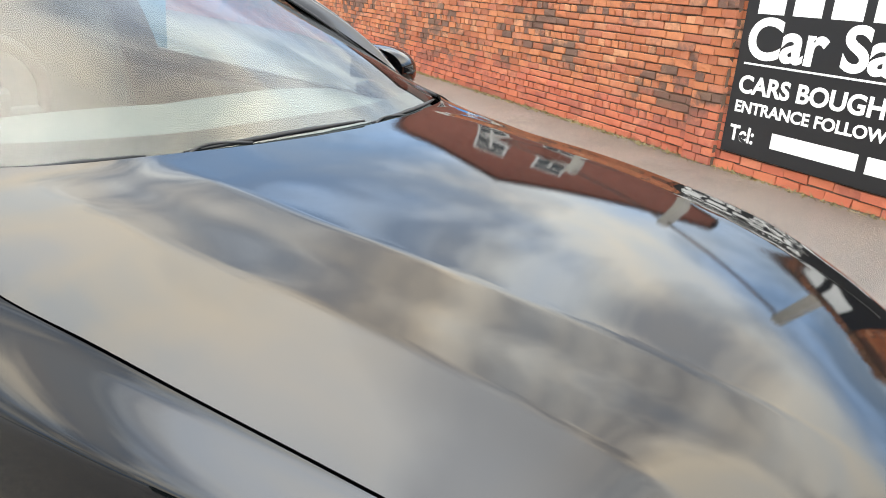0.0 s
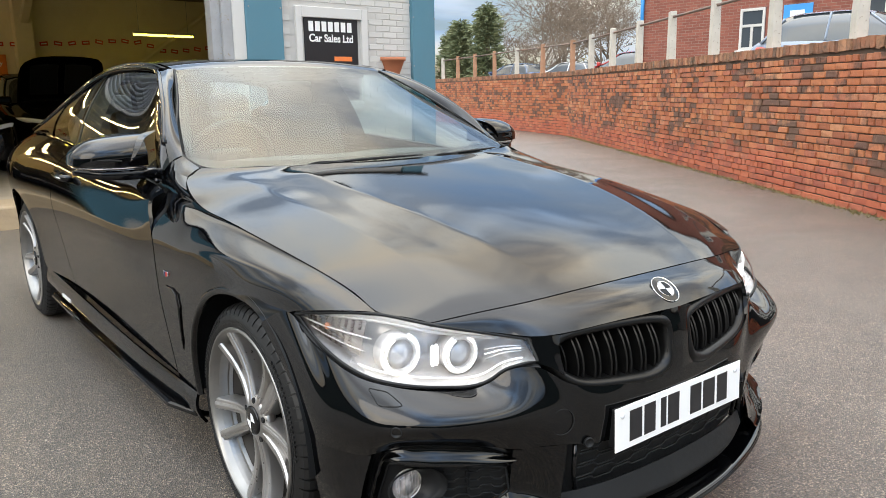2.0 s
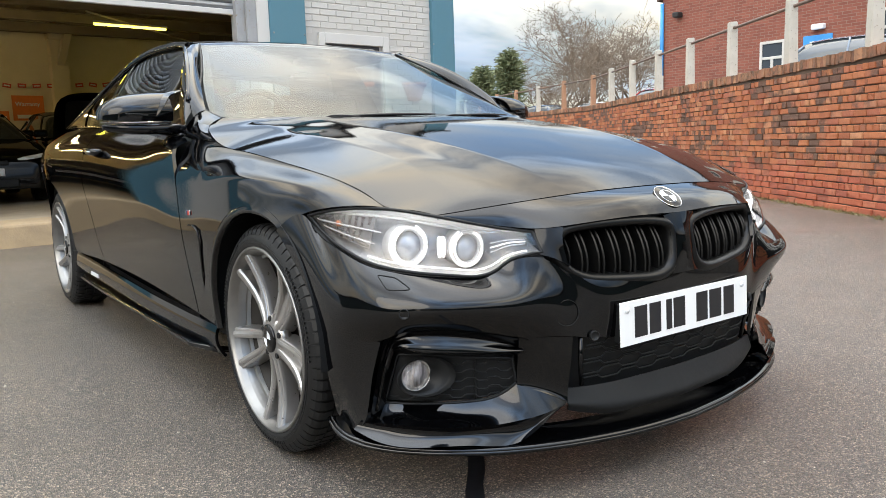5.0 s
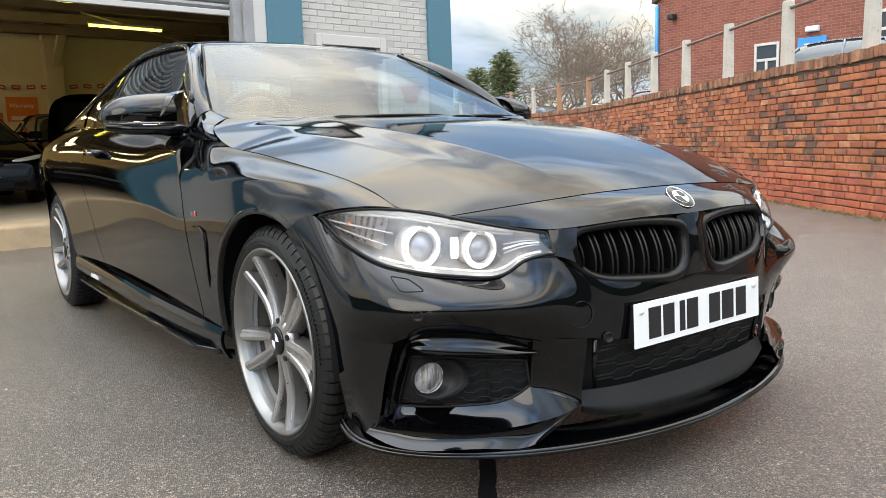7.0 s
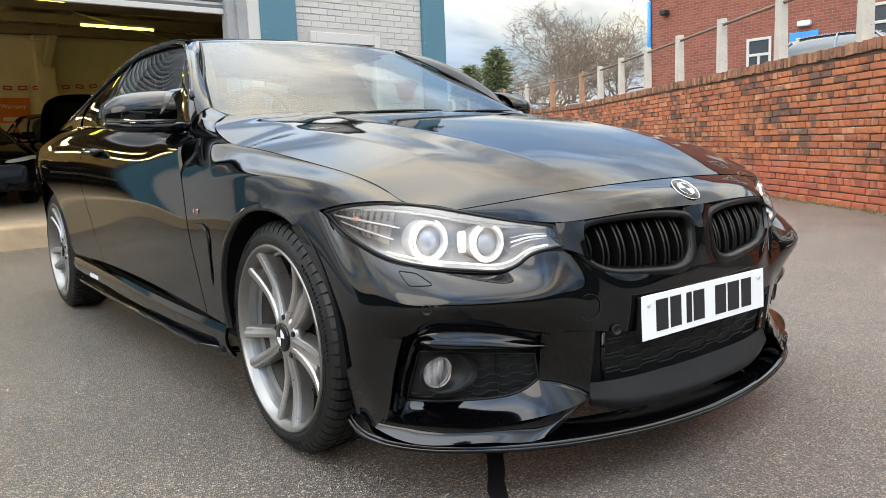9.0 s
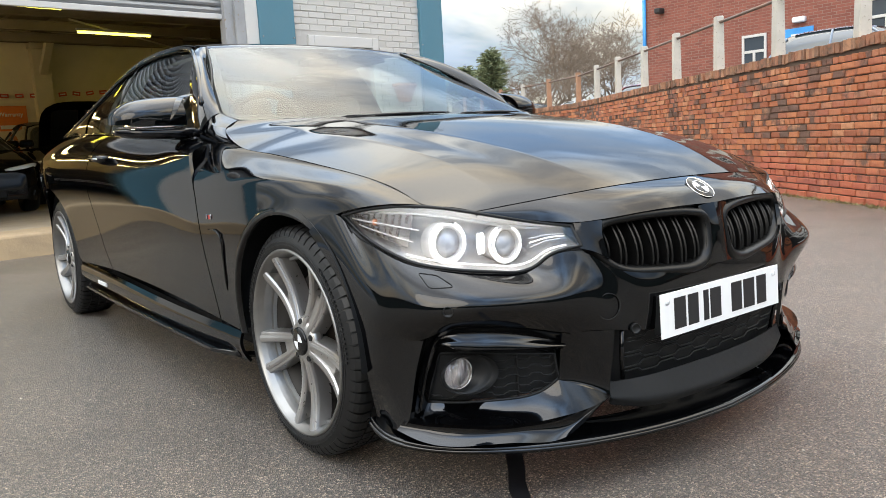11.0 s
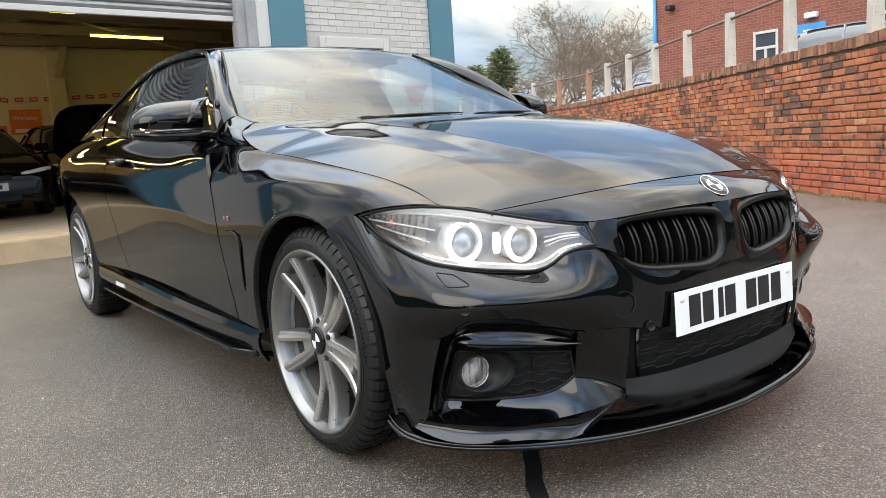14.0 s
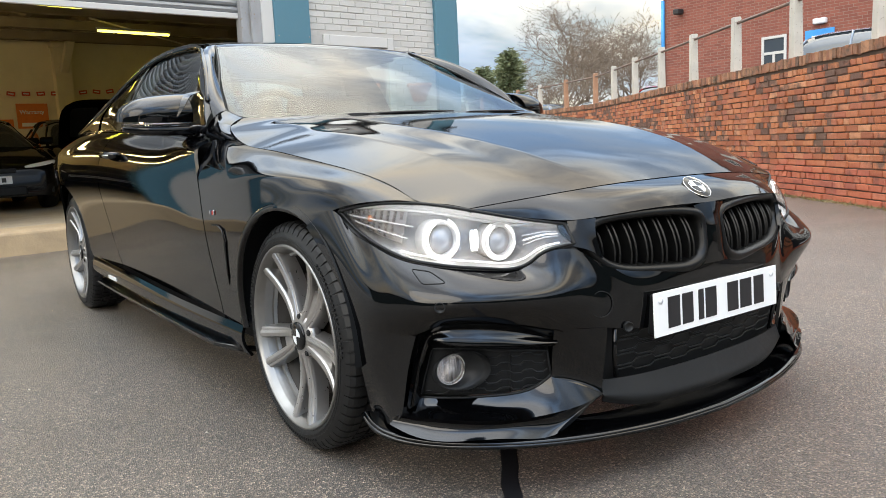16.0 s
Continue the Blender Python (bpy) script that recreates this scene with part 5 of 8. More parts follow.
    for dy in (-0.005, 0.005):
        part("light_block", tube(bmesh.new(), [mid_u + Vector((0, dy, z)) for z in (-0.026, -0.018, 0.0, 0.018, 0.024)], [0.003, 0.0055, 0.0065, 0.0055, 0.003], 10), M["halo"], lamp, "glowing bar for the glare between the rings", smooth=True)
    # light bars at the inner end, one lit
    for f, c in ((0.40, "silver"), (0.50, "drl"), (0.60, "silver")):
        part("light_strip" if c == "drl" else "trim_bar", tube(bmesh.new(), [(x, s * w, z) for x, w, z in (a * (1 - f) + b * f - depth * 0.22)[56:67:2]], 0.0018, 8), M[c], lamp, smooth=True)
    # side marker: a block of small ribbed prisms behind the glass
    g = natural([0, 1], np.array([(a * 0.82 + b * 0.18 - depth * 0.30)[5:25], (a * 0.22 + b * 0.78 - depth * 0.34)[5:25]]), np.linspace(0, 1, 8))
    sheet("marker_backing", g, M["marker_back"], lamp, side=s, hem=0.003)
    for j in range(7):
        for i in range(1, 18, 2):
            if j > 3 and i < 2 * (j - 3) - 1 or i > 17 - j // 2:
                continue
            q = [g[j, i], g[j, i + 1], g[j + 1, i + 1], g[j + 1, i]]
            bm = bmesh.new()
            c = sum(q) / 4 + np.array((0.006, 0.006, 0.002))
            vs = [bm.verts.new((p[0] + 0.001, s * (p[1] + 0.001), p[2])) for p in q] + [bm.verts.new((c[0], s * c[1], c[2]))]
            for k in range(4):
                bm.faces.new((vs[k], vs[(k + 1) % 4], vs[4]))
            bmesh.ops.recalc_face_normals(bm, faces=bm.faces)
            part("marker_prism", bm, M["marker"], lamp)
    part("marker_divider", tube(bmesh.new(), [(x, s * w, z) for x, w, z in (a * 0.56 + b * 0.44 - depth * 0.18)[4:27:2]], 0.0022, 6), M["silver"], lamp, smooth=True)
    part("marker_divider", tube(bmesh.new(), [(x, s * w, z) for x, w, z in (a * 0.34 + b * 0.66 - depth * 0.18)[7:27:2]], 0.0016, 6), M["silver"], lamp, smooth=True)
    p = (a * 0.55 + b * 0.45 - depth * 0.26)[13]
    part("marker_bulb", lathe(bmesh.new(), [(0, 0.010), (0.005, 0.008), (0.007, 0.0), (0.005, -0.006)], 12, Matrix.Translation((p[0], s * p[1], p[2]))), M["amber"], lamp, smooth=True)

# -- cabin: pillars, roof, glass --
SCREEN_LOW = [(-0.735, 0.698, 1.004), (-0.630, 0.672, 0.976), (-0.560, 0.53, 0.964), (-0.510, 0.28, 0.961), (-0.492, 0.0, 0.960)]
SCREEN_MID = [(-0.985, 0.628, 1.138), (-0.947, 0.56, 1.136), (-0.893, 0.42, 1.132), (-0.856, 0.22, 1.129), (-0.845, 0.0, 1.128)]
SCREEN_TOP = [(-1.331, 0.503, 1.312), (-1.341, 0.45, 1.3166), (-1.359, 0.33, 1.3251), (-1.3744, 0.17, 1.3324), (-1.380, 0.0, 1.335)]
RAIL = [(-0.769, 0.741, 0.983), (-0.83, 0.730, 1.052), (-1.0, 0.668, 1.174), (-1.2, 0.606, 1.266), (-1.36, 0.562, 1.314), (-1.6, 0.554, 1.336), (-1.9, 0.563, 1.338), (-2.2, 0.579, 1.308), (-2.5, 0.608, 1.240), (-2.8, 0.650, 1.150), (-3.1, 0.690, 1.060), (-3.3, 0.71, 1.01)]
g = skin([SCREEN_LOW, SCREEN_MID, SCREEN_TOP], 40, 30, u=(0.012, 1.0))
full = np.concatenate([g * np.array((1, -1, 1)), g[:, ::-1][:, 1:]], axis=1)
screen = sheet("windscreen", full, M["screen_glass"], car, side=0, hem=0.0, label="raked windscreen glass")
screen.visible_shadow = False
# dark band printed round the glass
for nm, band in (("screen_band", skin([SCREEN_LOW, SCREEN_MID, SCREEN_TOP], 40, 4, v=(0.0, 0.095))), ("screen_band", skin([SCREEN_LOW, SCREEN_MID, SCREEN_TOP], 40, 4, v=(0.965, 1.0)))):
    f2 = np.concatenate([band * np.array((1, -1, 1)), band[:, ::-1][:, 1:]], axis=1) - np.array((0.010, 0, 0.010))
    sheet(nm, f2, M["frit"], screen, side=0, hem=0.0)
band = skin([SCREEN_LOW, SCREEN_MID, SCREEN_TOP], 4, 30, u=(0.0, 0.075)) - np.array((0.010, 0, 0.010))
both_sides("screen_band", band, M["frit"], screen, hem=0.0)
part("mirror_mount", boxed((-1.30, -0.09, 1.238), (-1.20, 0.06, 1.264), 0.01), M["plastic"], screen, "dark sensor pod behind the glass")
# pillars, from the glass edge out to the roof rail
inner = spline([(-0.742, 0.703, 1.008), (-0.985, 0.632, 1.146), (-1.333, 0.507, 1.318)], 40)
outer = spline(RAIL[:5], 40)
swell = np.sin(np.pi * np.linspace(0.12, 0.95, 40))[:, None] * np.array((0.007, 0.003, 0.012))
g = natural([0, 0.45, 1], np.array([inner, 0.55 * inner + 0.45 * outer + swell, outer]), np.linspace(0, 1, 12))
both_sides("windscreen_pillar", g, M["paint"], car, hem=0.012)
for s in (-1, 1):
    bm = bmesh.new()
    tube(bm, [(x, s * (w - 0.003), z - 0.002) for x, w, z in spline([(-0.612, 0.688, 0.972), (-0.675, 0.694, 0.986), (-0.742, 0.701, 1.006), (-0.985, 0.630, 1.145), (-1.333, 0.505, 1.317)], 50)], 0.005, 8)
    part("screen_trim", bm, M["plastic"], screen, smooth=True)
# scuttle corner between bonnet and pillar
ridge = [(-0.598, 0.743, 0.949), (-0.655, 0.753, 0.958), (-0.715, 0.751, 0.969), (-0.769, 0.742, 0.982)]
g = skin([ridge, [(-0.530, 0.773, 0.924), (-0.61, 0.778, 0.930), (-0.69, 0.775, 0.938), (-0.765, 0.768, 0.950)],
          [(-0.455, 0.789, 0.901), (-0.54, 0.791, 0.901), (-0.62, 0.789, 0.902), (-0.745, 0.782, 0.914)]], 30, 20)
both_sides("wing_corner", g, M["paint"], car, hem=0.004)
a, b = spline(ridge, 30), spline([(-0.614, 0.694, 0.974), (-0.66, 0.697, 0.985), (-0.741, 0.703, 1.007)], 30)
g = natural([0, 0.5, 1], np.array([a, 0.5 * (a + b) + np.array((0.001, 0.0015, 0.002)), b]), np.linspace(0, 1, 10))
both_sides("scuttle_corner", g, M["paint"], car, hem=0.004)
# roof
mid = [(-1.380, 0, 1.332), (-1.43, 0, 1.350), (-1.48, 0, 1.3645), (-1.57, 0, 1.375), (-1.9, 0, 1.382), (-2.2, 0, 1.362), (-2.5, 0, 1.322), (-2.62, 0, 1.298)]
q = [(-1.3626, 0.30, 1.326), (-1.412, 0.30, 1.343), (-1.464, 0.30, 1.356), (-1.56, 0.30, 1.366), (-1.9, 0.31, 1.373), (-2.2, 0.32, 1.352), (-2.5, 0.33, 1.309), (-2.62, 0.33, 1.284)]
e = [(-1.338, 0.503, 1.313), (-1.39, 0.506, 1.329), (-1.45, 0.510, 1.340), (-1.57, 0.515, 1.349), (-1.9, 0.523, 1.352), (-2.2, 0.536, 1.325), (-2.5, 0.560, 1.264), (-2.60, 0.575, 1.236)]
g = skin([mid, q, e], 50, 24)
full = np.concatenate([g[::-1] * np.array((1, -1, 1)), g[1:]], axis=0)
sheet("roof", full, M["paint"], car, side=0, hem=0.012)
rl = [(-1.338, 0.509, 1.313), (-1.475, 0.516, 1.339), (-1.6, 0.521, 1.348), (-1.9, 0.529, 1.351), (-2.2, 0.542, 1.325), (-2.5, 0.566, 1.262), (-2.8, 0.610, 1.168), (-3.1, 0.655, 1.075), (-3.3, 0.69, 1.015)]
ro = RAIL[4:]
a, b = spline(rl, 60), spline(ro, 60)
g = natural([0, 0.5, 1], np.array([a, 0.5 * (a + b) + np.array((0, 0.010, 0.010)), b]), np.linspace(0, 1, 8))
both_sides("roof_rail", g, M["paint"], car, hem=0.012)
# rear window and boot
g = skin([[(-2.60, 0.578, 1.233), (-2.62, 0.33, 1.284), (-2.625, 0.0, 1.298)], [(-2.95, 0.60, 1.12), (-3.0, 0.35, 1.155), (-3.01, 0.0, 1.165)], [(-3.25, 0.62, 1.02), (-3.32, 0.35, 1.045), (-3.34, 0.0, 1.05)]], 24, 24)
full = np.concatenate([g * np.array((1, -1, 1)), g[:, ::-1][:, 1:]], axis=1)
sheet("rear_window", full, M["side_glass"], car, side=0, hem=0.0)
g = skin([[(-3.26, 0.70, 1.0), (-3.32, 0.35, 1.042), (-3.34, 0.0, 1.047)], [(-3.5, 0.67, 1.0), (-3.58, 0.35, 1.035), (-3.60, 0.0, 1.04)], [(-3.72, 0.62, 0.985), (-3.80, 0.35, 1.02), (-3.82, 0.0, 1.025)],
          [(-3.74, 0.66, 0.80), (-3.84, 0.35, 0.82), (-3.86, 0.0, 0.82)], [(-3.72, 0.74, 0.60), (-3.85, 0.40, 0.60), (-3.87, 0.0, 0.60)], [(-3.66, 0.74, 0.32), (-3.78, 0.40, 0.32), (-3.80, 0.0, 0.32)]], 30, 40)
full = np.concatenate([g * np.array((1, -1, 1)), g[:, ::-1][:, 1:]], axis=1)
sheet("boot_and_tail", full, M["paint"], car, side=0, hem=0.0)
# side glass with its black surround
belt_x = np.linspace(-0.70, -2.75, 60)
belt = np.array([(x, float(level(TOP_W, x)[0]) - 0.012, float(level(TOP_Z, x)[0]) + 0.004) for x in belt_x])
rail = spline([(x, w - 0.004, z - 0.006) for x, w, z in RAIL], 300)


def rail_at(x):
    k = np.argsort(-rail[:, 0])
    return np.array([x, np.interp(-x, -rail[k, 0], rail[k, 1]), np.interp(-x, -rail[k, 0], rail[k, 2])])


def dlo(name, x_low, x_high, material, nu=30, nv=16, lo_f=0.0, hi_f=1.0, sink=0.0, **more):
    """A piece of the side window band between lower and upper lengthwise ranges."""
    g = np.zeros((nv, nu, 3))
    for i in range(nu):
        u = i / (nu - 1)
        xl, xh = x_low[0] * (1 - u) + x_low[1] * u, x_high[0] * (1 - u) + x_high[1] * u
        b = np.array((xl, float(level(TOP_W, xl)[0]) - 0.012, float(level(TOP_Z, xl)[0]) + 0.004))
        t = rail_at(xh)
        for j in range(nv):
            f = lo_f + (hi_f - lo_f) * j / (nv - 1)
            p = b * (1 - f) + t * f
            p[1] += 0.022 * math.sin(math.pi * f) - sink
            g[j, i] = p
    return both_sides(name, g, material, car, hem=0.0, **more)


for o in dlo("door_window", (-0.80, -2.03), (-1.27, -2.06), M["side_glass"], 40, 20, 0.015, 0.955, 0.004):
    o["label"] = "tinted frameless door glass"
for o in dlo("quarter_window", (-2.055, -2.62), (-2.085, -2.66), M["side_glass"], 30, 16, 0.015, 0.93, 0.004):
    o["label"] = "tinted rear quarter glass"
# trims: belt line, pillar post and frame
for s in (-1, 1):
    bm = bmesh.new()
    tube(bm, [(x, s * (w + 0.004), z - 0.002) for x, w, z in belt[3:]], 0.008, 8)
    part("belt_trim", bm, M["gloss"], car, smooth=True)
    bm = bmesh.new()
    tube(bm, [(x, s * (w + 0.003), z - 0.006) for x, w, z in spline(RAIL[1:11], 60)], 0.0105, 8)
    part("window_frame", bm, M["gloss"], car, smooth=True)
g = dlo("door_pillar_trim", (-2.028, -2.058), (-2.055, -2.090), M["gloss"], 4, 16, 0.0, 0.97, -0.002)
g = dlo("mirror_sail", (-0.69, -0.795), (-0.795, -1.24), M["gloss"], 10, 12, 0.0, 0.97, 0.0)
g = dlo("front_post_trim", (-0.775, -0.803), (-1.225, -1.275), M["gloss"], 5, 20, 0.0, 0.97, -0.001)
g = dlo("rear_pillar", (-2.60, -2.98), (-2.63, -3.25), M["paint"], 12, 12, -0.02, 1.0, -0.002)

# scuttle tray and wipers
g = skin([[(-0.40, 0.0, 0.945), (-0.43, 0.30, 0.945), (-0.50, 0.56, 0.943), (-0.60, 0.66, 0.938)], [(-0.50, 0.0, 0.955), (-0.515, 0.26, 0.955), (-0.565, 0.5, 0.955), (-0.66, 0.67, 0.962)]], 30, 6)
full = np.concatenate([g * np.array((1, -1, 1)), g[:, ::-1][:, 1:]], axis=1)
sheet("scuttle_tray", full, M["plastic"], car, side=0, hem=0.0)
for pts in ([(-0.500, -0.36, 0.968), (-0.485, -0.22, 0.973), (-0.470, 0.0, 0.977), (-0.466, 0.12, 0.977)], [(-0.472, 0.16, 0.967), (-0.485, 0.30, 0.973), (-0.525, 0.48, 0.975), (-0.555, 0.57, 0.975)]):
    wiper = part("wiper", bmesh.new(), M["plastic"], car, "black windscreen wiper")
    bm = bmesh.new()
    tube(bm, [tuple(p) for p in spline(pts, 16)], [0.003 + 0.004 * math.sin(math.pi * k / 15) for k in range(16)], 8, True, 0.8)
    part("wiper_blade", bm, M["plastic"], wiper, smooth=True)
    bm = bmesh.new()
    tube(bm, [tuple(p + np.array((0.010, 0, -0.004))) for p in spline([(pts[0][0] + 0.01, pts[0][1] - 0.02, 0.958), pts[0], pts[1]], 14)], 0.0035, 8)
    part("wiper_arm", bm, M["plastic"], wiper, smooth=True)
    if pts[0][1] < 0:
        bm = bmesh.new()
        tube(bm, [(-0.566, -0.63, 0.966), (-0.538, -0.53, 0.968), (-0.515, -0.43, 0.968)], [0.004, 0.006, 0.003], 8)
        part("wiper_pivot", bm, M["plastic"], wiper, smooth=True)

# -- door mirrors --
for s in (-1, 1):
    mir = part("door_mirror", bmesh.new(), M["gloss"], car, "gloss black door mirror")
    def shell(stations, p_top, low):
        """Loft over the half width; each station is (w, x back, x front, z low, z high)."""
        bm = bmesh.new()
        rings = []
        for w, x0, x1, z0, z1 in natural(np.linspace(0, 1, len(stations)), np.array(stations), np.linspace(0, 1, 26)):
            cx, rx = (x0 + x1) / 2, (x1 - x0) / 2
            up = [(cx + rx * math.copysign(abs(math.cos(a)) ** 0.6, math.cos(a)), z0 + (z1 - z0) * math.sin(a) ** p_top) for a in [math.pi * k / 20 for k in range(21)]]
            dn = [(cx - rx * 0.94, z0 - low), (cx, z0 - low), (cx + rx * 0.94, z0 - low)]
            rings.append([bm.verts.new((x, s * w, z)) for x, z in up + dn])
        for a, b in zip(rings, rings[1:]):
            for k in range(24):
                bm.faces.new((a[k], a[(k + 1) % 24], b[(k + 1) % 24], b[k]))
        bm.faces.new(rings[0]); bm.faces.new(rings[-1][::-1])
        bmesh.ops.recalc_face_normals(bm, faces=bm.faces)
        return bm

    cap = skin([[(-0.856, 0.786, 0.974), (-0.846, 0.85, 0.974), (-0.849, 0.92, 0.975), (-0.872, 0.982, 0.978), (-0.908, 1.018, 0.982), (-0.965, 1.028, 0.985)],
                [(-0.850, 0.787, 1.010), (-0.841, 0.85, 1.011), (-0.846, 0.92, 1.012), (-0.871, 0.978, 1.015), (-0.908, 1.012, 1.018), (-0.965, 1.022, 1.020)],
                [(-0.863, 0.790, 1.046), (-0.856, 0.85, 1.046), (-0.862, 0.915, 1.045), (-0.886, 0.966, 1.044), (-0.920, 0.994, 1.042), (-0.968, 1.004, 1.040)],
                [(-0.912, 0.788, 1.079), (-0.907, 0.84, 1.0775), (-0.910, 0.89, 1.074), (-0.921, 0.934, 1.069), (-0.942, 0.965, 1.062), (-0.975, 0.978, 1.056)],
                [(-1.003, 0.788, 1.082), (-1.003, 0.84, 1.081), (-1.003, 0.88, 1.078), (-1.003, 0.92, 1.072), (-1.003, 0.95, 1.065), (-1.003, 0.968, 1.058)]], 40, 30)
    sheet("mirror_cap", cap * np.array((1, s, 1)), M["paint"], mir, side=0, hem=0.0)
    sheet("mirror_housing", natural([0, 1], np.array([cap[:, 0], cap[:, 0] * np.array((0, 1, 1)) + np.array((-1.003, 0, 0))]), np.linspace(0, 1, 4)) * np.array((1, s, 1)), M["gloss"], mir, side=0, hem=0.0)
    part("mirror_base", shell([(0.752, -0.95, -0.848, 0.938, 0.964), (0.80, -0.985, -0.842, 0.936, 0.9655), (0.88, -0.99, -0.844, 0.937, 0.9655), (0.95, -0.985, -0.866, 0.942, 0.9655), (0.990, -0.978, -0.905, 0.950, 0.9655), (1.014, -0.968, -0.935, 0.956, 0.965)], 0.30, 0.008), M["gloss"], mir, "flat black lower half of the mirror", smooth=True)
    # pale strip stands in for the highlight on the mirror's ledge
    bm = bmesh.new()
    tube(bm, [(-0.843, s * 0.80, 0.9685), (-0.838, s * 0.88, 0.9685), (-0.862, s * 0.955, 0.969), (-0.905, s * 0.996, 0.971), (-0.945, s * 1.019, 0.973)], [0.0035, 0.004, 0.004, 0.004, 0.002], 8)
    part("indicator_strip", bm, M["smoke"], mir, "pale strip for the highlight along the mirror ledge", smooth=True)
    bm = bmesh.new()
    tube(bm, [(-0.8425, s * 0.878, 0.995), (-0.8445, s * 0.915, 0.998), (-0.857, s * 0.952, 1.001)], [0.0035, 0.0045, 0.0025], 8)
    part("cap_slot", bm, M["inner"], mir, smooth=True)
    # horn rising from the inner end of the cap
    high = spline([(-0.8415, 0.850, 0.992), (-0.842, 0.840, 1.020), (-0.853, 0.828, 1.045), (-0.882, 0.808, 1.067), (-0.913, 0.782, 1.0815), (-0.925, 0.728, 1.091)], 22)
    keel = spline([(-0.8405, 0.847, 0.992), (-0.829, 0.828, 1.020), (-0.835, 0.812, 1.044), (-0.858, 0.793, 1.064), (-0.893, 0.766, 1.076), (-0.923, 0.728, 1.089)], 22)
    root = spline([(-0.8425, 0.846, 0.992), (-0.849, 0.822, 1.018), (-0.860, 0.803, 1.040), (-0.885, 0.786, 1.058), (-0.912, 0.764, 1.073), (-0.926, 0.729, 1.088)], 22)
    bm = bmesh.new()
    rows = [[bm.verts.new((p[0], s * p[1], p[2])) for p in q] for q in zip(high, keel, root)]
    for a, b in zip(rows, rows[1:]):
        for q in range(3):
            bm.faces.new((a[q], a[(q + 1) % 3], b[(q + 1) % 3], b[q]))
    bmesh.ops.recalc_face_normals(bm, faces=bm.faces)
    part("mirror_winglet", bm, M["gloss"], mir)
    bm = bmesh.new()
    tube(bm, [(-0.90, s * 0.80, 0.952), (-0.88, s * 0.765, 0.944), (-0.86, s * 0.745, 0.938)], [0.03, 0.026, 0.03], 14, True, 0.6)
    part("mirror_foot", bm, M["gloss"], mir, smooth=True)
    g = np.array([[(-1.003, 0.82, 0.985), (-1.003, 0.99, 0.985)], [(-1.003, 0.82, 1.066), (-1.003, 0.97, 1.052)]])
    sheet("mirror_glass", g, M["chrome"], mir, side=s, hem=0.0)

# -- door handle, side badge, vent --
for s in (-1, 1):
    h = part("door_handle", bmesh.new(), M["gloss"], car, "black door handle with a chrome strip")
    bm = bmesh.new()
    tube(bm, [(-1.66, s * 0.872, 0.868), (-1.68, s * 0.898, 0.869), (-1.76, s * 0.904, 0.872), (-1.85, s * 0.900, 0.875), (-1.88, s * 0.876, 0.876)], [0.012, 0.013, 0.013, 0.013, 0.012], 10, True, 1.2)
    part("grip", bm, M["paint"], h, smooth=True)
    bm = bmesh.new()
    tube(bm, [(-1.685, s * 0.909, 0.869), (-1.76, s * 0.9165, 0.872), (-1.845, s * 0.911, 0.875)], 0.003, 6)
    part("grip_strip", bm, M["chrome"], h, smooth=True)
    b = part("side_badge", boxed((-0.508, s * 0.8745 - 0.002, 0.656), (-0.468, s * 0.8745 + 0.003, 0.672), 0.002), M["chrome"], car, "small chrome side badge with coloured stripes")
    for k, col in enumerate(("blue", "inner", "red")):
        part("stripe", boxed((-0.490 + 0.006 * k, s * 0.8785 - 0.0015, 0.657), (-0.486 + 0.006 * k, s * 0.8785 + 0.0015, 0.671)), M[col], b)
    # vent behind the wheel
    bm = bmesh.new()
    tube(bm, [(-0.50, s * (flank(-0.50, 0.622) + 0.001), 0.622), (-0.44, s * (flank(-0.44, 0.624) + 0.003), 0.624), (-0.40, s * (flank(-0.40, 0.612) + 0.004), 0.612), (-0.39, s * (flank(-0.39, 0.575) + 0.004), 0.575), (-0.405, s * (flank(-0.405, 0.46) + 0.003), 0.46), (-0.412, s * flank(-0.412, 0.43), 0.43)], [0.002, 0.0032, 0.0036, 0.0034, 0.0026, 0.0015], 8)
    part("wing_vent", bm, M["gloss"], car, smooth=True)
    # sill sticker
    part("sill_sticker", boxed((-2.05, s * 0.885 - 0.002, 0.266), (-1.90, s * 0.885 + 0.002, 0.284), 0.001), M["white_dot"], car, "small white sill sticker")

# -- inside: dashboard, wheel, seats --
g = skin([[(-0.46, 0.0, 0.945), (-0.53, 0.45, 0.945), (-0.66, 0.66, 0.945)], [(-0.80, 0.0, 0.955), (-0.83, 0.45, 0.955), (-0.86, 0.66, 0.945)], [(-1.02, 0.0, 0.93), (-1.02, 0.45, 0.935), (-1.02, 0.67, 0.92)], [(-1.06, 0.0, 0.70), (-1.06, 0.45, 0.70), (-1.06, 0.68, 0.70)]], 24, 30)
full = np.concatenate([g * np.array((1, -1, 1)), g[:, ::-1][:, 1:]], axis=1)
sheet("dashboard", full, M["dash"], car, side=0, hem=0.0)
m = Matrix.Translation((-1.17, -0.36, 0.93)) @ Matrix.Rotation(radians(-68), 4, "Y")
wheel_in = part("steering_wheel", bmesh.new(), M["seat"], car, "dark steering wheel")
bm = bmesh.new()
tube(bm, [tuple(m @ Vector((0.185 * math.cos(2 * math.pi * k / 40), 0.185 * math.sin(2 * math.pi * k / 40), 0))) for k in range(41)], 0.016, 10, False)
part("wheel_rim", bm, M["seat"], wheel_in, smooth=True)
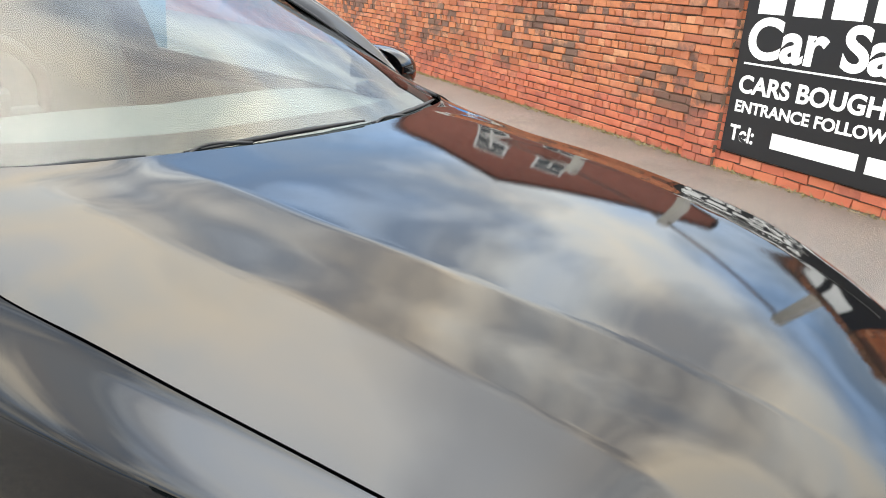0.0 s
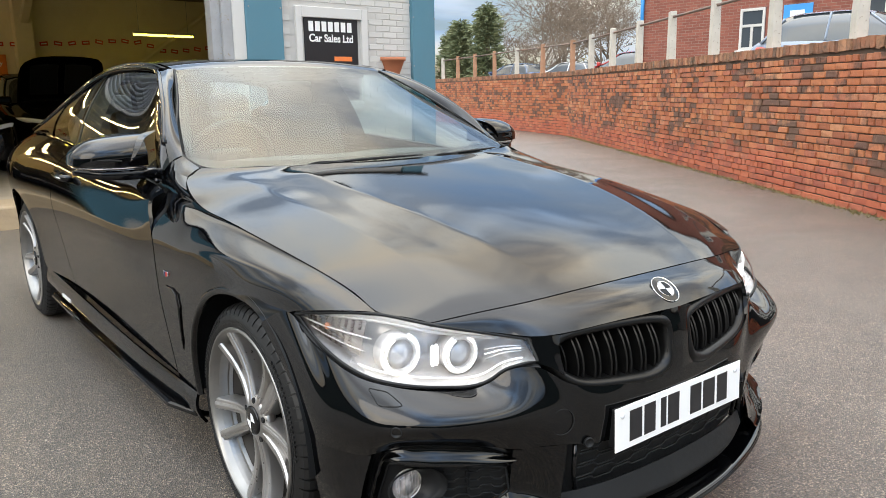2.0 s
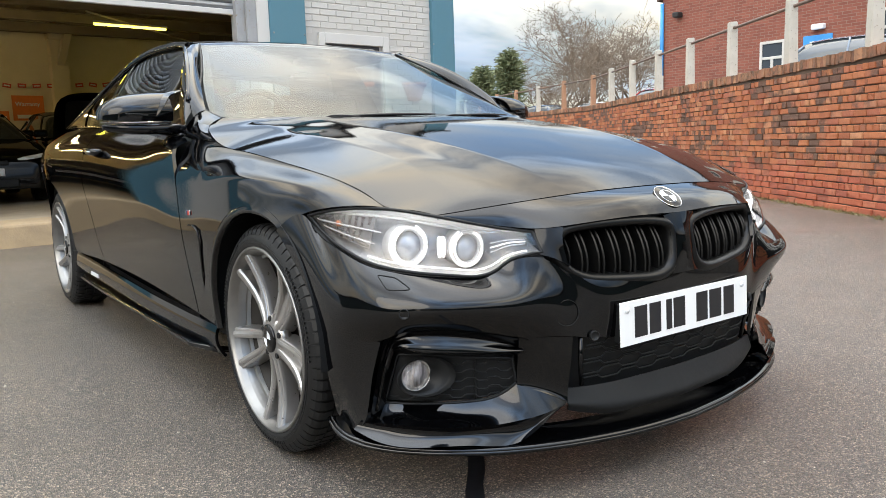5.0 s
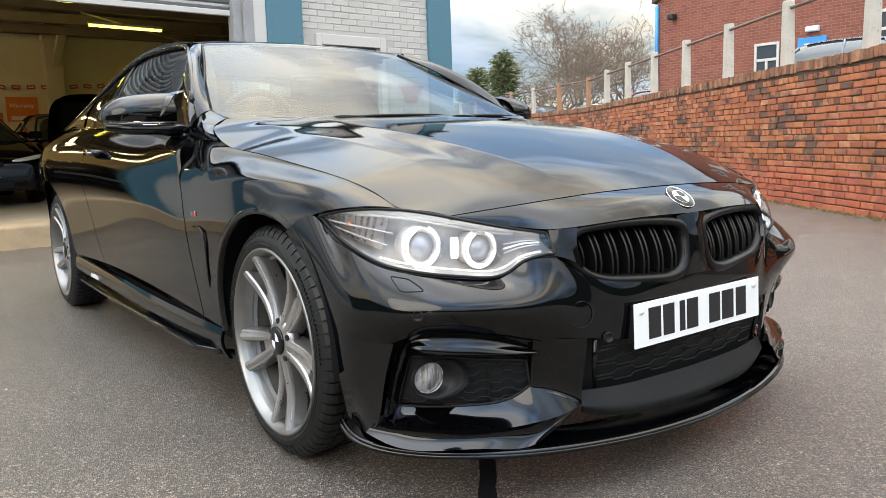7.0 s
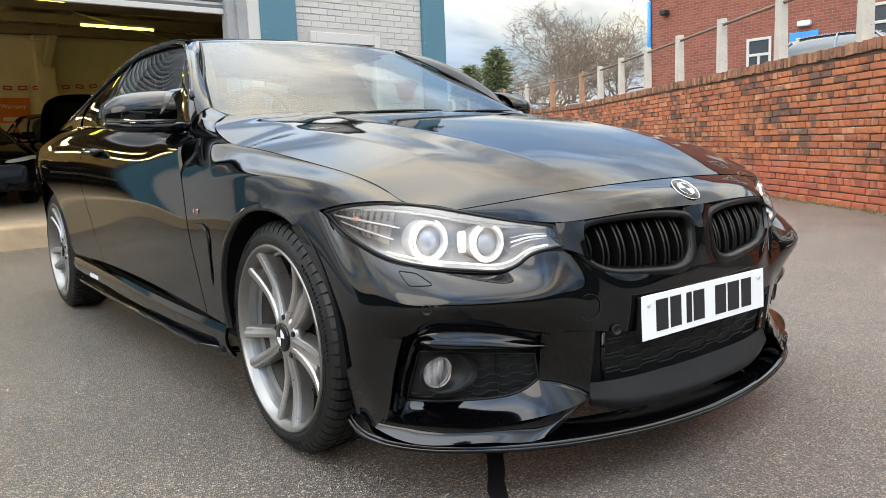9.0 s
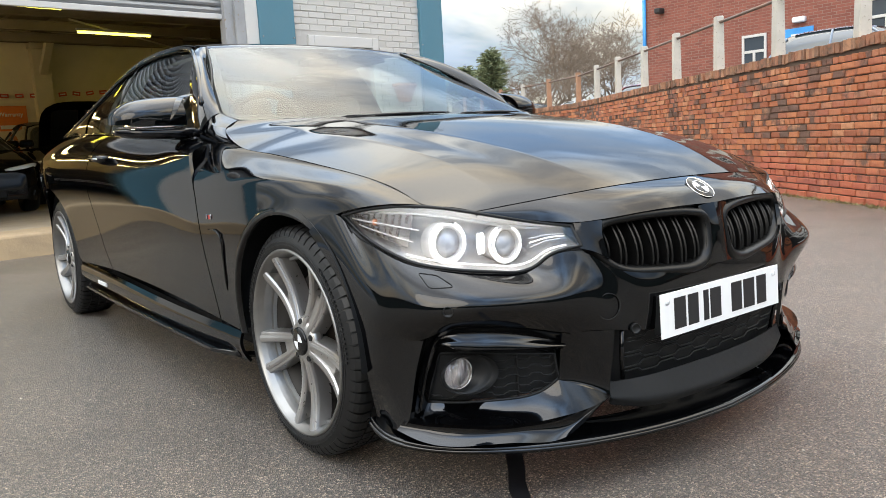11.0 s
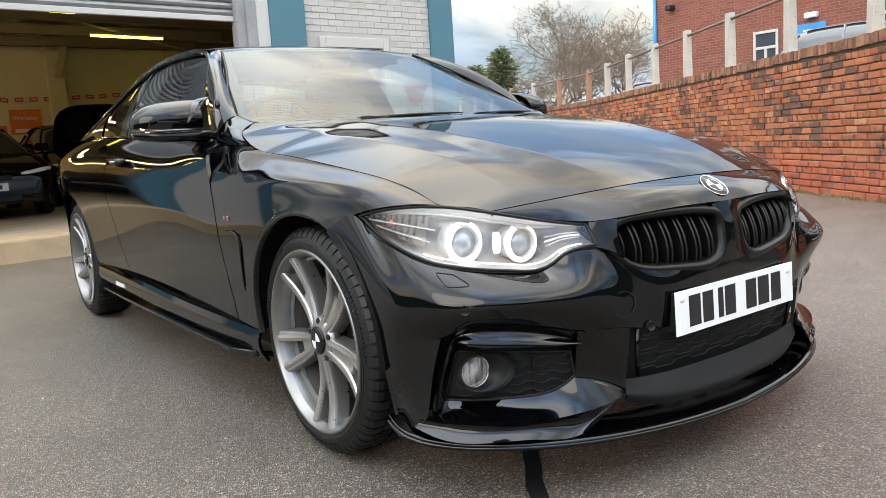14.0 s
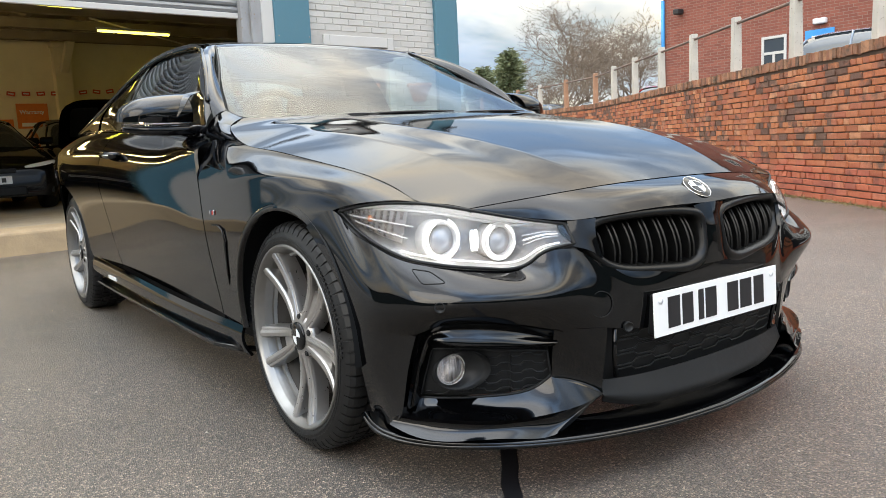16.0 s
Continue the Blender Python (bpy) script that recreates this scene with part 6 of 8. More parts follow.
part("wheel_boss", boxed((-0.07, -0.09, -0.03), (0.07, 0.09, 0.02), 0.02, m), M["dash"], wheel_in)
for a in (0, 180, 270):
    d = Vector((math.sin(radians(a)), math.cos(radians(a)), 0))
    bm = bmesh.new()
    tube(bm, [tuple(m @ (d * 0.05)), tuple(m @ (d * 0.18))], 0.014, 8)
    part("wheel_spoke", bm, M["dash"], wheel_in)
for w in (-0.36, 0.36):
    for dx, dz in ((0, 0), (-0.86, -0.04)):
        st = part("seat", bmesh.new(), M["seat"], car, "dark leather seat with headrest")
        part("cushion", boxed((-1.75 + dx, w - 0.26, 0.42), (-1.25 + dx, w + 0.26, 0.62), 0.06), M["seat"], st)
        part("backrest", boxed((-0.07, -0.25, 0), (0.07, 0.25, 0.62), 0.055, Matrix.Translation((-1.78 + dx, w, 0.56 + dz)) @ Matrix.Rotation(radians(-20), 4, "Y")), M["seat"], st)
        part("headrest", boxed((-0.05, -0.13, 0), (0.05, 0.13, 0.19), 0.045, Matrix.Translation((-1.99 + dx, w, 1.09 + 1.5 * dz)) @ Matrix.Rotation(radians(-12), 4, "Y")), M["seat"], st)
dlo("pillar_trim", (-1.83, -2.30), (-1.86, -2.33), M["seat"], 8, 10, -0.05, 0.96, 0.03)
part("headliner", boxed((-2.45, -0.50, 1.285), (-1.46, 0.50, 1.305), 0.01), M["headliner"], car, "grey roof lining")
part("cabin_floor", boxed((-3.2, -0.72, 0.25), (-0.9, 0.72, 0.40)), M["inner"], car)
part("parcel_shelf", boxed((-3.35, -0.62, 0.93), (-2.85, 0.62, 0.97), 0.02), M["inner"], car)
# dark boxes inside the shell, added to block light leaking through gaps
part("engine_block", boxed((-0.9, -0.60, 0.25), (0.50, 0.60, 0.66), 0.05), M["inner"], car)
part("underbody", boxed((-3.6, -0.70, 0.16), (0.40, 0.70, 0.27), 0.04), M["inner"], car)
part("front_structure", boxed((0.45, -0.36, 0.2), (0.68, 0.36, 0.66), 0.03), M["inner"], car)
for s in (-1, 1):
    part("door_card", boxed((-2.9, s * 0.74 - 0.02, 0.30), (-0.62, s * 0.74 + 0.02, 0.90), 0.02), M["inner"], car)

# -- wheels --
def wheel(cx, w, steer=0.0, r=0.328, width=0.215, rim=0.262):
    """One road wheel; w is the half track to the rim's outer lip."""
    hub = new("wheel")
    hub.parent = car
    hub["label"] = "silver five twin-spoke alloy wheel with a low-profile tyre"
    s = -1
    out = Matrix.Rotation(math.pi / 2, 4, "X")            # local z to -y, the outside
    half = width
    tyre_p = [(rim - 0.002, -0.004), (rim + 0.009, 0.005), (rim + 0.026, 0.004), (r - 0.026, -0.004), (r - 0.014, -0.014), (r - 0.010, -0.030), (r - 0.008, -0.05), (r - 0.008, -half + 0.05), (r - 0.010, -half + 0.02), (r - 0.02, -half), (rim, -half + 0.01)]
    tyre = part("tyre", lathe(bmesh.new(), tyre_p, 72, out, closed=True), M["rubber"], hub, smooth=True)
    # raised rings and a band of short ribs on the sidewall
    for q, h in ((rim + 0.016, 0.0052), (rim + 0.024, 0.0046), (r - 0.030, -0.0028)):
        part("sidewall_ring", tube(bmesh.new(), [tuple(out @ Vector((q * math.cos(2 * math.pi * k / 72), q * math.sin(2 * math.pi * k / 72), h))) for k in range(73)], 0.0011, 5, False), M["rubber"], tyre, smooth=True)
    bm = bmesh.new()
    for k in range(150):
        if k % 50 < 22:
            box(bm, (rim + 0.0265, -0.0028, 0.001), (rim + 0.0345, 0.0028, 0.0046), 0.0, out @ Matrix.Rotation(2 * math.pi * k / 150, 4, "Z"))
    part("sidewall_ribs", bm, M["rubber"], tyre)["kind"] = "stuff"
    # tread: blocks over a lower carcass, the outer row wrapping the shoulder
    bm = bmesh.new()
    for k in range(64):
        a = 2 * math.pi * k / 64
        for lo_y, hi_y, da in ((-0.094, -0.060, 0.02), (-0.136, -0.102, 0.04), (-0.178, -0.144, 0.06)):
            mm = out @ Matrix.Rotation(a + da, 4, "Z") @ Matrix.Translation((r - 0.010, 0, 0))
            box(bm, (0, -0.0125, lo_y), (0.010, 0.0125, hi_y), 0.0, mm)
        mm = out @ Matrix.Rotation(a, 4, "Z")
        sec = [(r - 0.028, -0.0015), (r - 0.014, -0.008), (r - 0.004, -0.019), (r, -0.032), (r, -0.056), (r - 0.012, -0.056), (r - 0.018, -0.018), (r - 0.032, -0.007)]
        q0 = [bm.verts.new(mm @ Vector((x, -0.0128, z))) for x, z in sec]
        q1 = [bm.verts.new(mm @ Vector((x, 0.0128, z))) for x, z in sec]
        for i in range(8):
            bm.faces.new((q0[i], q0[(i + 1) % 8], q1[(i + 1) % 8], q1[i]))
        bm.faces.new(q0[::-1]); bm.faces.new(q1)
    bmesh.ops.recalc_face_normals(bm, faces=bm.faces)
    part("tread", bm, M["rubber"], tyre)["kind"] = "stuff"
    bm = bmesh.new()
    prof = [(rim + 0.004, -0.004), (rim + 0.004, 0.004), (rim - 0.001, 0.007), (rim - 0.005, 0.004), (rim - 0.010, -0.008), (rim - 0.016, -0.020)]
    n = 72
    rr = [[bm.verts.new(out @ Vector((q * math.cos(2 * math.pi * k / n), q * math.sin(2 * math.pi * k / n), h))) for k in range(n)] for q, h in prof]
    for a, b in zip(rr, rr[1:]):
        for k in range(n):
            bm.faces.new((a[k], a[(k + 1) % n], b[(k + 1) % n], b[k]))
    bmesh.ops.recalc_face_normals(bm, faces=bm.faces)
    part("rim", bm, M["alloy_rim"], hub, "machined silver rim", smooth=True)
    part("rim_barrel", lathe(bmesh.new(), [(rim - 0.015, -0.019), (rim - 0.018, -0.030), (rim - 0.021, -0.044), (rim - 0.029, -0.046), (rim - 0.032, -0.056), (rim - 0.028, -0.058), (rim - 0.024, -0.050), (rim - 0.016, -0.048), (rim - 0.012, -0.021)], 64, out, closed=True), M["alloy_rim"], hub, "silver outer barrel with a stepped edge", smooth=False)
    # deep barrel gets a dark colour in place of the shade inside
    part("inner_barrel", lathe(bmesh.new(), [(rim - 0.031, -0.057), (rim - 0.038, -0.14), (rim - 0.028, -0.19), (rim - 0.024, -0.19), (rim - 0.030, -0.14), (rim - 0.026, -0.057)], 64, out, closed=True), M["alloy_shaded"], hub, "inner barrel coloured dark for the shade deep inside", smooth=True)
    for k in range(5):
        for d in (-1, 1):
            # a spoke: broad flat blade with a grey flank
            bm = bmesh.new()
            rows = []
            for n in range(9):
                f = n / 8
                rad = 0.050 + (rim - 0.014 - 0.050) * f
                ang = radians(126 + 72 * k)
                aside = d * (0.016 + 0.026 * f + 0.008 * f * f)
                hw = 0.0135 + 0.0035 * f
                top = -0.020 + 0.016 * f - 0.014 * math.sin(math.pi * f)
                e = Vector((math.cos(ang), math.sin(ang), 0))
                t = Vector((-e.y, e.x, 0))
                rows.append([bm.verts.new(out @ (e * rad + t * (a + aside) + Vector((0, 0, top + b)))) for a, b in ((-hw * d, -0.007), (-hw * 0.82 * d, -0.001), (-hw * 0.2 * d, 0.0005), (hw * 0.30 * d, -0.0015), (hw * 0.36 * d, -0.004), (hw * 0.80 * d, -0.0045), (hw * 0.95 * d, -0.006), (hw * 1.05 * d, -0.013), (hw * 1.20 * d, -0.050), (-hw * 0.9 * d, -0.045))])
            for a, b in zip(rows, rows[1:]):
                for q in range(10):
                    bm.faces.new((a[q], a[(q + 1) % 10], b[(q + 1) % 10], b[q]))
            bm.faces.new(rows[0]); bm.faces.new(rows[-1][::-1])
            bmesh.ops.recalc_face_normals(bm, faces=bm.faces)
            part("spoke", bm, M["alloy"], hub, "machined silver spoke")
        # recessed web that ties the pair together near the hub
        bm = bmesh.new()
        e = Vector((math.cos(radians(126 + 72 * k)), math.sin(radians(126 + 72 * k)), 0))
        t = Vector((-e.y, e.x, 0))
        rows = [[bm.verts.new(out @ (e * rad + t * a + Vector((0, 0, h)))) for a in (-wd, 0, wd)] for rad, wd, h in ((0.05, 0.014, -0.026), (0.09, 0.021, -0.032), (0.13, 0.028, -0.037), (0.158, 0.033, -0.042), (0.166, 0.034, -0.070))]
        for a, b in zip(rows, rows[1:]):
            for q in range(2):
                bm.faces.new((a[q], a[q + 1], b[q + 1], b[q]))
        bmesh.ops.recalc_face_normals(bm, faces=bm.faces)
        part("spoke_web", bm, M["alloy"], hub)
    part("hub_disc", lathe(bmesh.new(), [(0.0, -0.018), (0.034, -0.018), (0.048, -0.020), (0.066, -0.026), (0.072, -0.045), (0.06, -0.06)], 40, out), M["alloy"], hub, smooth=True)
    for k in range(5):
        a = radians(162 + 72 * k)
        m = out @ Matrix.Translation((0.056 * math.cos(a), 0.056 * math.sin(a), -0.024))
        part("wheel_bolt", lathe(bmesh.new(), [(0.0, 0.004), (0.008, 0.004), (0.0095, -0.004), (0.0125, -0.004)], 12, m), M["inner"], hub)
    cap = part("centre_cap", lathe(bmesh.new(), [(0.0, -0.011), (0.036, -0.012), (0.041, -0.015), (0.041, -0.02)], 32, out), M["gloss"], hub, "black centre cap with a silver quartered badge", smooth=True)
    for k in (0, 2):
        bm = bmesh.new()
        vs = [bm.verts.new(out @ Vector((0, 0, -0.0095)))] + [bm.verts.new(out @ Vector((0.024 * math.cos(radians(90 * k + a)), 0.024 * math.sin(radians(90 * k + a)), -0.0100))) for a in range(3, 88, 12)]
        bm.faces.new(vs)
        part("cap_quarter", bm, M["white_dot"], cap)
    part("brake_disc", lathe(bmesh.new(), [(0.0, -0.085), (0.09, -0.085), (0.10, -0.095), (0.184, -0.095), (0.184, -0.12), (0.09, -0.12)], 56, out), M["steel"], hub, smooth=False)
    bm = bmesh.new()
    pts = [out @ Vector((0.15 * math.cos(radians(a)), 0.15 * math.sin(radians(a)), -0.100)) for a in range(140, 196, 8)]
    tube(bm, [tuple(p) for p in pts], 0.034, 10)
    part("brake_caliper", bm, M["blue"], hub, "blue brake caliper", smooth=True)
    part("valve", lathe(bmesh.new(), [(0.0, 0.02), (0.004, 0.018), (0.005, 0.0), (0.003, -0.02)], 8, out @ Matrix.Rotation(radians(14), 4, "Z") @ Matrix.Translation((rim - 0.035, 0, -0.03))), M["white_dot"], hub)
    return hub


def place(h, x, w, side, steer=0.0):
    m = Matrix.Translation((x, side * w, 0.328))
    if side > 0:
        m = m @ Matrix.Rotation(math.pi, 4, "Z")
    h.matrix_basis = m @ Matrix.Rotation(radians(steer), 4, "Z")


first = wheel(0, 0)
place(first, 0.008, 0.845, -1)
for x, w, side in ((0.008, 0.878, 1), (-2.81, 0.878, -1), (-2.81, 0.878, 1)):
    twin = copy_thing(first, Matrix())
    place(twin, x, w, side)
# wheel housings
for s in (-1, 1):
    for cx, r in ((0.010, 0.372), (-2.81, 0.385)):
        bm = bmesh.new()
        n = 40
        prev = None
        for k in range(n + 1):
            a = radians(-4 + 190 * k / n)
            ring = [bm.verts.new((cx + r * math.cos(a), s * w, 0.345 + r * math.sin(a))) for w in (0.855, 0.835, 0.55)]
            if prev:
                for q in range(2):
                    bm.faces.new((prev[q], prev[q + 1], ring[q + 1], ring[q]))
            prev = ring
        part("wheel_liner", bm, M["plastic"], car, smooth=True)
        part("liner_wall", boxed((cx - r, s * 0.56 - 0.005, 0.18), (cx + r, s * 0.56 + 0.005, 0.72)), M["inner"], car)

# passenger's front corner pulled outward to fit the outline seen from the camera
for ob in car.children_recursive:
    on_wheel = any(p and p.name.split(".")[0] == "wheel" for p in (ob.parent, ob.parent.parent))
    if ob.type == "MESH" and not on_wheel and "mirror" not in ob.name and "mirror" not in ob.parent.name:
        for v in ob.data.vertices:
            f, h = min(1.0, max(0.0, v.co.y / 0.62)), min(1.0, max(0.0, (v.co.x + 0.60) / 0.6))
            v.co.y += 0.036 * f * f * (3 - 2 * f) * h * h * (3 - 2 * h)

# ---- signs and things on the garage front ----
def board_frame(m, x, z, out):
    """Writing frame on a wall frame: x along, y up, z out of the wall."""
    return m @ Matrix.Translation((x, -out, z)) @ Matrix((Vector((1, 0, 0)), Vector((0, 0, 1)), Vector((0, -1, 0)))).transposed().to_4x4()


window = thing("window_1", "white framed window with a black sign board behind it", "window", kind="structure", at=FAC)
for lo, hi in (((-1.39, -0.03, 1.08), (-1.31, 0.05, 2.21)), ((-0.45, -0.03, 1.08), (-0.36, 0.05, 2.21)), ((-1.31, -0.03, 2.085), (-0.45, 0.05, 2.21)), ((-1.31, -0.03, 1.0), (-0.45, 0.05, 1.10))):
    part("window_frame", boxed(lo, hi, 0.006), M["white_paint"], window, "white painted timber frame")
part("window_recess", boxed((-1.31, 0.02, 1.10), (-0.45, 0.03, 2.085)), M["teal"], window)
sign = thing("garage_sign", "black car sales sign board with white lettering", "sign", at=FAC)
part("board", boxed((-1.27, -0.006, 1.12), (-0.50, 0.012, 2.08), 0.003), M["black"], sign)
for k in range(7):
    part("name_bar", boxed((-1.21 + 0.092 * k, -0.0085, 1.93), (-1.21 + 0.092 * k + 0.066, -0.0055, 2.045)), M["white_print"], sign)
text("lettering", "Car Sales Ltd", 0.125, M["white_print"], sign, board_frame(Matrix(), -1.21, 1.81, 0.0075), 0.95, 0.001, 0.003)
part("orange_strip", boxed((-0.86, -0.012, 1.585), (-0.60, -0.005, 1.64), 0.002), M["orange"], sign)
pot = thing("wall_pot", "terracotta half pot fixed on the white brick wall", "plant pot", at=FAC)
bm = bmesh.new()
rings = []
for h, r in ((1.41, 0.085), (1.43, 0.10), (1.60, 0.165), (1.60, 0.185), (1.645, 0.19), (1.645, 0.165), (1.60, 0.15)):
    rings.append([bm.verts.new((0.035 + r * math.cos(math.pi + math.pi * k / 20), r * math.sin(math.pi + math.pi * k / 20) * 0.9, h)) for k in range(21)])
for a, b in zip(rings, rings[1:]):
    for k in range(20):
        bm.faces.new((a[k], a[k + 1], b[k + 1], b[k]))
bm.faces.new(rings[0])
bmesh.ops.recalc_face_normals(bm, faces=bm.faces)
part("bowl", bm, M["terracotta"], pot, smooth=True)

# sign board on the yard wall
WS = row_frame(WALL_O, WALL_D, WALL_N)
board = thing("wall_sign", "large black car sales board with white lettering on the brick wall", "sign", at=WS)
part("board", boxed((-3.72, -0.022, 0.16), (-1.12, -0.004, 1.56), 0.003), M["black"], board)
BX = -1.19
for words, size, z, st in (("Car Sales", 0.43, 0.935, 1.12), ("CARS BOUGHT", 0.19, 0.655, 1.1), ("ENTRANCE FOLLOW", 0.125, 0.50, 1.14)):
    # letters read from the far end towards the near end as seen from the yard
    text("lettering", words, size, M["white_print"], board, Matrix.Translation((BX, -0.0235, z)) @ Matrix(((-1, 0, 0, 0), (0, 0, -1, 0), (0, 1, 0, 0), (0, 0, 0, 1))), st, 0.001, 0.030 * size)
text("lettering", "Tel:", 0.17, M["white_print"], board, Matrix.Translation((BX, -0.0235, 0.27)) @ Matrix(((-1, 0, 0, 0), (0, 0, -1, 0), (0, 1, 0, 0), (0, 0, 0, 1))), 1.0, 0.001, 0.005)
for k in range(7):
    part("name_bar", boxed((BX - 0.05 - 0.335 * k - 0.255, -0.0245, 1.265), (BX - 0.05 - 0.335 * k, -0.022, 1.53)), M["white_print"], board)
part("rule", boxed((-3.6, -0.0245, 0.875), (-1.2, -0.022, 0.89)), M["white_print"], board)
part("telephone_bar", boxed((-2.38, -0.0245, 0.27), (-1.62, -0.022, 0.39)), M["white_print"], board)
part("telephone_bar", boxed((-3.18, -0.0245, 0.27), (-2.45, -0.022, 0.39)), M["white_print"], board)
# brick pier beside the board
part("wall_pier", boxed((-1.06, -0.040, 0.0), (-0.72, 0.02, 1.55), 0.0, WS), M["mortar"], wall)

# drain line under the car's nose
bm = bmesh.new()
a0, a1, across = Vector((-0.10, -0.005, 0.003)), Vector((1.23, -1.055, 0.003)), Vector((0.62, 0.785, 0)) * 0.022
pts = [a0.lerp(a1, k / 30) for k in range(31)]
rows = [[bm.verts.new(p - across * random.uniform(0.8, 1.2)), bm.verts.new(p + across * random.uniform(0.8, 1.2))] for p in pts]
for p, q in zip(rows, rows[1:]):
    bm.faces.new((p[0], q[0], q[1], p[1]))
bmesh.ops.recalc_face_normals(bm, faces=bm.faces)
drain = part("tar_joint", bm, M["black"])
tagged(drain, "dark tarred joint strip in the asphalt", "drain", kind="structure")

# ---- inside the garage ----
# last four lights hang out of view, added far brighter to fill the room
for x, y, z, ln in ((-1.89, 5.0, 2.885, 1.22), (-3.84, 3.0, 2.88, 1.25), (-0.05, 7.0, 2.33, 1.25), (-4.9, 5.0, 2.9, 1.25), (-7.0, 4.0, 2.9, 1.25), (-5.2, 7.2, 2.9, 1.25), (-7.0, 7.2, 2.9, 1.25)):
    lampo = thing("strip_light", "lit fluorescent strip light under the garage ceiling, some added out of view", "light", "garage strip lights", at=FAC @ Matrix.Translation((x, y, z)) @ Matrix.Rotation(radians(4), 4, "Z"))
    part("batten", boxed((-ln / 2, -0.03, 0.022), (ln / 2, 0.03, 0.06), 0.006), M["white_paint"], lampo)
    bm = bmesh.new()
    tube(bm, [(-ln / 2 + 0.02, 0, 0), (ln / 2 - 0.02, 0, 0)], 0.019, 12)
    part("tube", bm, M["tube_in_view" if x in (-1.89, -3.84, -0.05) else "tube"], lampo, "glowing fluorescent tube", smooth=True)
    for sx in (-0.4, 0.4):
        bm = bmesh.new()
        tube(bm, [(sx * ln, 0, 0.05), (sx * ln, 0, 3.44 - z)], 0.003, 5)
        part("chain", bm, M["galv"], lampo)
# roof: deep cross beams with flanges, purlins over them, sloping struts from the columns and a conduit
for y in (1.6, 3.4, 4.9, 6.3, 7.6):
    bm = boxed((-7.84, y - 0.015, 3.10), (0.36, y + 0.015, 3.225), 0.0, FAC)
    box(bm, (-7.84, y - 0.06, 3.08), (0.36, y + 0.06, 3.10), 0.003, FAC)
    box(bm, (-7.84, y - 0.06, 3.225), (0.36, y + 0.06, 3.245), 0.003, FAC)
    tagged(part("roof_beam", bm, M["roof_steel"]), "dusty brown steel roof beam across the garage", "beam", "garage roof beams")
for x in (-7.2, -6.2, -5.2, -4.2, -3.2, -2.2, -1.2, -0.2):
    b = part("roof_purlin", boxed((x - 0.04, 0.34, 3.245), (x + 0.04, 8.60, 3.45), 0.008, FAC), M["roof_steel"])
    tagged(b, "dusty brown roof purlin in the garage", "beam", "garage roof beams")
wall_plate = part("wall_plate", boxed((-7.84, 8.60, 3.20), (2.3, 8.69, 3.38), 0.01, FAC), M["dark_wood"])
tagged(wall_plate, "dark timber plate along the top of the garage wall", "beam")
pipe = part("conduit", tube(bmesh.new(), [FAC @ Vector(p) for p in ((-2.6, 4.9, 3.064), (0.2, 7.6, 3.064))], 0.016, 8), M["cream"], smooth=True)
tagged(pipe, "thin cream conduit under the garage roof", "pipe")
brace = part("roof_brace", tube(bmesh.new(), [FAC @ Vector((-0.5, 8.55, 1.50)), FAC @ Vector((2.1, 8.55, 3.30))], 0.05, 8), M["cream"])
tagged(brace, "cream painted diagonal brace on the garage wall", "beam")
for x in (-2.14, -5.4):
    col = thing("wall_column", "cream painted wall column with a bracket", "column", at=FAC)
    part("shaft", boxed((x - 0.16, 8.5, 0.225), (x + 0.16, 8.72, 3.08), 0.012), M["cream"], col)
    part("bracket", boxed((-0.07, -0.06, 0.0), (0.07, 0.06, 1.15), 0.01, Matrix.Translation((x, 8.46, 2.62)) @ Matrix.Rotation(radians(52), 4, "X")), M["cream"], col)
    part("cap", boxed((x - 0.19, 8.46, 3.08), (x + 0.19, 8.72, 3.19), 0.012), M["cream"], col)
banner = thing("warranty_banner", "orange warranty banner on the cream garage wall", "banner", at=FAC)
part("cloth", boxed((-3.03, 8.66, 1.52), (-2.47, 8.69, 2.0), 0.004), M["orange"], banner)
text("lettering", "Warranty", 0.11, M["white_print"], banner, board_frame(Matrix(), -2.98, 1.80, -8.657), 1.0, 0.001, 0.002)
part("logo_bar", boxed((-2.96, 8.652, 1.56), (-2.66, 8.66, 1.63)), M["white_print"], banner)
banner2 = thing("wall_poster", "orange poster on the cream garage wall", "poster", at=FAC)
part("sheet", boxed((-4.2, 8.66, 1.42), (-3.10, 8.69, 1.70), 0.004), M["orange"], banner2)
part("logo_bar", boxed((-3.45, 8.652, 1.52), (-3.15, 8.66, 1.60)), M["white_print"], banner2)
for k in range(33):
    x = -6.5 + 0.262 * k
    z = float(np.interp(x, (-6.5, -2.4, -1.1, -0.3, 0.15, 0.62, 0.9, 1.8), (2.16, 2.19, 2.25, 2.32, 2.29, 2.12, 2.13, 2.24)))
    lb = thing("bunting_label", "small red paper label strung along the garage wall", "label", "red labels on a string", at=FAC @ Matrix.Translation((x, 8.64, z)) @ Matrix.Rotation(random.uniform(-0.2, 0.2), 4, "Y"))
    part("card", boxed((-0.075, -0.002, -0.04), (0.075, 0.002, 0.04), 0.001), M["red"], lb)
    part("print_bar", boxed((-0.05, -0.004, -0.012), (0.05, -0.002, 0.012)), M["white_print"], lb)


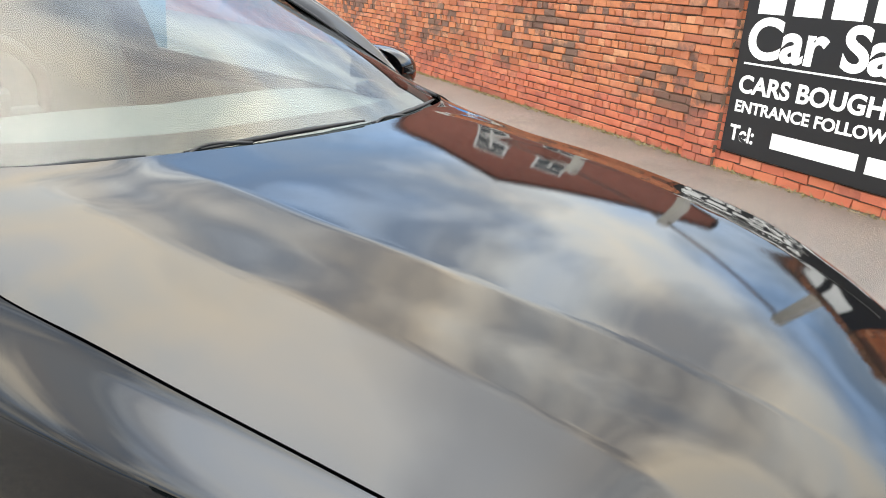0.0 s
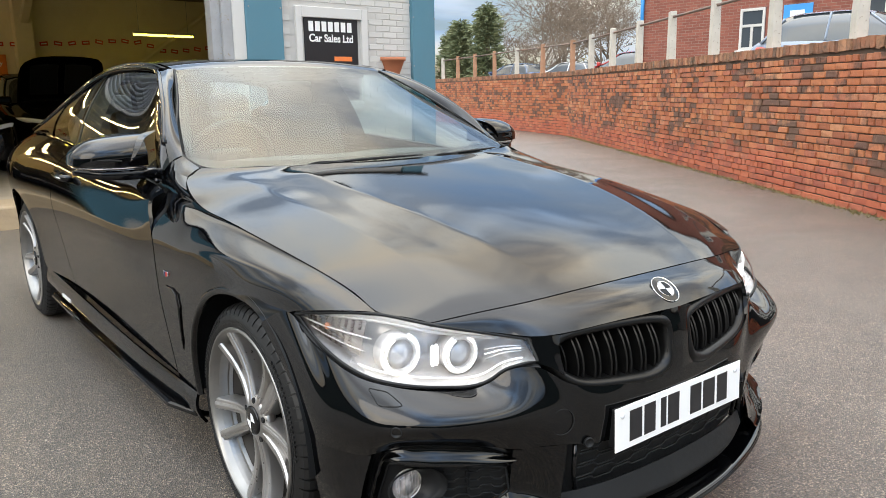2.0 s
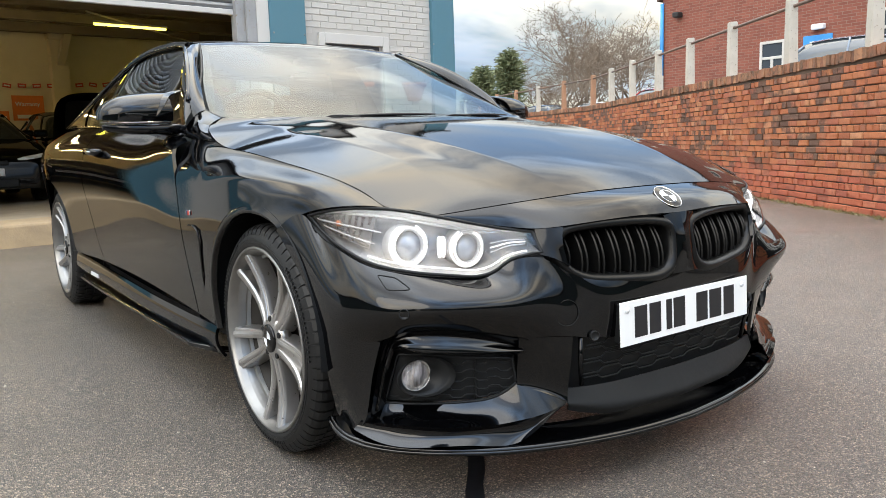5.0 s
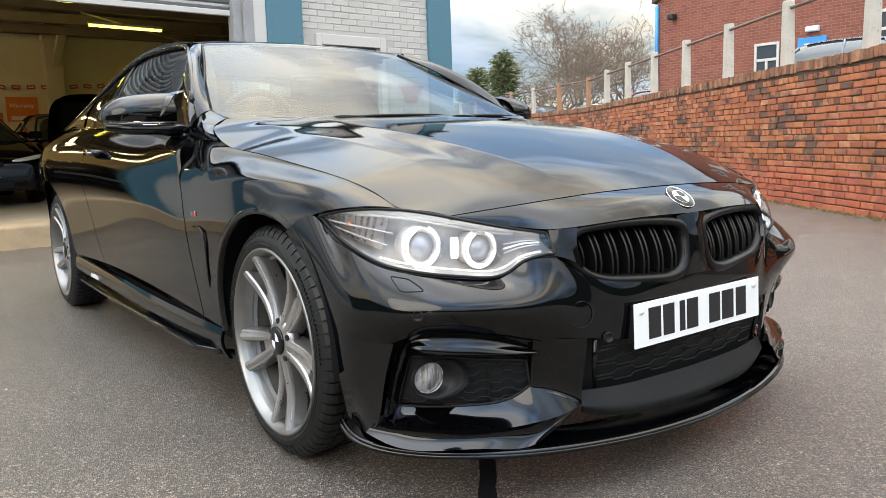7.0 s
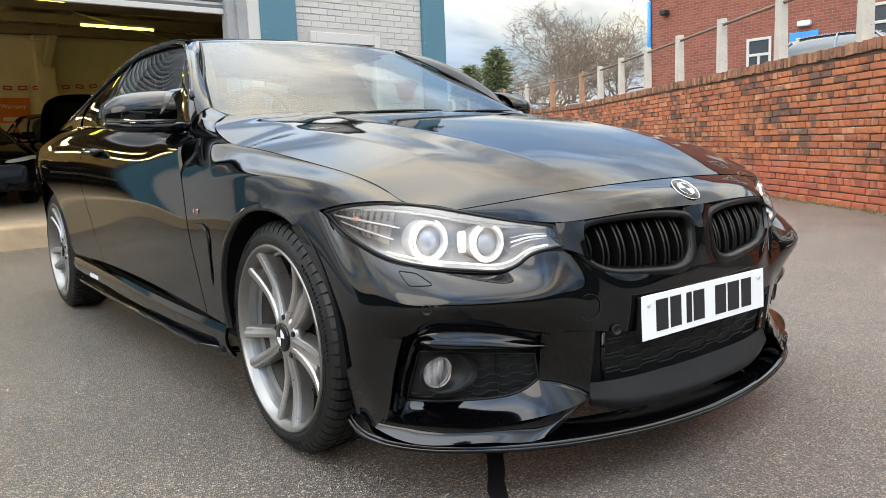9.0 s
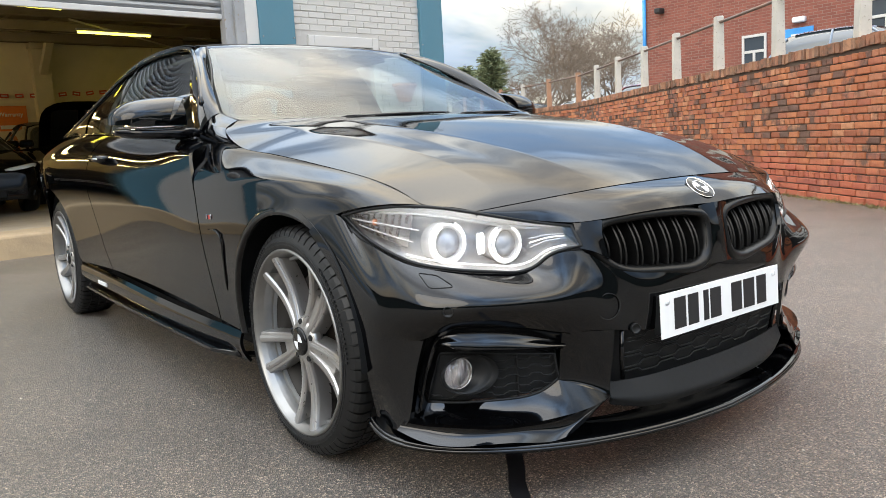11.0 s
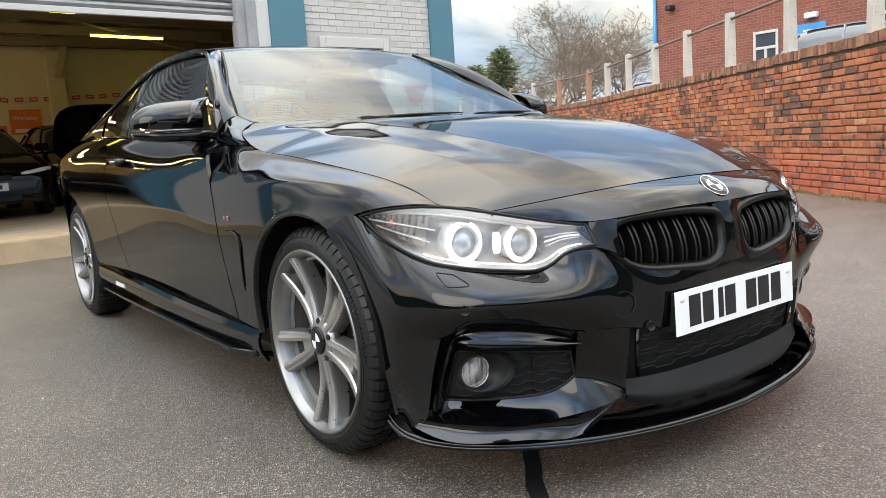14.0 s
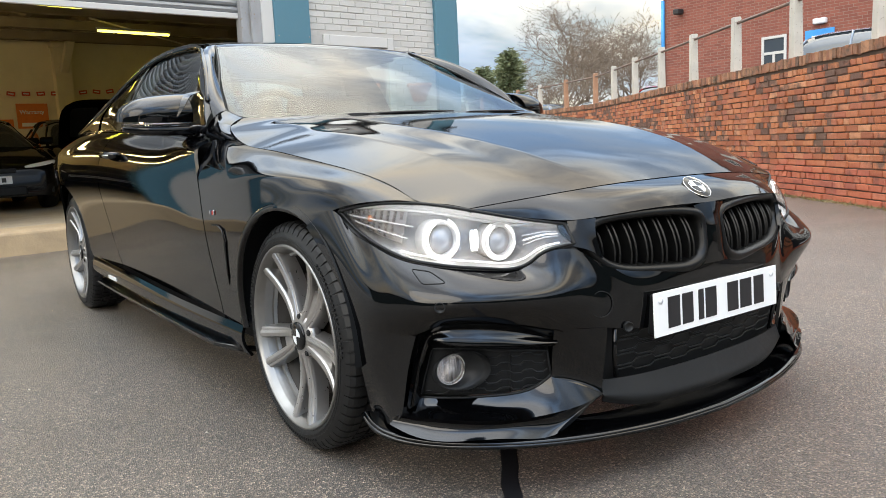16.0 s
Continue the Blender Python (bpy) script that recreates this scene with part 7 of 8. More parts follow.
def saloon(name, label, group, paint, m, length=4.4, width=1.78, height=1.42, hood_up=False, boxy=0.0):
    """A parked car seen from some way off: body, cabin glass, wheels, lamps."""
    c = thing(name, label, "car", group, at=m)
    h, L = height / 1.42, length / 4.4
    prof = [(2.17, 0.22, 0.60, 0.66), (2.10, 0.19, 0.68, 0.76), (1.92, 0.18, 0.755, 0.83), (1.6, 0.19, 0.82, 0.865), (0.95, 0.22, 0.93, 0.88), (0.3, 0.24, 0.95, 0.88), (-0.9, 0.24, 0.97, 0.88), (-1.6, 0.28, 0.99, 0.86), (-2.0, 0.34, 0.97, 0.80), (-2.18, 0.42, 0.85, 0.70)]
    rows = []
    for x, z0, z1, w in prof:
        w = w * width / 1.78
        sec = [(-w * 0.94, z0), (-w, z0 + 0.15), (-w, z0 + 0.6 * (z1 - z0)), (-w * 0.96, z1 - 0.05), (-w * 0.80, z1 - 0.005), (-w * 0.4, z1 + 0.02), (0, z1 + 0.025)]
        sec = sec + [(-a, b) for a, b in sec[-2::-1]]
        rows.append([(x * L, a, b * h) for a, b in sec])
    g = natural(np.linspace(0, 1, len(rows)), np.array(rows), np.linspace(0, 1, 40))
    bm = bmesh.new()
    rr = [[bm.verts.new(p) for p in r] for r in g]
    for a, b in zip(rr, rr[1:]):
        for k in range(len(a) - 1):
            bm.faces.new((a[k], a[k + 1], b[k + 1], b[k]))
    bm.faces.new(rr[0]); bm.faces.new(rr[-1][::-1])
    bmesh.ops.recalc_face_normals(bm, faces=bm.faces)
    part("body", bm, paint, c, smooth=True)
    cab = [(1.0, 0.93, 0.72), (0.35, 1.28, 0.60), (-0.2, 1.41, 0.56), (-0.8, 1.42, 0.56), (-1.35 - 0.4 * boxy, 1.30 + 0.08 * boxy, 0.58), (-1.9, 0.98, 0.66)]
    rows = []
    for x, z, w in cab:
        rows.append([(x * L, s * w2, zz * h) for s, w2, zz in ((-1, 0.80, 0.93), (-1, (0.8 + w) / 2, (0.93 + z) / 2), (-1, w, z - 0.03 if z > 1 else z), (-1, w * 0.8, z), (0, 0, z + 0.015), (1, w * 0.8, z), (1, w, z - 0.03 if z > 1 else z), (1, (0.8 + w) / 2, (0.93 + z) / 2), (1, 0.80, 0.93))])
    g = natural(np.linspace(0, 1, len(rows)), np.array(rows), np.linspace(0, 1, 24))
    bm = bmesh.new()
    rr = [[bm.verts.new(p) for p in r] for r in g]
    for a, b in zip(rr, rr[1:]):
        for k in range(len(a) - 1):
            bm.faces.new((a[k], a[k + 1], b[k + 1], b[k]))
    bmesh.ops.recalc_face_normals(bm, faces=bm.faces)
    part("cabin_glass", bm, M["car_window"], c, "dark cabin windows", smooth=True)
    bm = bmesh.new()
    top = [r[2:7] for r in natural(np.linspace(0, 1, len(rows)), np.array(rows), np.linspace(0.28, 0.74, 14))]
    rr = [[bm.verts.new((p[0], p[1] * 1.02, p[2] + 0.008)) for p in r] for r in top]
    for a, b in zip(rr, rr[1:]):
        for k in range(len(a) - 1):
            bm.faces.new((a[k], a[k + 1], b[k + 1], b[k]))
    part("roof", bm, paint, c, smooth=True)
    for s in (-1, 1):
        for xs in ((1.0, 0.30), (-0.35, -0.40), (-1.35, -1.9)):
            bm = bmesh.new()
            f0, f1 = ((0.0, 0.30) if xs[0] > 0 else (0.56, 0.56) if xs[0] > -1 else (0.78, 1.0))
            gg = natural(np.linspace(0, 1, len(rows)), np.array(rows), np.array([f0, (f0 + f1) / 2, f1]))
            edge = [gg[0][0 if s < 0 else 8], gg[1][1 if s < 0 else 7], gg[2][2 if s < 0 else 6]] if xs[0] > 0 else [gg[0][2 if s < 0 else 6], gg[1][1 if s < 0 else 7], gg[2][0 if s < 0 else 8]]
            tube(bm, [tuple(p) for p in spline(edge, 8)], 0.022, 6)
            part("pillar", bm, paint, c, smooth=True)
        bm = bmesh.new()
        lampc = [(2.150 * L, s * 0.42, 0.625 * h), (2.11 * L, s * 0.60, 0.645 * h), (2.01 * L, s * 0.745, 0.670 * h), (1.80 * L, s * 0.845, 0.700 * h)]
        tube(bm, [tuple(p) for p in spline(lampc, 12)], [0.016, 0.026, 0.032, 0.035, 0.037, 0.038, 0.038, 0.036, 0.032, 0.026, 0.018, 0.010], 10)
        hl = part("headlight", bm, M["lamp_body"], c, "clear headlight", smooth=True)
        for q in (0.50, 0.63):
            bm = lathe(bmesh.new(), [(0.0, 0.050), (0.020, 0.048), (0.034, 0.050), (0.038, 0.044), (0.038, 0.0)], 20, Matrix.Translation((2.09 * L - 0.35 * (q - 0.5), s * q, 0.628 * h)) @ Matrix.Rotation(math.pi / 2, 4, "Y"))
            part("projector", bm, M["lens"], hl, smooth=True)
        bm = lathe(bmesh.new(), [(0.0, 0.02), (0.034, 0.015), (0.040, 0.0)], 20, Matrix.Translation((2.13 * L, s * 0.62, 0.30 * h)) @ Matrix.Rotation(math.pi / 2, 4, "Y"))
        part("fog_light", bm, M["lamp_body"], c, smooth=True)
        part("side_intake", boxed((2.06 * L, s * 0.62 - 0.13, 0.25 * h), (2.135 * L, s * 0.62 + 0.13, 0.35 * h), 0.02), M["plastic"], c)
        bm = bmesh.new()
        tube(bm, [(-2.06 * L, s * 0.60, 0.82 * h), (-1.95 * L, s * 0.76, 0.83 * h), (-1.8 * L, s * 0.84, 0.83 * h)], [0.04, 0.06, 0.03], 10)
        part("tail_light", bm, M["red"], c, smooth=True)
        part("mirror", boxed((0.62 * L, s * 0.96 - 0.09, 0.96 * h), (0.78 * L, s * 0.96 + 0.09, 1.08 * h), 0.035), paint, c)
        for x in (1.35, -1.3):
            mm = Matrix.Translation((x * L, s * (0.785 * width / 1.78), 0.31)) @ Matrix.Rotation(s * -math.pi / 2, 4, "X")
            wh = part("wheel", lathe(bmesh.new(), [(0.20, -0.1), (0.30, -0.1), (0.31, -0.05), (0.31, 0.05), (0.29, 0.09), (0.22, 0.095), (0.21, 0.07)], 32, mm), M["rubber"], c, smooth=True)
            part("rim", lathe(bmesh.new(), [(0.0, 0.08), (0.05, 0.085), (0.08, 0.07), (0.20, 0.085), (0.215, 0.08)], 24, mm), M["alloy"], wh, smooth=True)
    part("front_grille", boxed((2.10 * L, -0.42, 0.24 * h), (2.185 * L, 0.42, 0.37 * h), 0.02), M["plastic"], c)
    for s in (-1, 1):
        part("upper_grille", boxed((2.08 * L, s * 0.18 - 0.14, 0.545 * h), (2.178 * L, s * 0.18 + 0.14, 0.625 * h), 0.02), M["plastic"], c)
    pl = part("number_plate", boxed((2.172 * L, -0.26, 0.405 * h), (2.187 * L, 0.26, 0.515 * h), 0.004), M["plate"], c, "white plate with dark bars")
    for k in range(5):
        part("plate_bar", boxed((2.187 * L, -0.2 + 0.085 * k, 0.43 * h), (2.189 * L, -0.15 + 0.085 * k, 0.49 * h)), M["black"], pl)
    if hood_up:
        mm = Matrix.Translation((0.95 * L, 0, 0.95 * h)) @ Matrix.Rotation(radians(-62), 4, "Y")
        bm = bmesh.new()
        rr = []
        for i in range(9):
            f = i / 8
            rr.append([bm.verts.new(mm @ Vector((0.86 * f, s * 0.64 * math.sqrt(max(0.04, 1 - 0.45 * f ** 6)), 0.05 - 0.09 * abs(s) ** 3 - 0.20 * f ** 4))) for s in np.linspace(-1, 1, 13)])
        for a, b in zip(rr, rr[1:]):
            for k in range(12):
                bm.faces.new((a[k], a[k + 1], b[k + 1], b[k]))
        bmesh.ops.solidify(bm, geom=bm.faces[:], thickness=0.03)
        lid = part("raised_bonnet", bm, paint, c, "bonnet propped wide open", smooth=True)
        for y0, y1 in ((-0.46, -0.05), (0.05, 0.46)):
            part("inner_panel", boxed((0.14, y0, -0.045), (0.66, y1, -0.02), 0.012, mm), M["plastic"], lid, "dark inner bonnet liner")
    return c


M["lamp_body"] = plain("clear_lamp_plastic", (0.82, 0.82, 0.82), 0.15, 0.1, 60, 0.0)
M["black_old"] = car_paint("black_paint_parked", (0.003, 0.003, 0.0035), 0.45)
M["silver_car"] = car_paint("silver_blue_paint", (0.21, 0.25, 0.31))
M["blue_car"] = car_paint("slate_blue_paint", (0.07, 0.10, 0.17))
M["white_car"] = car_paint("white_paint_parked", (0.70, 0.71, 0.72))
M["red_car"] = car_paint("red_paint_parked", (0.42, 0.03, 0.03))
M["yellow_van"] = car_paint("orange_yellow_paint", (0.70, 0.34, 0.03))


def stand(x, y, z, deg):
    return Matrix.Translation((x, y, z)) @ Matrix.Rotation(radians(deg), 4, "Z")


saloon("parked_car", "black saloon parked nose out inside the garage", "cars in the garage", M["black_old"], stand(-11.35, -0.72, 0.225, 1), 4.4, 1.80, 1.31)
saloon("parked_car", "black car in the garage with its bonnet propped open", "cars in the garage", M["black_old"], stand(-12.95, 1.22, 0.225, 3), 4.2, 1.72, 1.36, hood_up=True)
# unseen car, added to darken what the coupe's flank reflects
saloon("parked_car", "unseen black hatchback in the garage, added to darken reflections", "cars in the garage", M["black_old"], stand(-11.1, -2.95, 0.225, 2), 4.2, 1.76, 1.42, boxy=0.5)
UP = 1.0
saloon("parked_car", "blue-grey hatchback parked behind the brick wall", "cars in the upper car park", M["silver_car"], stand(-4.62, 13.5, UP, 8), 4.1, 1.75, 1.54, boxy=0.6)
for x, y, d, c, lab in ((-16.2, 20.8, 200, "red_car", "red hatchback parked in the upper car park"), (-24.5, 26.6, 188, "white_car", "white hatchback parked in the upper car park"), (-29.5, 29.5, 190, "white_car", "white hatchback parked in the upper car park"), (-27.0, 25.4, 182, "blue_car", "slate blue hatchback parked in the upper car park")):
    saloon("parked_car", lab, "cars in the upper car park", M[c], stand(x, y, UP - 0.0, d), 4.0, 1.72, 1.46, boxy=0.6)
van = thing("van", "orange and black van parked beyond the fence", "van", at=stand(-38.0, 33.0, UP - 0.3, 140))
part("body", boxed((-2.2, -0.9, 0.35), (2.2, 0.9, 1.95), 0.15), M["yellow_van"], van)
part("side_panel", boxed((-1.9, -0.91, 0.75), (0.9, 0.91, 1.75), 0.01), M["black"], van)
for x in (-1.4, 1.5):
    for s in (-1, 1):
        part("wheel", lathe(bmesh.new(), [(0.0, 0.1), (0.2, 0.1), (0.32, 0.06), (0.33, -0.05), (0.3, -0.1)], 24, Matrix.Translation((x, s * 0.82, 0.33)) @ Matrix.Rotation(s * -math.pi / 2, 4, "X")), M["rubber"], van)

# ---- red brick building behind the wall ----
def far_brick():
    a = Mat("far_red_brick", rough=0.85)
    mp = a.n.new("ShaderNodeMapping")
    mp.inputs["Rotation"].default_value = (radians(90), 0, 0)
    a.l.new(a.coords(), mp.inputs[0])
    b = a.n.new("ShaderNodeTexBrick")
    b.inputs["Scale"].default_value = 1.0
    b.inputs["Brick Width"].default_value, b.inputs["Row Height"].default_value, b.inputs["Mortar Size"].default_value = 0.225, 0.075, 0.006
    b.inputs["Color1"].default_value, b.inputs["Color2"].default_value, b.inputs["Mortar"].default_value = (0.265, 0.088, 0.058, 1), (0.185, 0.057, 0.040, 1), (0.25, 0.165, 0.13, 1)
    a.l.new(mp.outputs[0], b.inputs["Vector"])
    col = a.blend(a.ramp(a.noise(0.6, 6), (0.4, 0.0), (0.75, 0.35)), b.outputs["Color"], (0.24, 0.08, 0.055))
    a.put("Base Color", col)
    a.bump(b.outputs["Fac"], -0.3, 0.006)
    return a.m


M["far_brick"] = far_brick()
M["sky_blue"] = plain("bright_blue_paint", (0.05, 0.30, 0.72), 0.4)
M["roof_tile"] = plain("dark_roof_tile", (0.10, 0.075, 0.065), 0.8, 0, 30, 0.4)
M["dark_glass"] = plain("dark_window_glass", (0.05, 0.06, 0.07), 0.05, 0, 20, 0.0)
M["cable"] = plain("black_fitting", (0.02, 0.02, 0.02), 0.6)
HB = Matrix.Translation((0, 17.5, 0))
house = thing("brick_building", "red brick gabled building with white windows and a blue door", "building", at=HB)
bm = bmesh.new()
gx0, gx1, eave, apex = -12.97, -0.4, 4.78, 7.3
pts = [(gx0, 0.9), (gx1, 0.9), (gx1, eave), ((gx0 + gx1) / 2, apex), (gx0, eave)]
fr = [bm.verts.new((x, 0, z)) for x, z in pts]
bk = [bm.verts.new((x, 12, z)) for x, z in pts]
bm.faces.new(fr); bm.faces.new(bk[::-1])
for k in range(5):
    bm.faces.new((fr[k], bk[k], bk[(k + 1) % 5], fr[(k + 1) % 5]))
bmesh.ops.recalc_face_normals(bm, faces=bm.faces)
part("wall", bm, M["far_brick"], house)
for s in (-1, 1):
    cx = (gx0 + gx1) / 2
    bm = bmesh.new()
    e0, e1 = (cx, apex + 0.06), (cx + s * (6.285 + 0.14), eave - 0.02)
    q = [bm.verts.new((x, y, z + dz)) for y in (-0.10, 12.3) for (x, z), dz in ((e0, 0.0), (e1, 0.0), (e1, 0.14), (e0, 0.14))]
    for f in ((0, 1, 2, 3), (7, 6, 5, 4), (0, 4, 5, 1), (1, 5, 6, 2), (2, 6, 7, 3), (3, 7, 4, 0)):
        bm.faces.new([q[i] for i in f])
    part("roof", bm, M["roof_tile"], house)
part("wall", boxed((gx1, 1.2, 0.9), (13.0, 10, 4.5)), M["far_brick"], house)
part("roof", boxed((gx1, 0.9, 4.5), (13.2, 10.4, 4.7), 0.03), M["roof_tile"], house)


def far_window(x, z, w, h, y=0.0):
    wnd = part("window", boxed((x, y - 0.02, z), (x + w, y + 0.05, z + h)), M["dark_glass"], house, "white framed window")
    t = 0.07
    for lo, hi in (((x, z), (x + t, z + h)), ((x + w - t, z), (x + w, z + h)), ((x + t, z), (x + w - t, z + t)), ((x + t, z + h - t), (x + w - t, z + h)), ((x + t, z + h * 0.55), (x + w - t, z + h * 0.55 + t)), ((x + w / 2 - t / 2, z + t), (x + w / 2 + t / 2, z + h * 0.55))):
        part("frame", boxed((lo[0], y - 0.05, lo[1]), (hi[0], y - 0.015, hi[1]), 0.006), M["white_paint"], wnd)
    part("sill", boxed((x - 0.06, y - 0.12, z - 0.07), (x + w + 0.06, y - 0.01, z), 0.01), M["white_paint"], wnd)


for x, z, w, h in ((-9.78, 2.15, 0.70, 1.05), (-6.72, 2.55, 1.15, 1.07), (-4.9, 2.55, 1.15, 1.07), (-3.0, 2.2, 1.15, 1.07), (-7.9, 4.7, 1.0, 0.95), (-6.0, 4.7, 1.0, 0.95)):
    far_window(x, z, w, h)
for k in range(6):
    far_window(0.4 + 2.1 * k, 2.5, 1.2, 1.1, 1.2)
dr = part("door", boxed((-8.60, -0.03, 1.0), (-7.86, 0.05, 3.2), 0.01), M["sky_blue"], house, "bright blue door")
part("door_panel", boxed((-8.42, -0.045, 2.80), (-8.05, -0.03, 3.05), 0.005), M["white_print"], dr)
part("door_lamp", boxed((-8.36, -0.14, 3.32), (-8.03, 0.0, 3.46), 0.03), M["white_dot"], house, "white bulkhead lamp")
bm = bmesh.new()
tube(bm, [(gx0 + 0.03, -0.06, 2.4), (gx0 + 0.03, -0.06, eave - 0.1)], 0.055, 10)
part("drain_pipe", bm, M["sky_blue"], house, "bright blue drain pipe", smooth=True)
bm = bmesh.new()
tube(bm, [(gx0 + 0.03, -0.07, 1.0), (gx0 + 0.03, -0.07, 2.6)], 0.065, 10)
part("drain_pipe", bm, M["post"], house, "pale lower drain pipe", smooth=True)
part("camera_box", boxed((-12.45, -0.25, 4.2), (-12.25, 0.0, 4.35), 0.03), M["cable"], house)

# street lamp beyond the garage
lampost = thing("street_lamp", "slim grey street lamp with a flat head", "street lamp", at=Matrix.Translation((-34, 24, 0.99)))
bm = bmesh.new()
tube(bm, [(0, 0, 0), (0, 0, 4.4)], [0.07, 0.045], 8)
part("pole", bm, M["galv"], lampost)
part("head", boxed((-0.15, -0.5, 4.35), (0.15, 0.2, 4.5), 0.04), M["galv"], lampost)

# ---- trees ----
M["bark"] = plain("grey_brown_bark", (0.16, 0.125, 0.095), 0.9, 0, 20, 0.5, 0.3)
M["twig"] = plain("bare_twigs", (0.20, 0.155, 0.115), 0.9, 0, 20, 0.2, 0.3)


def leaf_mat(name, a0, a1):
    a = Mat(name, a0, 0.7)
    a.put("Base Color", a.ramp(a.island(), (0.0, a0), (1.0, a1)))
    return a.m


M["needles"] = leaf_mat("dark_pine_needles", (0.085, 0.115, 0.055), (0.23, 0.25, 0.13))
M["scrub"] = leaf_mat("winter_scrub", (0.10, 0.075, 0.045), (0.17, 0.15, 0.07))


def bare_tree(m, height, seed, lean=0.1, fine=3.0):
    rnd = random.Random(seed)
    t = thing("bare_tree", "leafless winter tree with a dense net of fine twigs", "tree", "trees beyond the car park", at=m)
    trunk, twigs = bmesh.new(), bmesh.new()

    def grow(p, d, length, rad, depth, bmx):
        pts, n = [p], 5
        bend = Vector((rnd.uniform(-1, 1), rnd.uniform(-1, 1), 0)) * (0.10 if depth < 3 else 0.16)
        for k in range(n):
            d = (d + bend + Vector((rnd.uniform(-1, 1), rnd.uniform(-1, 1), rnd.uniform(-0.5, 0.6))) * 0.13 + Vector((lean * 0.25, -lean * 0.1, 0.02 if depth < 4 else -0.05))).normalized()
            p = p + d * length / n
            pts.append(p)
        tube(bmx, pts, [max(0.008, rad * (1 - 0.5 * k / n)) for k in range(n + 1)], 5 if depth < 2 else 3, False)
        if depth >= 6:
            return
        for k in range(3):
            q = pts[rnd.randint(2, n)] if depth < 2 else pts[rnd.randint(1, n)]
            side = Vector((rnd.uniform(-1, 1), rnd.uniform(-1, 1), rnd.uniform(-0.2, 0.9))).normalized()
            grow(q, (d * 0.62 + side * 0.62).normalized(), length * rnd.uniform(0.58, 0.80), rad * 0.56, depth + 1, trunk if depth < 1 else twigs)

    for k in range(2):
        grow(Vector((rnd.uniform(-0.5, 0.5), rnd.uniform(-0.5, 0.5), 0)), Vector((rnd.uniform(-0.3, 0.3) + lean, rnd.uniform(-0.3, 0.3), 1)).normalized(), height * 0.40, 0.085, 0, trunk)
    part("trunk", trunk, M["bark"], t)
    part("crown", twigs, M["twig"], t)["kind"] = "stuff"
    return t


def pine(m, height, seed):
    rnd = random.Random(seed)
    t = thing("pine_tree", "dark green conifer with ragged layered branches", "tree", "trees beyond the car park", at=m)
    bm = bmesh.new()
    tube(bm, [(0, 0, 0), (0.05, 0, height * 0.5), (0, 0.05, height)], [0.22, 0.14, 0.03], 8)
    part("trunk", bm, M["bark"], t)
    vs, fs = [], []
    for k in range(900):
        f = rnd.random() ** 0.8
        z = height * (0.12 + 0.88 * f)
        tier = 0.78 + 0.34 * math.sin(f * 31 + seed) * math.sin(f * 13 + 2 * seed)
        reach = (0.25 + 0.75 * math.sin(math.pi * min(1, 0.18 + 0.80 * f)) ** 0.8) * height * 0.235 * rnd.uniform(0.35, 1.1) * tier + 0.08
        a = rnd.uniform(0, 2 * math.pi)
        c = Vector((math.cos(a) * reach * rnd.uniform(0.3, 1), math.sin(a) * reach * rnd.uniform(0.3, 1), z + rnd.uniform(-0.2, 0.2)))
        for q in range(7):
            e = Vector((math.cos(a + rnd.uniform(-1, 1)), math.sin(a + rnd.uniform(-1, 1)), rnd.uniform(-0.3, 0.5))).normalized() * rnd.uniform(0.18, 0.42)
            u = e.cross(Vector((rnd.uniform(-1, 1), rnd.uniform(-1, 1), rnd.uniform(-1, 1)))).normalized() * 0.05
            b = len(vs)
            o = c + Vector((rnd.uniform(-0.2, 0.2), rnd.uniform(-0.2, 0.2), rnd.uniform(-0.15, 0.15)))
            vs += [tuple(o - u), tuple(o + u), tuple(o + e)]
            fs.append((b, b + 1, b + 2))
    me = bpy.data.meshes.new("crown")
    me.from_pydata(vs, [], fs)
    me.materials.append(M["needles"])
    ob = new("crown", me)
    ob.parent = t
    ob["kind"] = "stuff"
    return t


def from_eye(px, dist):
    """A place on the upper ground seen at that picture column from the usual stand, that far off."""
    yaw = math.atan2(0.5853, -0.8) - math.atan((px - 784) / 1350)
    return Matrix.Translation((1.96 + dist * math.cos(yaw), -1.7 + dist * math.sin(yaw), 0.6))


for px, dist, ht, sd in ((990, 42, 8.0, 1), (1045, 45, 8.8, 2), (1090, 44, 8.2, 3), (1140, 48, 8.6, 4), (1015, 52, 8.8, 5), (965, 55, 7.2, 6)):
    bare_tree(from_eye(px, dist) @ Matrix.Rotation(sd * 1.3, 4, "Z"), ht, sd)
for px, dist, ht, sd in ((902, 46, 5.2, 21), (858, 50, 4.7, 22), (838, 60, 4.6, 23)):
    pine(from_eye(px, dist), ht, sd)
# scrub at the foot of the trees
rnd = random.Random(9)
vs, fs = [], []
for k in range(9000):
    px, dist = rnd.uniform(720, 1230), rnd.uniform(57, 76)
    base = from_eye(px, dist).translation
    c = base + Vector((0, 0, abs(rnd.gauss(0.8, 1.0)) + 0.3))
    e = Vector((rnd.uniform(-1, 1), rnd.uniform(-1, 1), rnd.uniform(-0.2, 1))).normalized() * rnd.uniform(0.3, 0.7)
    u = e.cross(Vector((rnd.uniform(-1, 1), rnd.uniform(-1, 1), 0.3))).normalized() * rnd.uniform(0.03, 0.09)
    b = len(vs)
    vs += [tuple(c - u), tuple(c + u), tuple(c + e)]
    fs.append((b, b + 1, b + 2))
me = bpy.data.meshes.new("scrub")
me.from_pydata(vs, [], fs)
me.materials.append(M["scrub"])
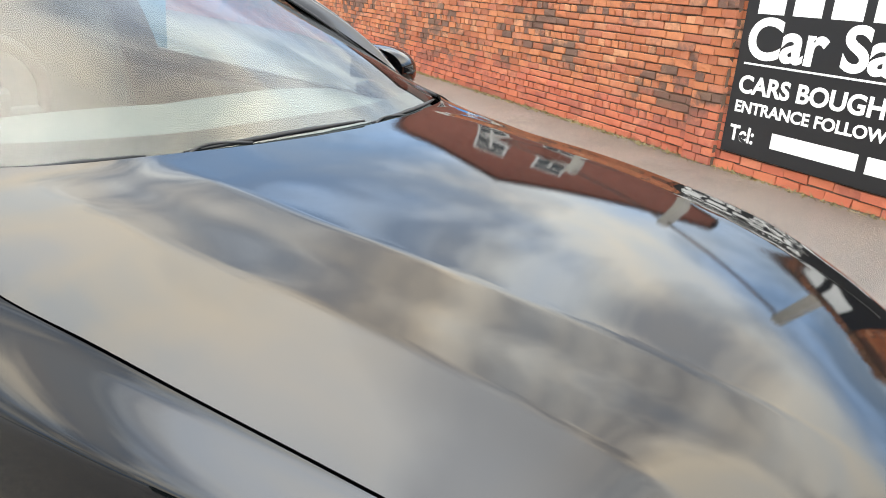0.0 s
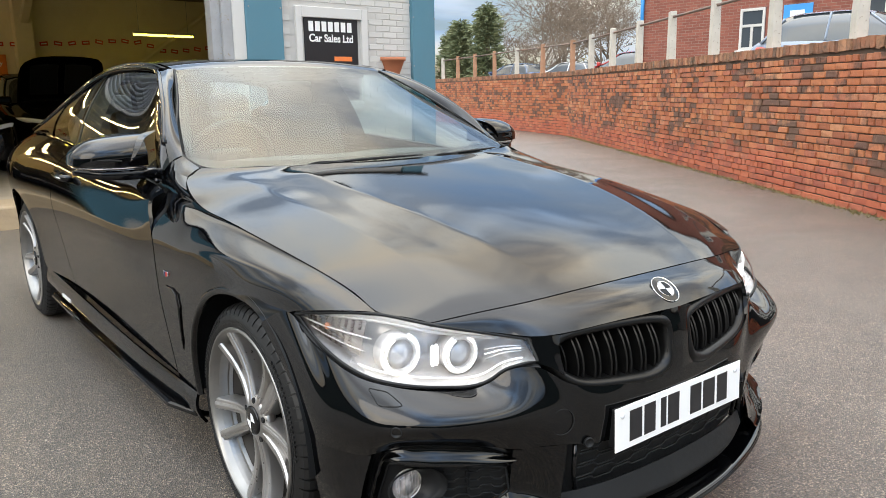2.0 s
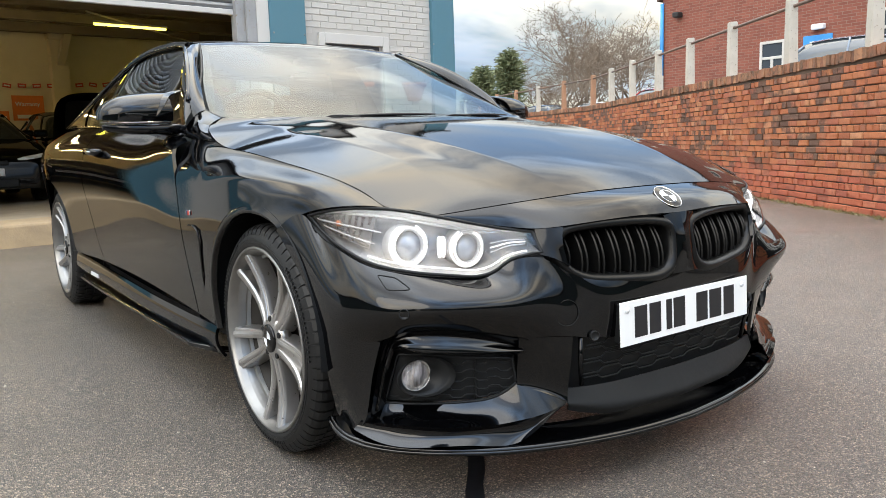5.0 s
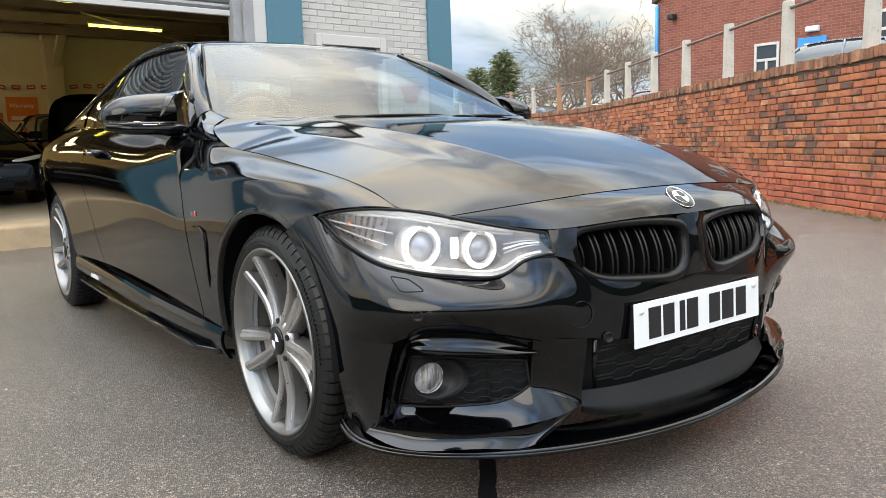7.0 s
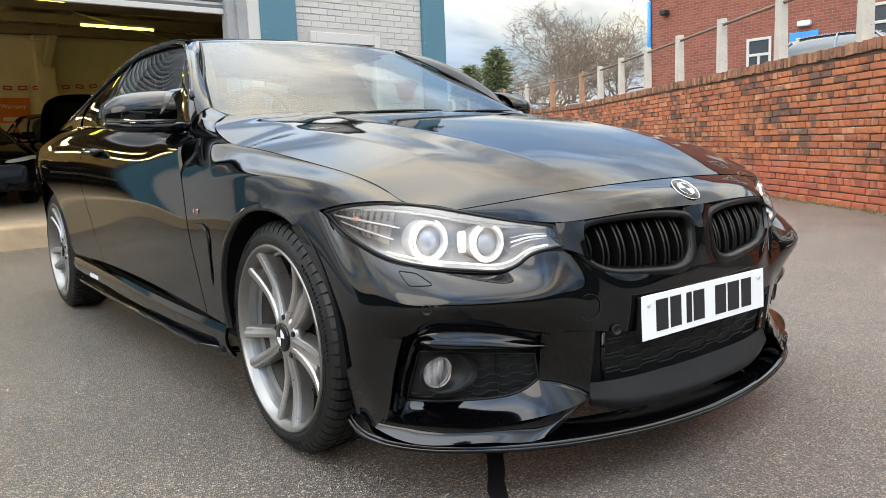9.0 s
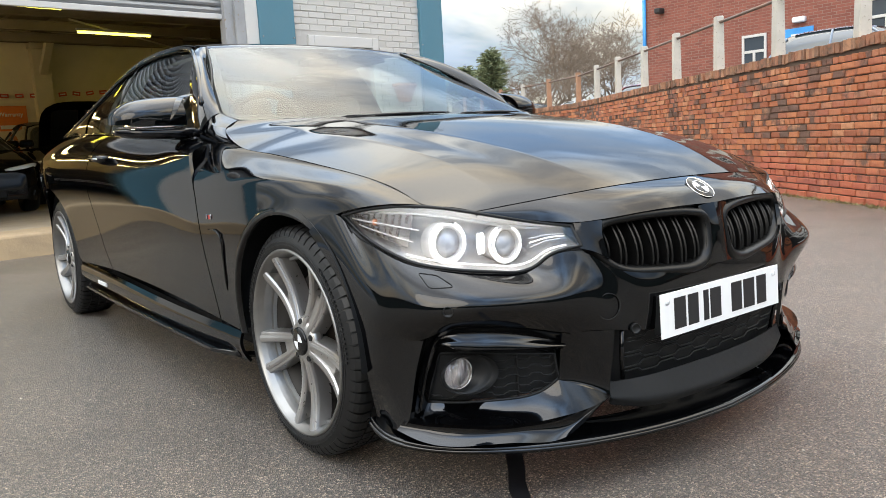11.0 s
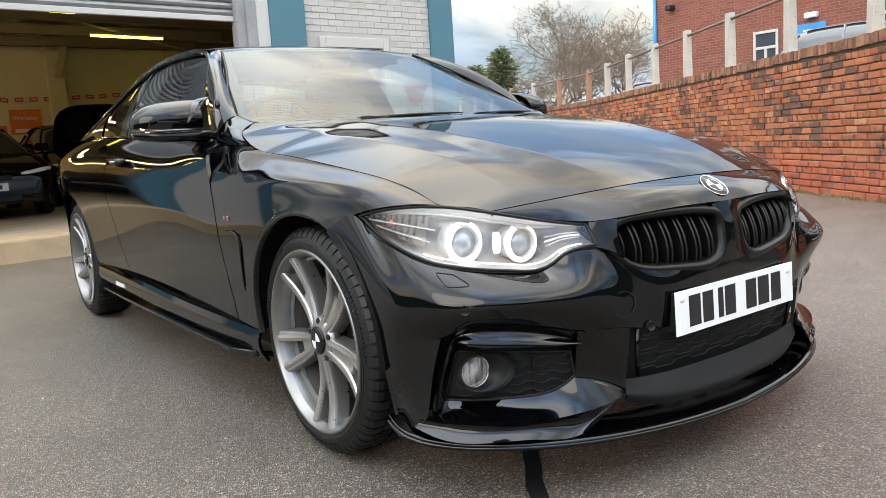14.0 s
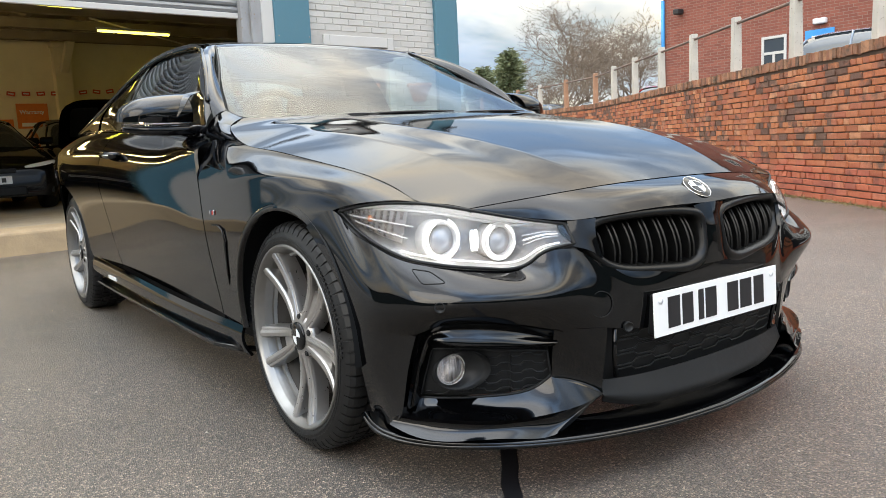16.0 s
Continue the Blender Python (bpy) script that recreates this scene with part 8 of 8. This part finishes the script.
scrub = new("scrub", me)
tagged(scrub, "brown winter scrub along the far edge", "undergrowth", kind="stuff")

# ---- invented sheds behind the camera: they close the yard and darken reflections in the paint ----
M["shed_wall"] = painted("dark_green_sheeting", (0.045, 0.07, 0.07), 0.5, (0.10, 0.09, 0.07), 0.4, 0.1)
shed = thing("workshop_shed", "invented dark sheds behind the camera, added to darken reflections", "building", at=Matrix.Translation((0, 0, 0)))
part("wall", boxed((-7.5, -15.0, 0), (12.0, -14.6, 3.1), 0.02), M["shed_wall"], shed)
part("roof", boxed((-7.8, -19.0, 3.1), (12.3, -14.4, 3.25), 0.02), M["roof_tile"], shed)

part("wall", boxed((13.5, -15.0, 0), (13.9, 16.0, 2.7), 0.02), M["shed_wall"], shed)
part("roof", boxed((13.3, -15.3, 2.7), (19.0, 16.3, 2.85), 0.02), M["roof_tile"], shed)

# weeds and grit along the foot of the brick wall
rnd = random.Random(31)
vs, fs = [], []
for k in range(5200):
    s = rnd.uniform(-3.8, 12.7)
    thick = 0.5 + 0.5 * math.sin(s * 2.1) * math.sin(s * 0.83 + 1)
    if rnd.random() > 0.35 + 0.6 * thick:
        continue
    c = WALL_O + WALL_D * s + WALL_N * abs(rnd.gauss(0.0, 0.05))
    e = Vector((rnd.uniform(-1, 1), rnd.uniform(-1, 1), rnd.uniform(0.1, 1.3))).normalized() * rnd.uniform(0.015, 0.06)
    u = e.cross(Vector((rnd.uniform(-1, 1), rnd.uniform(-1, 1), 0.2))).normalized() * rnd.uniform(0.003, 0.009)
    b = len(vs)
    vs += [tuple(c - u), tuple(c + u), tuple(c + e)]
    fs.append((b, b + 1, b + 2))
me = bpy.data.meshes.new("weeds")
me.from_pydata(vs, [], fs)
me.materials.append(leaf_mat("dry_weeds", (0.13, 0.12, 0.045), (0.30, 0.23, 0.11)))
weeds = new("weeds", me)
tagged(weeds, "dry weeds and litter along the foot of the brick wall", "weeds", kind="stuff")

# loose pale grit scattered on the asphalt
rnd = random.Random(77)
vs, fs = [], []
for k in range(420):
    x, y = rnd.uniform(-4.5, 2.6), rnd.uniform(-4.6, 1.6)
    if -3.9 < x < 0.75 and abs(y) < 0.95:
        continue
    r = rnd.choice((0.002, 0.0025, 0.003, 0.004, 0.0055))
    b = len(vs)
    for q in range(5):
        a = 2 * math.pi * q / 5 + rnd.uniform(-0.3, 0.3)
        vs.append((x + r * math.cos(a) * rnd.uniform(0.8, 1.6), y + r * math.sin(a), 0.0005))
    vs.append((x, y, r * 1.1))
    fs += [(b + q, b + (q + 1) % 5, b + 5) for q in range(5)]
me = bpy.data.meshes.new("grit")
me.from_pydata(vs, [], fs)
me.materials.append(leaf_mat("pale_grit", (0.30, 0.27, 0.22), (0.70, 0.67, 0.60)))
tagged(new("grit", me), "loose pale grit scattered over the asphalt", "grit", kind="stuff")

# ---- single bricks, last ----
rest, caps = [], []
count = 0
for run, (f, length) in enumerate(RUNS):
    for x, z, kind in bricks_of(length, WALL_Z - 0.11):
        w = 0.102 if kind == "header" else 0.215
        out = random.uniform(-0.008, 0.006)
        m = f @ Matrix.Translation((x + random.uniform(-0.003, 0.003), -0.002 + out, z + 0.006)) @ Matrix.Rotation(random.uniform(-0.012, 0.012), 4, "Y")
        if run == 0 and 3.8 < x < 6.1 and count < 290:
            b = new("brick", random.choice(HEADERS if kind == "header" else STRETCHERS))
            b.matrix_world = m
            b.parent = wall
            count += 1
        else:
            rest.append((m, (w, 0.1, 0.064)))
    x = 0.0
    while x < length:
        m = f @ Matrix.Translation((x, -0.012 + random.uniform(-0.012, 0.010), WALL_Z - 0.112 + random.uniform(-0.010, 0.006))) @ Matrix.Rotation(random.uniform(-0.06, 0.06), 4, "Y")
        caps.append((m, (0.067, 0.36, 0.110)))
        x += 0.0755
for row in range(20):
    for k in range(3 if row % 2 else 2):
        w = 0.108 if row % 2 else 0.166
        rest.append((WS @ Matrix.Translation((-1.06 + k * (w + 0.009), -0.058, 0.006 + 0.0755 * row)), (w, 0.1, 0.064)))
M["brick_cap"] = coping_brick()
join_boxes("brick_rest", rest, M["brick_rest"], wall)
join_boxes("coping", caps, M["brick_cap"], wall)
WHITE = [brick_mesh("brick", (0.218, 0.06, 0.066), 0.002, M["white_brick"], 0.005) for _ in range(3)]
done, rest = 0, []
for row in range(46):
    z = 0.0755 * row
    x = -1.57 - (0.1125 if row % 2 else 0.0)
    while x < 0.35:
        x0, x1 = max(x, -1.57), min(x + 0.218, 0.352)
        clear = not (x1 > -1.39 and x0 < -0.36 and 0.98 < z + 0.066 and z < 2.20)
        if x1 - x0 > 0.05 and clear:
            m = FAC @ Matrix.Translation((x0, 0.002 + random.uniform(-0.0015, 0.0015), z))
            if x1 - x0 > 0.2 and 1.2 < z < 3.3 and done < 290:
                b = new("brick", random.choice(WHITE))
                b.parent = front
                b.matrix_world = m
                done += 1
            else:
                rest.append((m, (x1 - x0, 0.06, 0.066)))
        x += 0.2265
join_boxes("brick_rest", [(FAC.inverted() @ m, s) for m, s in rest], M["white_brick"], front)
